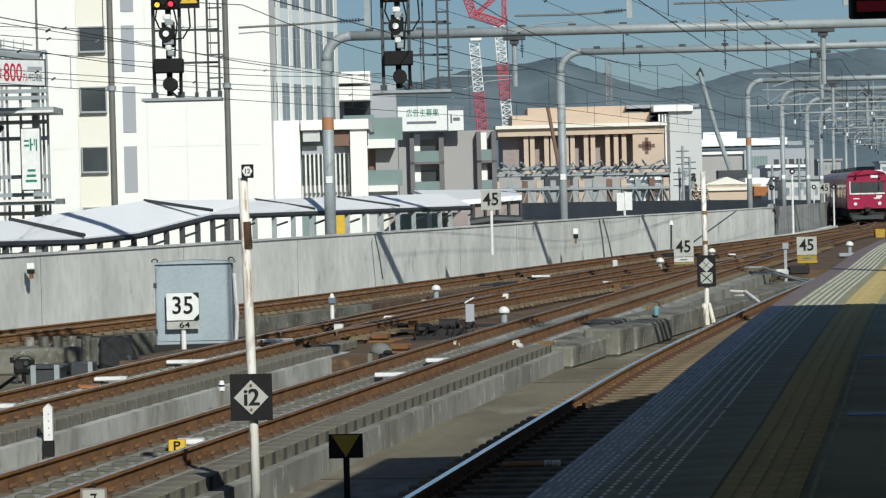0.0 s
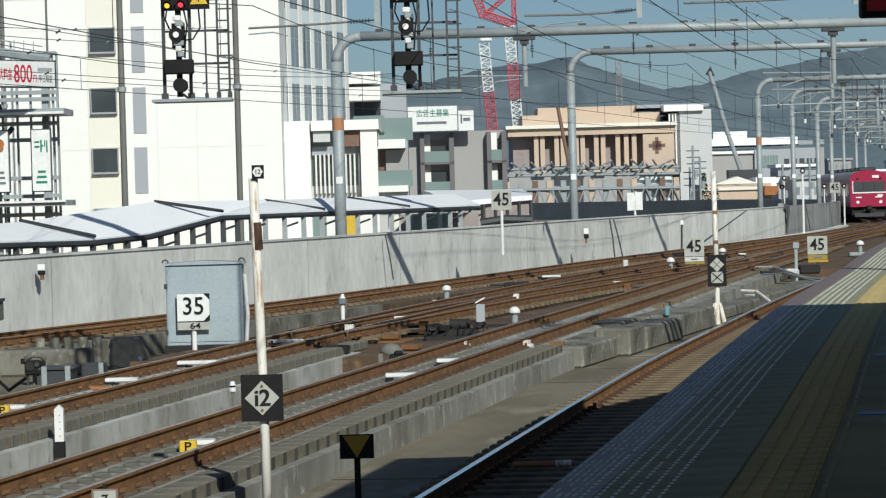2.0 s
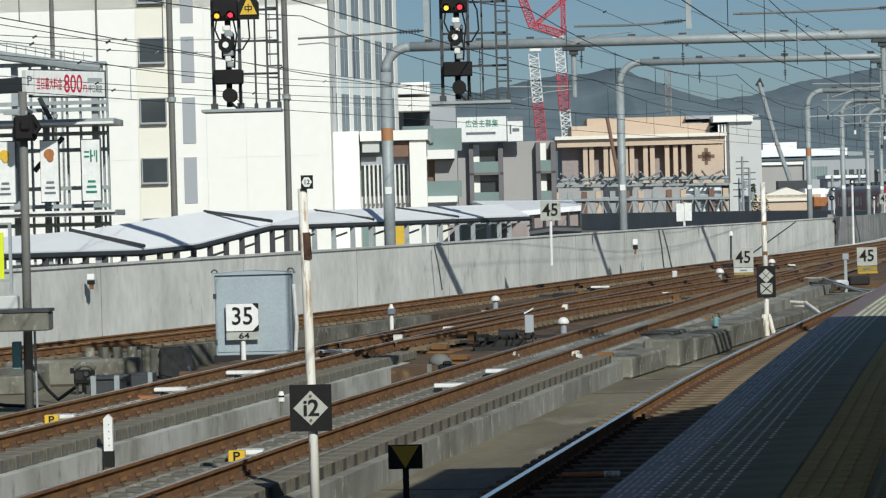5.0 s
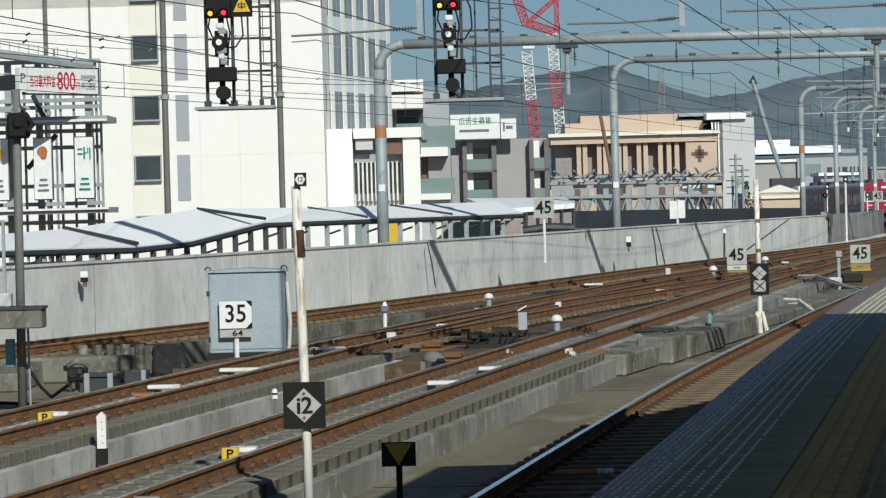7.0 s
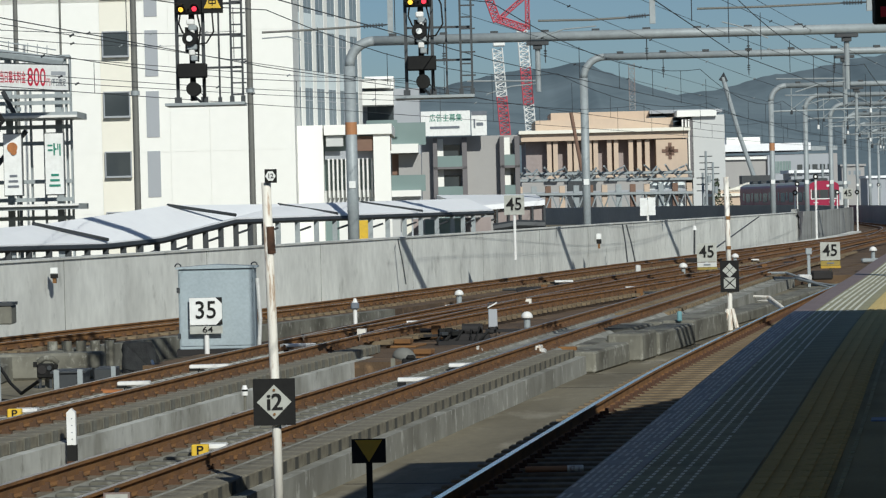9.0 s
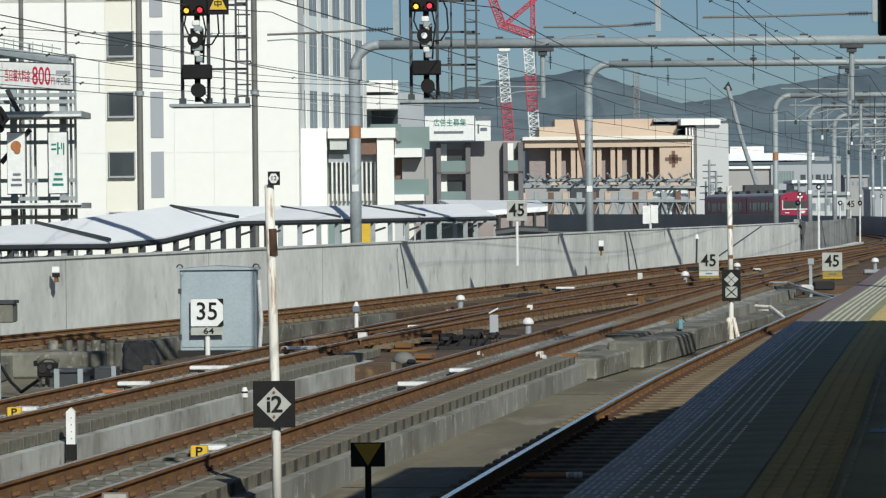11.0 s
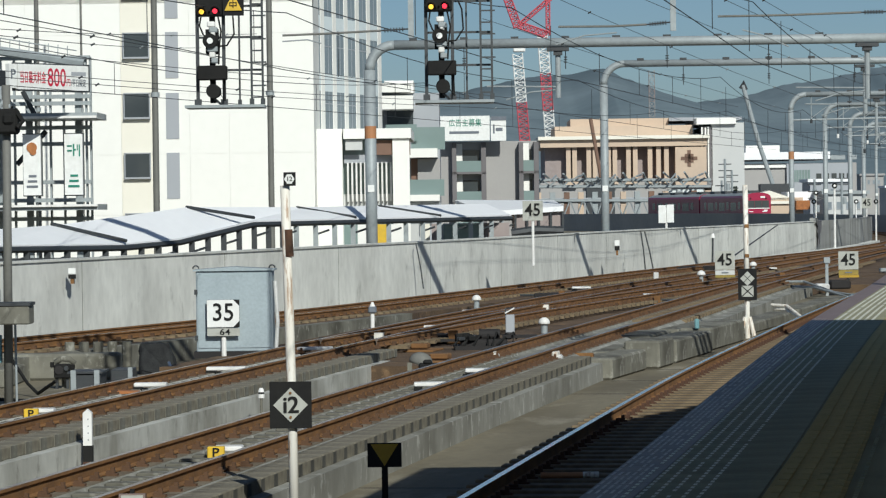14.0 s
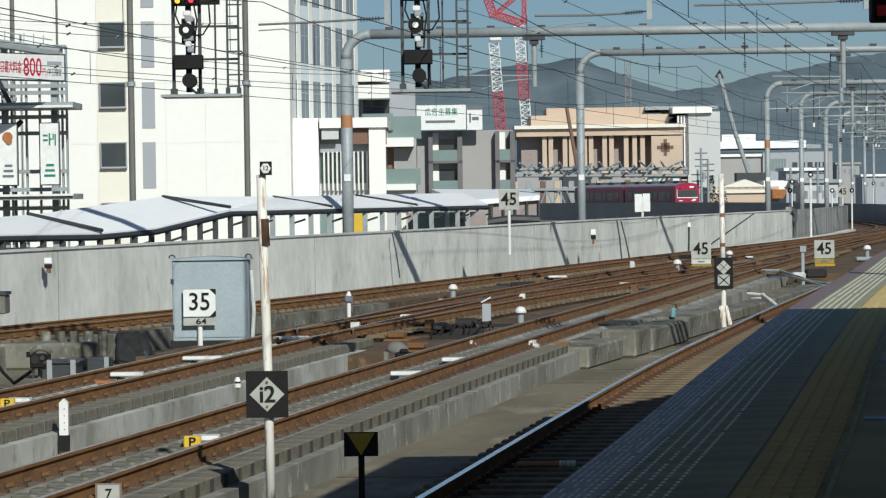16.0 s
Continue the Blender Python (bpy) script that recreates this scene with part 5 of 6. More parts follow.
def plate(parent, name, w, h, z, y, mat, label="", cut=0.0):
    o = [(-w / 2, z - h / 2), (w / 2, z - h / 2), (w / 2, z + h / 2), (-w / 2, z + h / 2)]
    if cut:
        o = [(-w / 2, z - h / 2), (w / 2 - cut, z - h / 2), (w / 2, z - h / 2 + cut), (w / 2, z + h / 2 - cut), (w / 2 - cut, z + h / 2), (-w / 2, z + h / 2)]
    return part(name, prism(o, 0.02), mat, parent, label, m=pose(0, y, 0))


# stop-position post
u0, v0 = -6.44, 30.2
p = trackside("stop_post", u0, v0, -0.62, "white rust-streaked post with a black diamond plate reading i2", "sign post")
ZP = 0.62
part("post", bent([(0.0, 0, 0), (-0.012, 0, 1.4), (-0.03, 0, 2.4), (-0.05, 0, 2.78 + ZP)], 0.046, 14), WORN_WHITE, p, smooth=True)
part("rust_patch", rod(bmesh.new(), (-0.022, -0.004, 2.10 + ZP), (-0.031, -0.004, 2.36 + ZP), 0.049, 0.0475, 12), DARK_RUST, p)
zc = 0.69 + ZP
part("plate", prism([(-0.22, zc - 0.222), (0.18, zc - 0.222), (0.18, zc + 0.222), (-0.22, zc + 0.222)], 0.02), BLACK_PAINT, p, m=pose(0, -0.09, 0))
part("diamond", prism([(-0.185, zc), (-0.02, zc - 0.165), (0.145, zc), (-0.02, zc + 0.165)], 0.012), AGED_WHITE, p, m=pose(0, -0.1, 0))
lettering("lettering", "i2", 0.22, BLACK_PAINT, p, pose(-0.02, -0.106, zc - 0.005))
lettering("lettering", "i2", 0.22, BLACK_PAINT, p, pose(-0.013, -0.107, zc - 0.005))
for dz in (-0.115, 0.115):
    part("bolt", rod(bmesh.new(), (-0.02, -0.112, zc + dz), (-0.02, -0.09, zc + dz), 0.013, seg=10), RUST, p)
zt = 2.84 + ZP
plate(p, "top_plate", 0.115, 0.13, zt, -0.08, BLACK_PAINT)
part("small_diamond", prism([(-0.05, zt), (-0.022, zt - 0.045), (0.022, zt - 0.045), (0.05, zt), (0.022, zt + 0.045), (-0.022, zt + 0.045)], 0.006), SIGN_WHITE, p, m=pose(-0.002, -0.086, 0))
lettering("lettering", "12", 0.06, BLACK_PAINT, p, pose(-0.002, -0.09, zt))

p = trackside("triangle_marker", -5.32, 28.9, -0.62, "black marker board with a faded yellow triangle on a short post", "sign post")
zc = 0.31 + ZP
part("post", blocks(((-0.028, -0.02, 0), (0.028, 0.03, zc + 0.05))), BLACK_PAINT, p)
plate(p, "plate", 0.31, 0.22, zc, -0.05, BLACK_PAINT)
part("triangle", prism([(-0.125, zc + 0.1), (0, zc - 0.1), (0.125, zc + 0.1)], 0.01), DIM_YELLOW, p, "faded yellow triangle", m=pose(0, -0.058, 0))

p = trackside("diamond_post", -5.29, 76.0, -0.62, "white post with a black board of pale diamonds", "sign post")
k = 77 / 5724.0
part("post", bent([(0, 0, 0.9), (-0.02, 0, 3.6)], 0.062, 12), WORN_WHITE, p, smooth=True)
part("lower_post", rod(bmesh.new(), (0, 0, 0), (0, 0, 0.95), 0.06, seg=10), WORN_WHITE, p)
for sx in (-0.2, 0.16):
    part("foot", bent([(sx, -0.1, 0), (sx * 0.3, -0.02, 0.5)], 0.05, 8), WORN_WHITE, p)
plate(p, "plate", 0.44, 0.74, 1.27, -0.1, BLACK_PAINT)
for cx, cz in ((0, 1.50), (-0.09, 1.41), (0.09, 1.41), (0, 1.32)):
    part("diamond", prism([(cx - 0.08, cz), (cx, cz - 0.08), (cx + 0.08, cz), (cx, cz + 0.08)], 0.01), AGED_WHITE, p, m=pose(0, -0.108, 0))
for t in ([(-0.13, 0.98), (0.13, 0.98), (0, 1.09)], [(-0.13, 1.24), (0, 1.13), (0.13, 1.24)], [(-0.14, 1.0), (-0.02, 1.11), (-0.14, 1.22)], [(0.14, 1.0), (0.14, 1.22), (0.02, 1.11)]):
    part("triangle", prism(t, 0.01), AGED_WHITE, p, m=pose(0, -0.108, 0))
for z in (1.9, 2.6):
    part("bolt", blocks(((-0.05, -0.07, z), (0.05, 0.0, z + 0.08))), RUST, p)


def speed_board(u, v, z, base, text, w, h, post, label, under=None, cut=0.0, kind=0):
    s = trackside("speed_board", u, v, base, label, "speed sign", "speed boards")
    zc = z - base
    part("post", rod(bmesh.new(), (0, 0, post), (0, 0, zc), 0.05, seg=10), WHITE_PAINT, s)
    plate(s, "plate", w, h, zc, -0.08, BLACK_PAINT if cut else AGED_WHITE)
    if cut:
        plate(s, "face", w - 0.006, h - 0.006, zc, -0.095, SIGN_WHITE, cut=cut)
    lettering("lettering", text, h * 0.9, BLACK_PAINT, s, pose(0, -0.105, zc + h * 0.02) @ Matrix.Diagonal((0.92, 1, 1, 1)))
    if under:
        plate(s, "lower_plate", w, 0.15, zc - h / 2 - 0.095, -0.09, AGED_WHITE)
        lettering("lettering", under, 0.16, BLACK_PAINT, s, pose(0.03, -0.1, zc - h / 2 - 0.095) @ Matrix.Diagonal((1.35, 1, 1, 1)))
    if kind:
        plate(s, "lower_plate", w * 0.98, 0.16, zc - h / 2 - 0.1, -0.09, PALE if kind == 1 else AGED_YELLOW)
        part("yellow_edge", blocks(((-w / 2, -0.2, zc - h / 2 - 0.27), (w / 2, 0.02, zc - h / 2 - 0.19))), AGED_YELLOW if kind == 1 else DIM_YELLOW, s)
        part("text_bar", blocks(((-0.12, -0.11, zc - h / 2 - 0.12), (0.12, -0.085, zc - h / 2 - 0.08))), GREY_INK, s)
    return s


speed_board(-14.57, 61.9, 0.53, -0.32, "35", 0.64, 0.54, 0.0, "white 35 speed board with a small 64 plate below", under="64", cut=0.12)
speed_board(*(-14.7, 108.03, 2.4)[:2], 2.4, -0.3, "45", 0.68, 0.66, 0.85, "white 45 speed board on a white post at the side wall")
speed_board(-8.72, 114.1, 0.55, -0.22, "45", 0.70, 0.66, 0.1, "white 45 speed board on a yellow-edged base", kind=1)
speed_board(-4.28, 111.0, 0.56, -0.3, "45", 0.68, 0.62, 0.0, "greyed 45 speed board with a yellow lower edge", kind=2)
speed_board(*(-7.91, 241.74, 2.45)[:2], 2.45, -0.3, "45", 0.75, 0.75, 0.0, "distant 45 speed board beside the curve")
s = trackside("twin_board", *(-14.31, 151.63, 2.12)[:2], -8, "pair of blank white boards on one post", "sign post")
zc = 2.12 + 8
part("post", rod(bmesh.new(), (0, 0, 0), (0, 0, zc + 0.3), 0.06, seg=8), WHITE_PAINT, s)
for x, dz in ((-0.19, -0.02), (0.19, 0.0)):
    part("board", blocks(((x - 0.17, -0.1, zc - 0.42 + dz), (x + 0.17, -0.05, zc + 0.42 + dz))), SIGN_WHITE, s)

# lens posts far along the line
for q, h, rr in (((-9.77, 200.0, -0.2), 2.8, 0.07), ((-8.0, 188.4, -0.2), 3.7, 0.09), ((-8.05, 224.0, 0.6), 1.97, 0.07), ((-6.88, 230.0, 0.5), 2.05, 0.09), ((-10.45, 217.04, 1.99), 1.2, 0.06), ((-7.07, 302.62, 1.57), 1.6, 0.07)):
    s = trackside("marker_post", q[0], q[1], -0.62, "white trackside post with a dark round head", "marker post", "marker posts")
    zt = q[2] + h + 0.62
    part("post", rod(bmesh.new(), (0, 0, 0), (0, 0, zt), rr * 0.7, seg=10), WHITE_PAINT, s)
    part("head", rod(bmesh.new(), (0, -0.12, zt), (0, -0.04, zt), 0.16, seg=14), BLACK_PAINT, s)
    part("lens", prism([(-0.09, zt), (0, zt - 0.09), (0.09, zt), (0, zt + 0.09)], 0.02), SIGN_WHITE, s, m=pose(0, -0.14, 0))

# equipment cabinet
c = trackside("equipment_cabinet", -15.12, 61.9, -0.35, "blue-grey metal equipment cabinet speckled with shade", "cabinet", turn=9)
part("body", blocks(((0, 0, 0.12), (1.5, 0.75, 1.38 + 0.33)), bevel=0.02), BOX_GREY, c)
part("lid", prism([(-0.05, 0), (1.55, 0), (1.55, 0.03), (0.72, 0.08), (-0.05, 0.03)], 0.85), BOX_GREY, c, m=pose(0, -0.05, 1.38 + 0.33))
part("door", blocks(((0.04, -0.02, 0.2), (1.46, 0.005, 1.38 + 0.26))), BOX_GREY, c)
part("plinth", blocks(((-0.05, -0.08, 0), (1.57, 0.8, 0.13))), TRAIN_DARK, c)
for z in (0.35, 1.25):
    part("hinge", blocks(((-0.03, -0.04, z), (0.03, 0.03, z + 0.1))), GALV_DARK, c)
part("handle", blocks(((0.66, -0.05, 1.02), (0.8, -0.015, 1.05))), GALV_DARK, c)
for x in (0.0, 1.5):
    part("lifting_eye", bent([(x + 0.06 * math.cos(a), 0.05, 1.38 + 0.38 + 0.06 * math.sin(a)) for a in [j * math.pi / 5 for j in range(6)]], 0.015, 5), GALV_DARK, c)
part("conduit", bent([(1.54, 0.2, 0), (1.59, 0.15, 0.7), (1.55, 0.15, 1.5)], 0.04, 8), TILE_WHITE, c)

# troughs, sill and tarpaulin beside it
c = trackside("cable_trough", -15.35, 53.3, -0.62, "dark grey steel cable troughs with ribbed sides", "trough")
part("trough", blocks(((0.1, 0, 0), (0.62, 1.0, 0.42)), bevel=0.02), GALV_DARK, c)
part("trough", blocks(((0.66, 1.2, 0), (1.02, 2.2, 0.42)), bevel=0.02), GALV_DARK, c)
part("rib", blocks(((0.97, 1.16, 0), (1.05, 1.2, 0.46))), GALV, c)
for x in (0.12, 0.52):
    part("rib", blocks(((x, -0.05, 0), (x + 0.09, 0.02, 0.48))), GALV, c)
part("lid", blocks(((0.06, -0.04, 0.42), (0.66, 1.04, 0.45))), GALV_DARK, c)
c = trackside("concrete_sill", -17.3, 59.0, -0.62, "pale concrete sill with round-ended blocks", "concrete block")
part("sill", blocks(((-1.2, 0, 0), (1.35, 0.7, 0.5)), bevel=0.05), CONCRETE, c)
for i in range(5):
    part("block", rod(bmesh.new(), (0.1 + i * 0.28, 2.6, 0), (0.1 + i * 0.28, 2.6, 0.62), 0.1, seg=10), CONCRETE, c)
part("channel", blocks(((-2.4, -2.5, 0), (-0.4, 0.2, 0.34)), bevel=0.03), CONCRETE, c)
c = trackside("tarpaulin_pile", -15.75, 61.2, -0.62, "black tarpaulin hung over a slanting concrete block", "tarpaulin")
bm = prism([(-0.36, 0), (0.40, 0), (0.22, 0.58), (-0.32, 0.6), (-0.34, 0.55)], 0.5)
bmesh.ops.subdivide_edges(bm, edges=bm.edges[:], cuts=5, use_grid_fill=True)
for v in bm.verts:
    v.co += Vector((0.03 * noise.noise(v.co * 7), 0.06 * noise.noise(v.co * 5 + Vector((3, 1, 2))), 0.02 * noise.noise(v.co * 8) * (v.co.z > 0.05)))
part("sheet", bm, TARP, c)
c = trackside("relay_case", -16.35, 56.2, -0.62, "black relay machine with round covers beside the troughs", "relay case")
c.matrix_basis = pose(-16.2, 56.2, -0.62, 0, 0, FACE) @ Matrix.Diagonal((0.6, 0.6, 0.62, 1))
part("case", blocks(((-0.28, 0, 0.3), (0.2, 0.4, 0.72)), bevel=0.04), BLACK_PAINT, c)
part("cover", rod(bmesh.new(), (-0.12, -0.04, 0.55), (-0.12, 0.02, 0.55), 0.13, seg=14), TRAIN_DARK, c)
part("cover", rod(bmesh.new(), (0.1, -0.05, 0.6), (0.1, 0.02, 0.6), 0.07, seg=12), GALV_DARK, c)
part("lug", blocks(((0.2, 0.05, 0.55), (0.34, 0.2, 0.7)), bevel=0.02), BLACK_PAINT, c)
part("lug", blocks(((-0.4, 0.1, 0.62), (-0.28, 0.2, 0.78)), bevel=0.02), BLACK_PAINT, c)
for x in (-0.2, 0.12):
    part("leg", blocks(((x - 0.04, 0.1, 0), (x + 0.04, 0.2, 0.3))), GALV_DARK, c)
part("dome", bent([(-0.3, 0.5, 0.74), (-0.1, 0.5, 0.86), (0.15, 0.5, 0.84), (0.3, 0.5, 0.7)], 0.09, 8), CONCRETE, c, "pale weathered hood", smooth=True)
part("dome_stand", blocks(((-0.1, 0.46, 0), (0.1, 0.56, 0.84))), CONCRETE, c)
c = trackside("white_hose", -14.75, 58.2, -0.6, "loop of pale hose lying on the deck", "hose")
part("hose", bent([(0, 0, 0.35), (0.12, -0.3, 0.12), (0.3, -0.6, 0.03), (0.7, -0.3, 0.03), (0.35, 0.1, 0.03)], 0.03, 6), WHITE_PAINT, c)
for pts in (((-16.6, 54.4, 0.0), (-16.2, 54.0, -0.4), (-15.9, 53.6, -0.55), (-15.4, 53.0, -0.3)), ((-17.2, 53.0, -0.5), (-16.4, 52.2, -0.55), (-15.5, 51.6, -0.55), (-14.6, 52.4, -0.55))):
    c = thing("loose_cable", Matrix(), "dark loose cable hanging beside the troughs", "cable", "loose cables")
    part("cable", bent(pts, 0.03, 6), BLACK_PAINT, c)

# signal pole at the left with bracket beam
c = trackside("repeater_pole", -15.5, 50.6, -0.62, "grey steel pole with a black repeater signal head", "signal pole")
part("shaft", rod(bmesh.new(), (0, 0, 0), (0.03, 0, 5.25), 0.075, 0.07, 12), POLE, c, smooth=True)
part("side_tube", rod(bmesh.new(), (0.13, 0, 0), (0.12, 0, 1.5), 0.02, seg=8), GALV, c)
part("junction_box", blocks(((-0.24, -0.12, 0.75), (-0.1, 0.05, 1.2)), bevel=0.01), TEAL, c)
part("head", blocks(((-0.1, -0.25, 4.45), (0.24, 0.1, 4.86)), ((0.0, -0.3, 4.6), (0.18, -0.2, 4.78)), bevel=0.04), BLACK_PAINT, c)
part("head_bracket", blocks(((-0.28, -0.05, 4.88), (0.1, 0.05, 4.94)), ((-0.05, -0.05, 4.7), (0.0, 0.05, 5.0))), GALV, c)
part("hood", bent([(0.24, -0.3, 4.55), (0.33, -0.25, 4.65), (0.2, -0.2, 4.85)], 0.04, 6), BLACK_PAINT, c)
c = trackside("bracket_slab", -15.5, 49.8, -0.62, "stained concrete ledge carried on a steel bracket", "ledge")
part("ledge", blocks(((-1.4, -0.3, 1.4), (0.62, 0.3, 1.70)), bevel=0.02), CONCRETE, c)
part("cover", blocks(((-1.4, -0.32, 1.70), (0.64, 0.32, 1.75))), GALV_DARK, c)
part("stand", blocks(((-1.3, -0.2, 0), (-1.1, 0.2, 1.41))), CONCRETE, c)

c = trackside("warning_board", -15.5, 49.8, 1.13, "bright lime-yellow warning board with a black symbol on a rail frame", "warning sign")
part("board", blocks(((-0.83, -0.1, 0.49), (-0.09, -0.08, 1.23))), LIME, c)
part("symbol", prism([(-0.58, 0.90), (-0.22, 0.90), (-0.4, 1.12)], 0.006), BLACK_PAINT, c, m=pose(0, -0.107, 0))
for i in range(2):
    part("text_bar", blocks(((-0.72, -0.107, 0.56 + 0.12 * i), (-0.2, -0.101, 0.62 + 0.12 * i))), BLACK_PAINT, c)
for x in (-0.95, 0.01):
    part("post", blocks(((x - 0.025, -0.08, 0), (x + 0.025, -0.03, 1.38))), GALV, c)
for z in (0.44, 1.35):
    part("rail", blocks(((-0.975, -0.078, z), (0.035, -0.032, z + 0.035))), GALV, c)
part("footing", blocks(((-1.05, -0.2, 0), (0.12, 0.1, 0.22)), bevel=0.02), PALE, c, "pale footing block")

# bollards, lamps and machines on the deck
c = trackside("white_bollard", -10.8, 38.5, -0.62, "white pointed marker stake with a dark rusty base", "marker stake")
part("stake", prism([(-0.055, 0.3), (0.055, 0.3), (0.055, 0.7), (0, 0.75), (-0.055, 0.7)], 0.12), WHITE_PAINT, c)
part("base", blocks(((-0.06, 0.0, 0.1), (0.06, 0.13, 0.3))), BLACK_PAINT, c)
part("foot", blocks(((-0.062, -0.002, 0), (0.062, 0.132, 0.1))), DARK_RUST, c)
for i in range(4):
    part("stud", rod(bmesh.new(), (0.01, -0.004, 0.37 + i * 0.085), (0.01, 0.002, 0.37 + i * 0.085), 0.008, seg=8), GREY_INK, c)
c = trackside("white_marker", -14.22, 75.9, -0.35, "slim white marker post with a dark cap", "marker stake")
part("post", rod(bmesh.new(), (0, 0, 0), (0, 0, 0.42), 0.05, seg=10), WHITE_PAINT, c)
part("cap", blocks(((-0.1, -0.1, 0.4), (0.1, 0.1, 0.56)), bevel=0.03), GREY_INK, c)
part("top", rod(bmesh.new(), (0, 0, 0.56), (0, 0, 0.66), 0.07, 0.03, 10), WHITE_PAINT, c)
c = trackside("small_marker", -10.55, 47.2, -0.62, "short white and grey deck marker", "marker stake")
part("post", rod(bmesh.new(), (0, 0, 0), (0, 0, 0.42), 0.02, seg=10), CONCRETE, c)
part("band", rod(bmesh.new(), (0, 0, 0.36), (0, 0, 0.42), 0.05, 0.05, 10), WHITE_PAINT, c)
part("dark_band", rod(bmesh.new(), (0, 0, 0.42), (0, 0, 0.45), 0.046, seg=10), BLACK_PAINT, c)
part("cap", rod(bmesh.new(), (0, 0, 0.45), (0, 0, 0.51), 0.05, 0.03, 10), WHITE_PAINT, c)
for u, v, z, s, pole in ((-13.72, 89.0, -0.45, 1.0, 0), (-9.57, 72.0, -0.5, 1.0, 1), (-9.49, 113.3, -0.35, 1.15, 0), (-8.58, 126.8, -0.3, 1.1, 1), (-3.0, 118.0, 0.0, 1.1, 0)):
    c = trackside("point_indicator", u, v, z, "white domed indicator cap on a grey stem" if pole else "white domed cap on a low base", "indicator", "domed indicators")
    bm = bmesh.new()
    bmesh.ops.create_uvsphere(bm, u_segments=16, v_segments=8, radius=0.135 * s)
    for w in bm.verts:
        w.co.z = max(w.co.z, -0.02)
    part("cap", bm, WHITE_PAINT, c, m=pose(0, 0, 0.42), smooth=True)
    part("stem", rod(bmesh.new(), (0, 0, 0), (0, 0, 0.42), 0.075, seg=12), GALV, c)
    if not pole:
        part("base", blocks(((-0.42, -0.2, 0), (0.5, 0.25, 0.14)), bevel=0.03), WHITE_PAINT if s == 1.0 else GALV, c)
c = trackside("point_machine", -9.85, 64.3, -0.45, "soot-black point machine with rods beside the rails", "point machine")
dice = random.Random(11)
part("tray", blocks(((-0.75, -0.55, -0.1), (1.0, 0.6, 0.05)), ((-0.5, -0.45, 0.05), (0.75, 0.5, 0.22))), TRAIN_DARK, c)
part("housing", blocks(((-0.4, -0.25, 0.1), (0.55, 0.4, 0.34)), bevel=0.04), TRAIN_DARK, c)
part("motor", rod(bmesh.new(), (-0.02, 0.1, 0.42), (0.4, 0.1, 0.42), 0.12, seg=14), TRAIN_DARK, c)
part("arm", blocks(((0.45, -0.14, 0.36), (1.15, 0.06, 0.42))), TRAIN_DARK, c)
part("arm", blocks(((-0.8, -0.1, 0.3), (-0.35, 0.02, 0.35))), TRAIN_DARK, c)
part("bearer", blocks(((-0.55, -0.42, 0), (0.85, -0.2, 0.12)), ((-0.55, 0.2, 0), (0.85, 0.42, 0.12))), TRAIN_DARK, c)
part("support", blocks(((-0.45, -0.52, -0.15), (-0.2, -0.32, 0.12)), ((0.42, -0.52, -0.15), (0.62, -0.32, 0.12))), CONCRETE, c)
for k in range(16):
    x, y, q = dice.uniform(-0.5, 0.6), dice.uniform(-0.35, 0.3), dice.uniform(0.03, 0.09)
    part("fitting", blocks(((-q, -q * 0.7, 0.0), (q, q * 0.7, dice.uniform(0.05, 0.16))), bevel=0.012), (TRAIN_DARK, BLACK_PAINT, GALV_DARK)[k % 3], c, m=pose(x, y, 0.33, dice.uniform(-15, 15), 0, dice.uniform(0, 90)))
for k in range(7):
    x = -0.45 + 0.17 * k
    part("cable", bent([(x, -0.4, 0.06), (x + dice.uniform(-0.1, 0.1), -0.42, 0.24), (x + 0.1, -0.2, dice.uniform(0.36, 0.5)), (x + 0.16, 0.1, 0.34)], 0.022, 6), BLACK_PAINT, c)
c = trackside("hooded_machine", -9.68, 56.6, -0.5, "grey hooded point drive with dark fittings", "point machine")
bm = bmesh.new()
bmesh.ops.create_uvsphere(bm, u_segments=16, v_segments=10, radius=0.11)
for w in bm.verts:
    w.co = Vector((w.co.x * 1.3, w.co.y, max(w.co.z, -0.03) * 1.1))
part("hood", bm, POLE, c, m=pose(-0.06, 0.1, 0.3, 0, 18, 0) @ Matrix.Diagonal((1.5, 1.3, 1.5, 1)), smooth=True)
part("gear", blocks(((-0.1, -0.28, 0.0), (0.26, -0.05, 0.3)), ((0.22, -0.2, 0.08), (0.4, -0.05, 0.24)), ((-0.02, -0.3, 0.28), (0.14, -0.12, 0.36)), bevel=0.03), BLACK_PAINT, c)
part("cap", rod(bmesh.new(), (-0.12, -0.32, 0.12), (-0.12, -0.26, 0.12), 0.05, seg=10), GALV, c)
part("side_post", blocks(((-0.3, 0, 0), (-0.22, 0.1, 0.3))), CONCRETE, c)
c = trackside("junction_box", -10.2, 71.0, -0.45, "narrow pale grey junction box with a tilted open lid", "junction box")
part("box", blocks(((-0.1, 0, 0), (0.1, 0.16, 0.6)), bevel=0.012), GREY_CLAD, c)
part("lid", blocks(((-0.12, -0.03, 0), (0.12, 0.18, 0.025))), WHITE_PAINT, c, m=pose(0, 0, 0.68, 0, -28, 0))
part("hinge", blocks(((-0.11, 0.05, 0.58), (-0.08, 0.1, 0.75))), GALV_DARK, c)
c = trackside("teal_stake", -5.93, 69.54, -0.14, "small teal-painted stake on the concrete", "marker stake")
part("stake", blocks(((-0.05, -0.04, 0), (0.05, 0.04, 0.22)), bevel=0.02), TEAL, c)
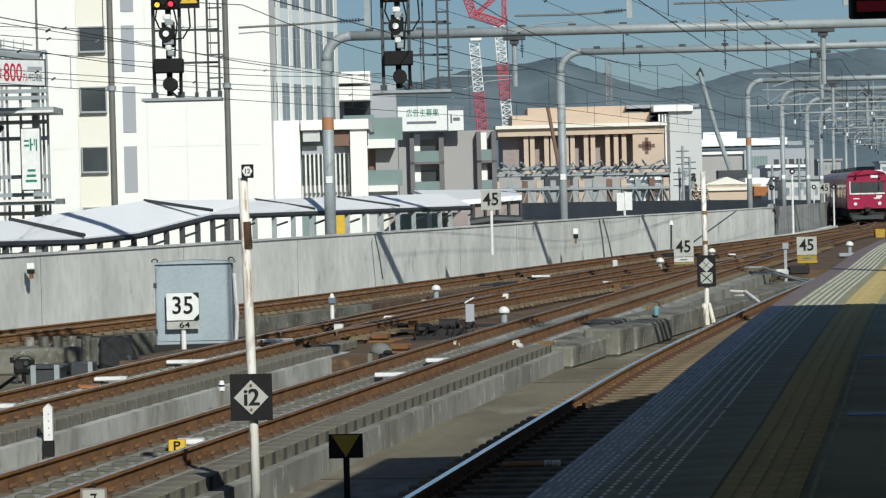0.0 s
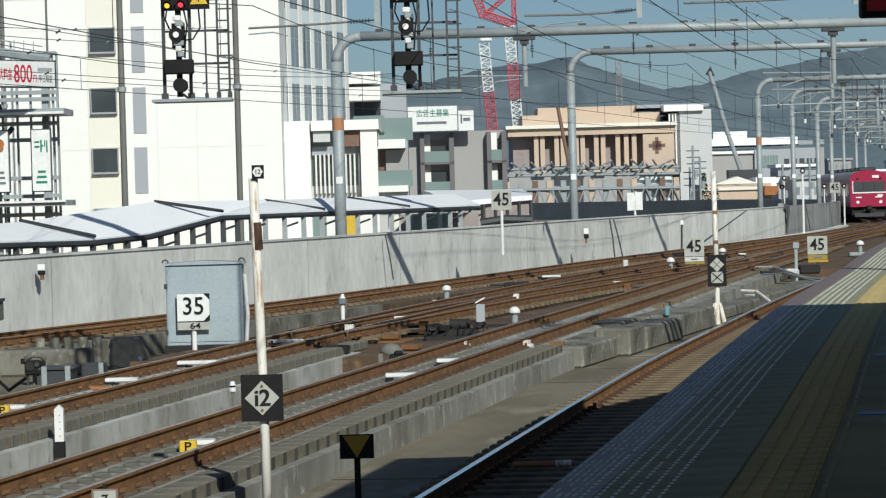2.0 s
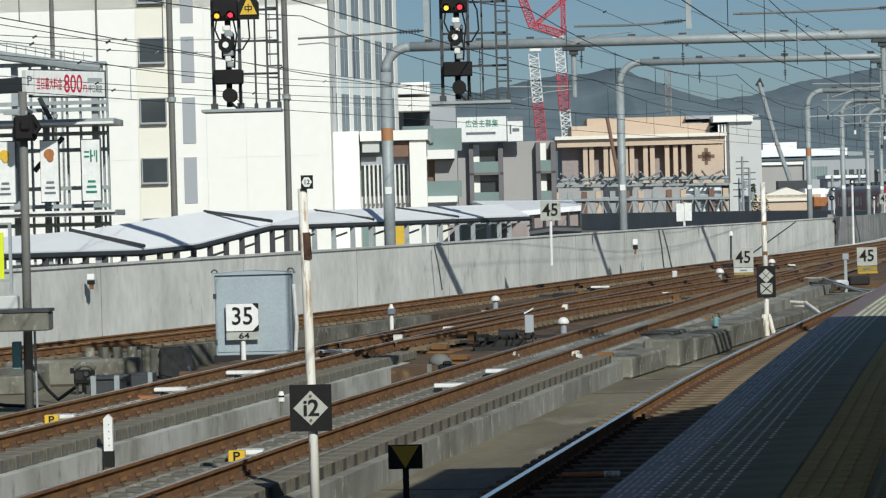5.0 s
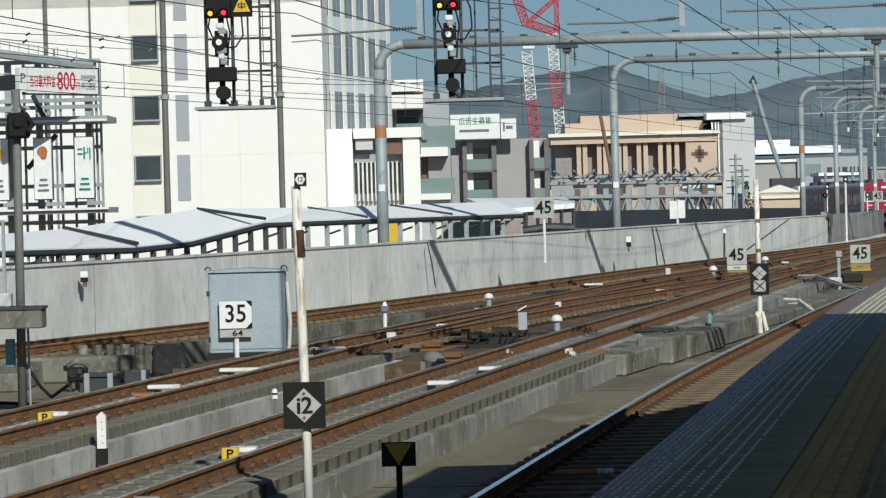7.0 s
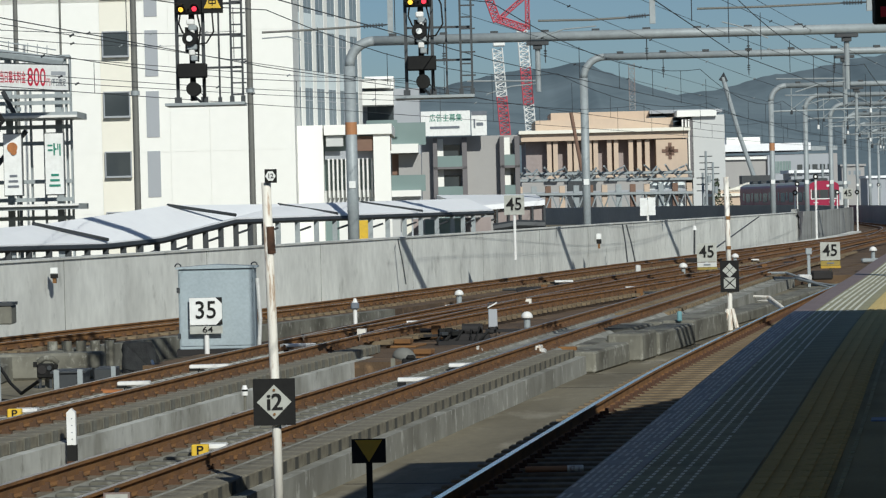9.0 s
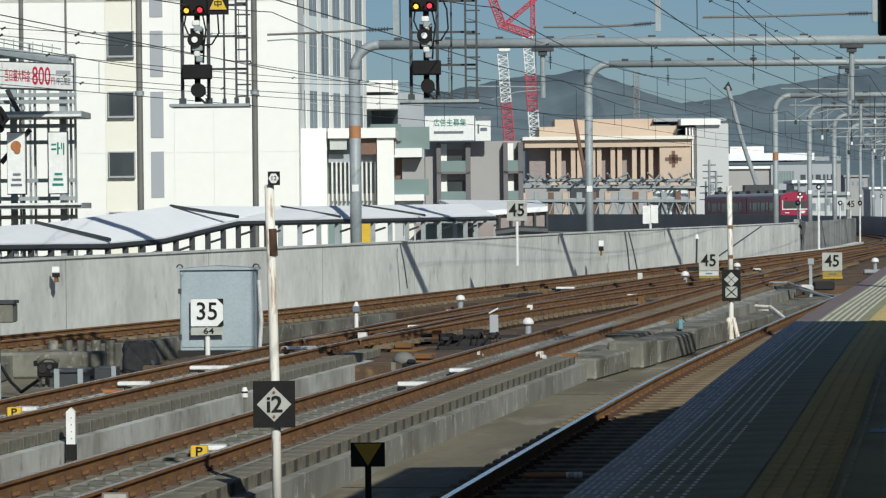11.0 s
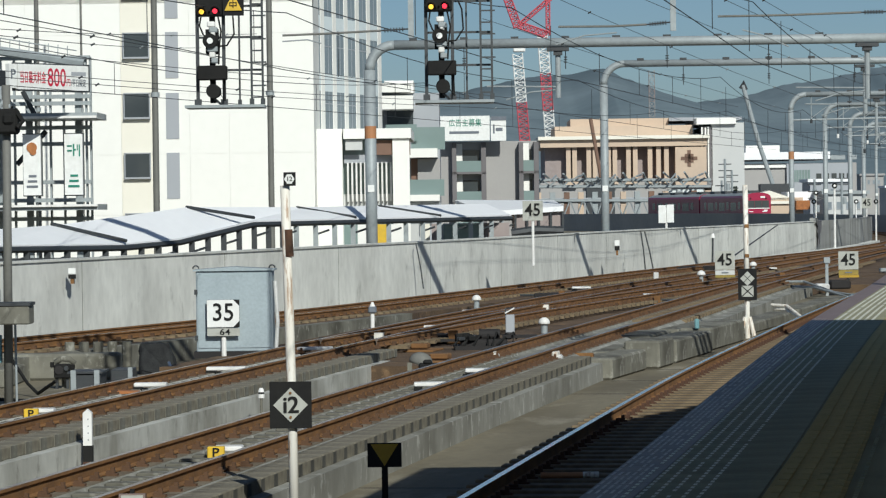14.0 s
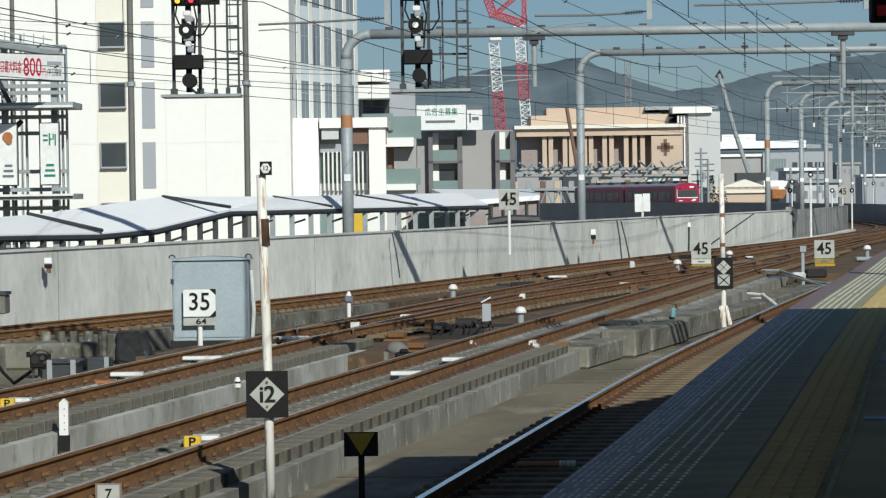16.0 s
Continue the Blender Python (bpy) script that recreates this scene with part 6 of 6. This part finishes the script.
c = trackside("white_cabinet", -10.3 - 0.9, 114.5, -0.22, "small white locking box beside the rails", "box")
part("box", blocks(((-0.08, 0, 0), (0.1, 0.25, 0.36)), bevel=0.02), TILE_WHITE, c)

# white covers, orange plate and kilometre blocks between the rails
for u, v, w, l in ((-8.1, 47.9, 0.5, 0.28), (-7.95, 51.9, 0.5, 0.28), (-12.42, 52.9, 0.66, 0.28), (-12.48, 48.1, 0.5, 0.25), (-12.43, 60.3, 0.7, 0.25), (-11.9, 71.0, 0.6, 0.3), (-12.6, 104.0, 0.6, 0.6), (-9.4, 95.0, 0.55, 0.5), (-8.3, 132, 0.6, 0.8)):
    c = trackside("rail_cover", u, v, -0.16, "white painted cover plate lying between rails", "cover plate", "cover plates")
    part("cover", blocks(((-w / 2, -l / 2, 0.03), (w / 2, l / 2, 0.09)), bevel=0.012), WHITE_PAINT, c)
    part("foot", blocks(((-w / 2, -l / 2 - 0.05, -0.05), (-w / 4, l / 2, 0.03))), BLACK_PAINT, c)
for u, v in ((-8.32, 35.0), (-12.47, 41.8)):
    c = trackside("p_marker", u, v, -0.2, "yellow block lettered P with a white cover behind", "track marker", "P markers")
    part("block", blocks(((-0.12, -0.06, 0), (0.07, 0.08, 0.13)), bevel=0.01), YELLOW_PAINT, c)
    lettering("lettering", "P", 0.14, BLACK_PAINT, c, pose(-0.025, -0.068, 0.065) @ Matrix.Diagonal((1.2, 1, 1, 1)))
    part("cover", blocks(((-0.06, 0.1, 0.06), (0.26, 0.4, 0.12)), bevel=0.015), WHITE_PAINT, c)
c = trackside("orange_plate", -12.95 + 0.35, 46.8, -0.18, "bent orange-rusted steel plate between rails", "plate")
part("plate", prism([(-0.3, 0), (0.25, 0.02), (0.25, 0.045), (-0.3, 0.06)], 0.35), RUST_ORANGE, c)
c = trackside("seven_marker", -7.58, 28.48, -0.4, "small pink-edged white board reading 7", "track marker")
zs = -0.11 + 0.4
part("board", blocks(((-0.12, 0, zs - 0.1), (0.12, 0.02, zs + 0.1))), TILE_PINK, c)
part("face", blocks(((-0.1, -0.008, zs - 0.085), (0.1, 0.0, zs + 0.085))), AGED_WHITE, c)
lettering("lettering", "7", 0.13, BLACK_PAINT, c, pose(0, -0.012, zs))
part("stem", blocks(((-0.02, 0.02, 0), (0.02, 0.05, zs + 0.14))), BLACK_PAINT, c)

# concrete barrier blocks between the platform track and the second track
for u, v, l, h in ((-6.85, 58.2, 3.6, 0.4), (-7.2, 60.4, 3.2, 0.42), (-6.38, 62.2, 1.7, 0.54), (-6.24, 64.3, 4.7, 0.47), (-6.95, 66.2, 2.6, 0.5), (-5.98, 69.6, 5.0, 0.5), (-6.6, 71.0, 4.0, 0.42), (-5.75, 77.6, 9.0, 0.28), (-5.2, 90, 12.0, 0.22)):
    c = trackside("barrier_block", u, v, -0.62, "weathered concrete trough block beside the track", "concrete block", "barrier blocks", turn=-4.2)
    part("block", blocks(((-0.35, 0, 0), (0.35, l, h)), bevel=0.04), CONCRETE, c)
c = trackside("point_rodding", -4.95, 107.0, -0.6, "galvanised point rods and cranks by the platform end", "point rodding")
for pts in (((-1.3, 2.5, 0.5), (-0.4, 2.2, 0.5), (0.3, -0.5, 0.2), (0.9, -2.5, 0.12)), ((-1.2, 0.4, 0.4), (-0.3, 0.0, 0.36), (0.5, -2.6, 0.1))):
    part("rod", bent(pts, 0.04, 8), GALV, c)
part("crank_box", blocks(((0.0, 2.0, 0.2), (0.45, 2.7, 0.42)), bevel=0.05), TILE_WHITE, c)
part("upright", blocks(((0.35, 2.4, 0), (0.45, 2.5, 1.25)), ((0.3, 2.35, 1.1), (0.5, 2.5, 1.3))), GALV, c)
part("dark_case", blocks(((0.6, 3.2, 0.2), (1.3, 3.8, 0.5)), bevel=0.05), TRAIN_DARK, c)
c = trackside("bent_rods", -5.1, 80.5, -0.6, "bent pale rods beside the diamond post", "point rodding")
for k in range(2):
    part("rod", bent([(0.1 + k * 0.1, 0, 0.62 - 0.1 * k), (0.45, -0.3, 0.6 - 0.1 * k), (0.8, -1.6, 0.25), (1.1, -2.6, 0.05)], 0.04, 8), WORN_WHITE, c)

# dark switch gear and stretcher bars among the junction rails
for u, v, w, l, h in ((-11.6, 84, 1.1, 0.5, 0.2), (-9.6, 92, 1.4, 0.4, 0.18), (-12.7, 97, 0.9, 0.6, 0.22), (-8.9, 101, 1.2, 0.5, 0.2), (-7.6, 118, 1.5, 0.7, 0.24), (-9.9, 122, 1.2, 0.6, 0.2), (-11.2, 133, 1.6, 0.6, 0.3), (-6.6, 127, 1.1, 0.5, 0.2), (-11.2, 67, 0.9, 0.5, 0.2), (-12.6, 66, 0.9, 0.4, 0.2)):
    c = trackside("switch_gear", u, v, -0.3, "dark greasy switch gear between the rails", "switch gear", "switch gear", turn=-4)
    part("case", blocks(((-w / 2, -l / 2, 0), (w / 2, l / 2, h)), bevel=0.03), TRAIN_DARK, c)
    part("stretcher", rod(bmesh.new(), (-w / 2 - 0.5, 0.1, h * 0.7), (w / 2 + 0.4, 0.1, h * 0.7), 0.035, seg=8), GALV_DARK, c)
    part("lug", blocks(((w / 2 - 0.1, -l / 2 - 0.12, 0), (w / 2 + 0.08, -l / 2, h + 0.08))), WORN_WHITE if int(v) % 3 == 0 else RUST, c)
for u, v, l in ((-9.75, 58.4, 1.3), (-13.4, 57.5, 1.2), (-10.9, 63.0, 1.1), (-7.05, 58.6, 0.6), (-10.6, 66.5, 1.5)):
    c = trackside("rusty_plate", u, v, -0.31, "orange-rusted base plates on the concrete", "plate", "rusty plates", turn=-2)
    part("plate", blocks(((-0.3, 0, 0), (0.3, l, 0.04)), bevel=0.01), RUST, c)
    part("block", blocks(((-0.22, l * 0.3, 0.06), (0.12, l * 0.6, 0.16)), bevel=0.02), RUST, c)
for v, s in ((57.2, 0.566), (57.9, -0.566), (62.0, -0.566)):
    c = trackside("pale_rail_clamp", -8.02 + s * 1.1, v, -0.2, "pale grease-stained clamp on the rail foot", "rail clamp", "rail clamps", turn=0)
    part("clamp", blocks(((-0.12, -0.12, 0), (0.12, 0.12, 0.1)), bevel=0.03), TILE_WHITE, c)
    part("jaw", blocks(((-0.05, -0.22, 0.04), (0.05, 0.2, 0.16)), bevel=0.02), WORN_WHITE, c)

# fittings on the side wall
for q, w, h in (((-20.69, 72.66, 1.13), 0.17, 0.13), ((-14.42, 131.36, 0.9), 0.2, 0.22)):
    c = trackside("wall_plate", q[0], q[1], q[2], "small white and black plate on the side wall", "plate", "wall plates")
    part("plate", blocks(((-w / 2, -0.03, 0), (w / 2, 0.05, h))), SIGN_WHITE, c)
    part("stripe", blocks(((-w / 2, -0.04, -h * 0.9), (w / 2, 0.05, -0.02))), BLACK_PAINT, c)
    part("bracket", blocks(((-0.04, -0.02, -h * 1.8), (0.04, 0.15, -h * 0.9))), RUST, c)
# thin dark tubes laid on the wall for its slanting shadow marks
for pa, pb, d, r in (((702, 422), (714, 500), 103, 0.022), ((1100, 395), (1107, 460), 136, 0.03), ((1107, 395), (1121, 460), 136, 0.03)):
    A, B = [Vector(((x - 784) * d / 5724, d, 2.55 + (354.6 - 0.0277 * (x - 784) - y) * d / 5724)) for x, y in (pa, pb)]
    c = thing("wall_shadow_line", TOWN, "thin dark tube standing for a slanting shadow on the side wall", "cable", "wall cables")
    part("cable", bent([A + Vector((0, 0.2, 0.02)), A, (A + B) / 2 + Vector((0.02, 0, 0)), B], r, 8), GALV_DARK, c)
c = thing("guy_wire", TOWN, "slanting steel guy wire in front of the side wall", "cable")
part("wire", bent([(16.17, 166, 1.41), (10.53, 128, 0.34)], 0.03, 6), GALV_DARK, c)
c = thing("wall_lamp", TOWN, "thin post with a small white lamp at the side wall", "lamp")
part("post", rod(bmesh.new(), (11.58, 150, -0.15), (11.61, 150, 1.03), 0.045, seg=8), GALV_DARK, c)
part("lamp", rod(bmesh.new(), (11.61, 150, 0.97), (11.61, 150, 1.18), 0.12, 0.06, 10), WHITE_PAINT, c)

# departure board under the platform roof
c = thing("departure_board", TOWN @ pose(4.18, 31, 0), "dark hanging electronic departure board with red print", "display board")
zb = 4.16
part("case", blocks(((0, 0, zb), (1.6, 0.25, zb + 0.45)), bevel=0.02), BLACK_PAINT, c)
part("text_bar", blocks(((0.05, -0.006, zb + 0.06), (0.45, 0, zb + 0.16)), ((0.6, -0.006, zb + 0.06), (1.4, 0, zb + 0.16))), RED_INK, c)
part("hanger", blocks(((0.2, 0.1, zb + 0.4), (0.26, 0.16, 5.0)), ((1.3, 0.1, zb + 0.4), (1.36, 0.16, 5.0))), GALV_DARK, c)
c = trackside("yellow_box", -2.85, 180.0, -0.6, "yellow battery box beside the far track", "box")
part("box", blocks(((-0.3, 0, 0), (0.25, 0.6, 0.75)), bevel=0.03), DIM_YELLOW, c)
part("second_box", blocks(((0.4, 0, 0), (0.9, 0.6, 0.7)), bevel=0.03), DIM_YELLOW, c)

c = trackside("red_pipe", -3.99, 31.87, -0.155, "worn red and white pipe lying across the sleepers", "pipe")
part("pipe", rod(bmesh.new(), (-0.30, 0, 0.03), (0.12, 0, 0.03), 0.03, seg=10), ORANGE_BAND, c)
part("pale_end", rod(bmesh.new(), (0.12, 0, 0.03), (0.28, 0, 0.03), 0.032, seg=10), WORN_WHITE, c)

# ---- repeated small pieces ----
def shared(name, bm, mat):
    me = bpy.data.meshes.new(name)
    bm.to_mesh(me)
    bm.free()
    me.materials.append(mat)
    return me


def heading(line, y):
    i = max(1, min(len(line) - 2, next((k for k, q in enumerate(line) if q[1] > y), len(line) - 2)))
    a, b = line[i - 1], line[i]
    t = (y - a[1]) / (b[1] - a[1])
    return a[0] + (b[0] - a[0]) * t, -math.degrees(math.atan2(b[0] - a[0], b[1] - a[1]))


def row_of(name, mesh, parent, line, y0, y1, pitch, du=0.0, z=0.0, jitter=0.0):
    y = y0
    while y < y1:
        u, h = heading(line, y)
        ob = new(name, mesh)
        ob.parent = parent
        ob.matrix_basis = pose(u + du, y, z, 0, 0, h + random.uniform(-jitter, jitter))
        y += pitch


def clip_mesh():
    bm = bmesh.new()
    for s in (-1, 1):
        box(bm, (s * 0.058, -0.04, -0.175), (s * 0.18, 0.04, -0.135))
        box(bm, (s * 0.06, -0.028, -0.14), (s * 0.15, 0.028, -0.108))
        box(bm, (s * 0.105, -0.018, -0.11), (s * 0.145, 0.018, -0.072))
    return bm


CLIP = shared("rail_fastener", clip_mesh(), FASTENER)
CLIP_DARK = shared("rail_fastener", clip_mesh(), DARK_RUST)
# thin dark plates drawn for the dark slots along the kerb face
END = shared("sleeper_end", blocks(((0.19, -0.085, -0.29), (0.206, 0.085, -0.168))), DARK_INSERT)
END_PALE = shared("sleeper_end", blocks(((0.19, -0.13, -0.30), (0.213, 0.13, -0.15)), bevel=0.005), CONCRETE)
KERB_BLOCK = shared("kerb_block", blocks(((-0.15, -0.297, -0.31), (0.2, 0.297, -0.152)), bevel=0.012), KERB_CONCRETE)
KERB_LONG = shared("kerb_block", blocks(((-0.15, -0.297, -0.31), (0.2, 0.297, -0.145)), bevel=0.02), KERB_CONCRETE)
RIB = shared("sleeper_block", blocks(((-0.335, -0.11, -0.26), (0.335, 0.11, -0.172)), bevel=0.015), CONCRETE)
SLEEPER = shared("sleeper", blocks(((-1.0, -0.12, -0.26), (1.0, 0.12, -0.155)), bevel=0.01), TIMBER)
for line, owner, y0, y1 in ((T1, slab_1, 22, 76), (T2, slab_2, 30, 76)):
    for s in (-0.566, 0.566):
        row_of("rail_fastener", CLIP, owner, line, y0, y1, 0.6, s)
for s in (-0.566, 0.566):
    row_of("rail_fastener", CLIP_DARK, slab_0, T0, 24, 84, 0.6, s)
row_of("sleeper", SLEEPER, slab_0, T0, 24, 100, 0.6)
row_of("kerb_block", KERB_BLOCK, slab_1, T1, 22, 58, 0.6, 1.0)
row_of("kerb_block", KERB_LONG, slab_2, T2, 30, 61, 0.6, 1.0)
row_of("sleeper_end", END, slab_1, T1, 22.3, 58, 0.6, 1.0)
row_of("sleeper_end", END_PALE, slab_2, T2, 30.3, 61, 0.6, 1.0)
row_of("sleeper_block", RIB, slab_1, T1, 22, 58, 0.6)
row_of("sleeper_block", RIB, slab_2, T2, 30, 57, 0.6)


def stuff(name, line, rows, y0, y1, pitch, half, height, mat, label, z=0.0, skip=0.0):
    """Many small blocks along a line, joined."""
    verts, faces = [], []
    for du in rows:
        y = y0
        while y < y1:
            if random.random() >= skip:
                u, h = heading(line, y)
                n = len(verts)
                for sz in (0, 1):
                    for sx, sy in ((-1, -1), (1, -1), (1, 1), (-1, 1)):
                        verts.append((u + du + sx * half[0], y + sy * half[1], z + sz * height))
                faces += [(n + 4, n + 5, n + 6, n + 7), (n, n + 1, n + 5, n + 4), (n + 1, n + 2, n + 6, n + 5), (n + 2, n + 3, n + 7, n + 6), (n + 3, n, n + 4, n + 7)]
            y += pitch
    me = bpy.data.meshes.new(name)
    me.from_pydata(verts, [], faces)
    me.materials.append(mat)
    return me


for line, y0, y1, name in ((T3, 40, 150, "far"), (CROSS, 63, 139, "cross"), (T1, 76, 150, "second"), (T2, 76, 140, "third")):
    ob = new("rail_fasteners", stuff("rail_fasteners", line, (-0.66, -0.47, 0.47, 0.66), y0, y1, 0.6, (0.04, 0.05), 0.08, FASTENER, "", -0.17))
    tagged(ob, "rows of rusty rail fasteners along the track", "rail fastener", kind="stuff")
    ob = new("sleepers", stuff("sleepers", line, (0.0,), y0, y1, 0.6, (0.95, 0.12), 0.07, TIMBER, "", -0.235))
    tagged(ob, "brown sleepers under the junction tracks", "sleeper", kind="stuff")

# platform paving
TOP = 0.95
tagged(new("platform_studs", stuff("platform_studs", EDGE, [0.24 + 0.083 * i for i in range(6)], 14, 44, 0.19, (0.010, 0.05), 0.006, STUD, "", TOP, 0.04)), "rows of worn pale anti-slip dashes on the platform", "anti-slip strip", kind="stuff")
tagged(new("platform_studs", stuff("platform_studs", EDGE, [0.36 + 0.095 * i for i in range(6)], 44, 110, 0.3, (0.02, 0.13), 0.005, STUD, "", TOP, 0.02)), "sunlit pale ribs across the grey paving", "anti-slip strip", kind="stuff")
# these pale ribs draw the streaks of sheen along the edge
tagged(new("edge_ribs", stuff("edge_ribs", EDGE, [0.025 + 0.042 * i for i in range(5)], 14, 44, 0.3, (0.008, 0.12), 0.0055, RIB_PINK, "", TOP, 0.2)), "worn ribs along the platform edge slabs, paled for sheen", "anti-slip strip", kind="stuff")
PINK = shared("edge_slab", blocks(((0.004, -0.296, 0), (0.30, 0.296, 0.004))), TILE_PINK)
GREY = shared("paving_slab", blocks(((0.305, -0.296, 0), (0.98, 0.296, 0.0045))), TILE_GREY)
bm = blocks(((1.0, -0.197, 0), (1.44, 0.197, 0.006)))
for i in range(4):
    box(bm, (1.03 + i * 0.108, -0.18, 0.006), (1.09 + i * 0.108, 0.18, 0.012))
TACTILE = shared("tactile_tile", bm, TILE_YELLOW)
row_of("edge_slab", PINK, platform, EDGE, 14, 110, 0.6, 0, TOP)
row_of("paving_slab", GREY, platform, EDGE, 14, 110, 0.6, 0, TOP)
row_of("tactile_tile", TACTILE, platform, EDGE, 14, 110, 0.4, 0, TOP)
tagged(new("inner_line", stuff("inner_line", EDGE, (1.50,), 14, 44, 0.2, (0.013, 0.07), 0.005, TILE_GREY, "", TOP, 0.05)), "worn pale dashed line beside the tactile tiles", "floor line", kind="stuff")
# two thin blue patches beside the tactile tiles
for u, v in ((-0.62, 22.85), (-0.68, 30.6)):
    c = thing("blue_floor_patch", pose(u, v, TOP), "thin flat blue patch on the platform", "floor mark", "floor marks")
    part("sheet", blocks(((0, -0.16, 0), (0.5, 0.16, 0.007))), BLUE_PATCH, c)
# wall joints and coping
for y in range(44, 186, 10):
    u, h = heading(WALL, y)
    part("wall_joint", blocks(((0.145, -0.012, -0.6), (0.153, 0.012, 1.42))), CONCRETE, side_wall, m=pose(u, y, 0, 0, 0, h))
for y in range(198, 238, 7):
    u, h = heading(WALL, y)
    part("wall_joint", blocks(((0.115, -0.12, -0.6), (0.124, 0.12, 1.46))), CONCRETE, far_wall, m=pose(u, y, 0, 0, 0, h))
part("coping", swept([q for q in WALL if q[1] <= 190], [(-0.19, 1.42), (-0.19, 1.47), (0.19, 1.47), (0.19, 1.42)]), WALL_CONCRETE, side_wall)
# transverse joints across the deck strip beside the platform track
for y in (36, 54, 58, 62, 66, 71, 76):
    u, h = heading(T1, y)
    u2, h2 = heading(T0, y)
    part("deck_joint", blocks(((u + 1.37, y - 0.02, -0.622), (u2 - 0.96, y + 0.02, -0.616))), TRAIN_DARK, deck)


# ---- motion of the train ----
def motions():
    start, speed, gain = 40.0, 6.95, 0.10
    times = [k * 0.5 for k in range(33)]
    walk(rear_car, [(t, car_pose(start + speed * t + gain * t * t)) for t in times])
    walk(front_car, [(t, car_pose(start + 20.0 + speed * t + gain * t * t)) for t in times])


motions()
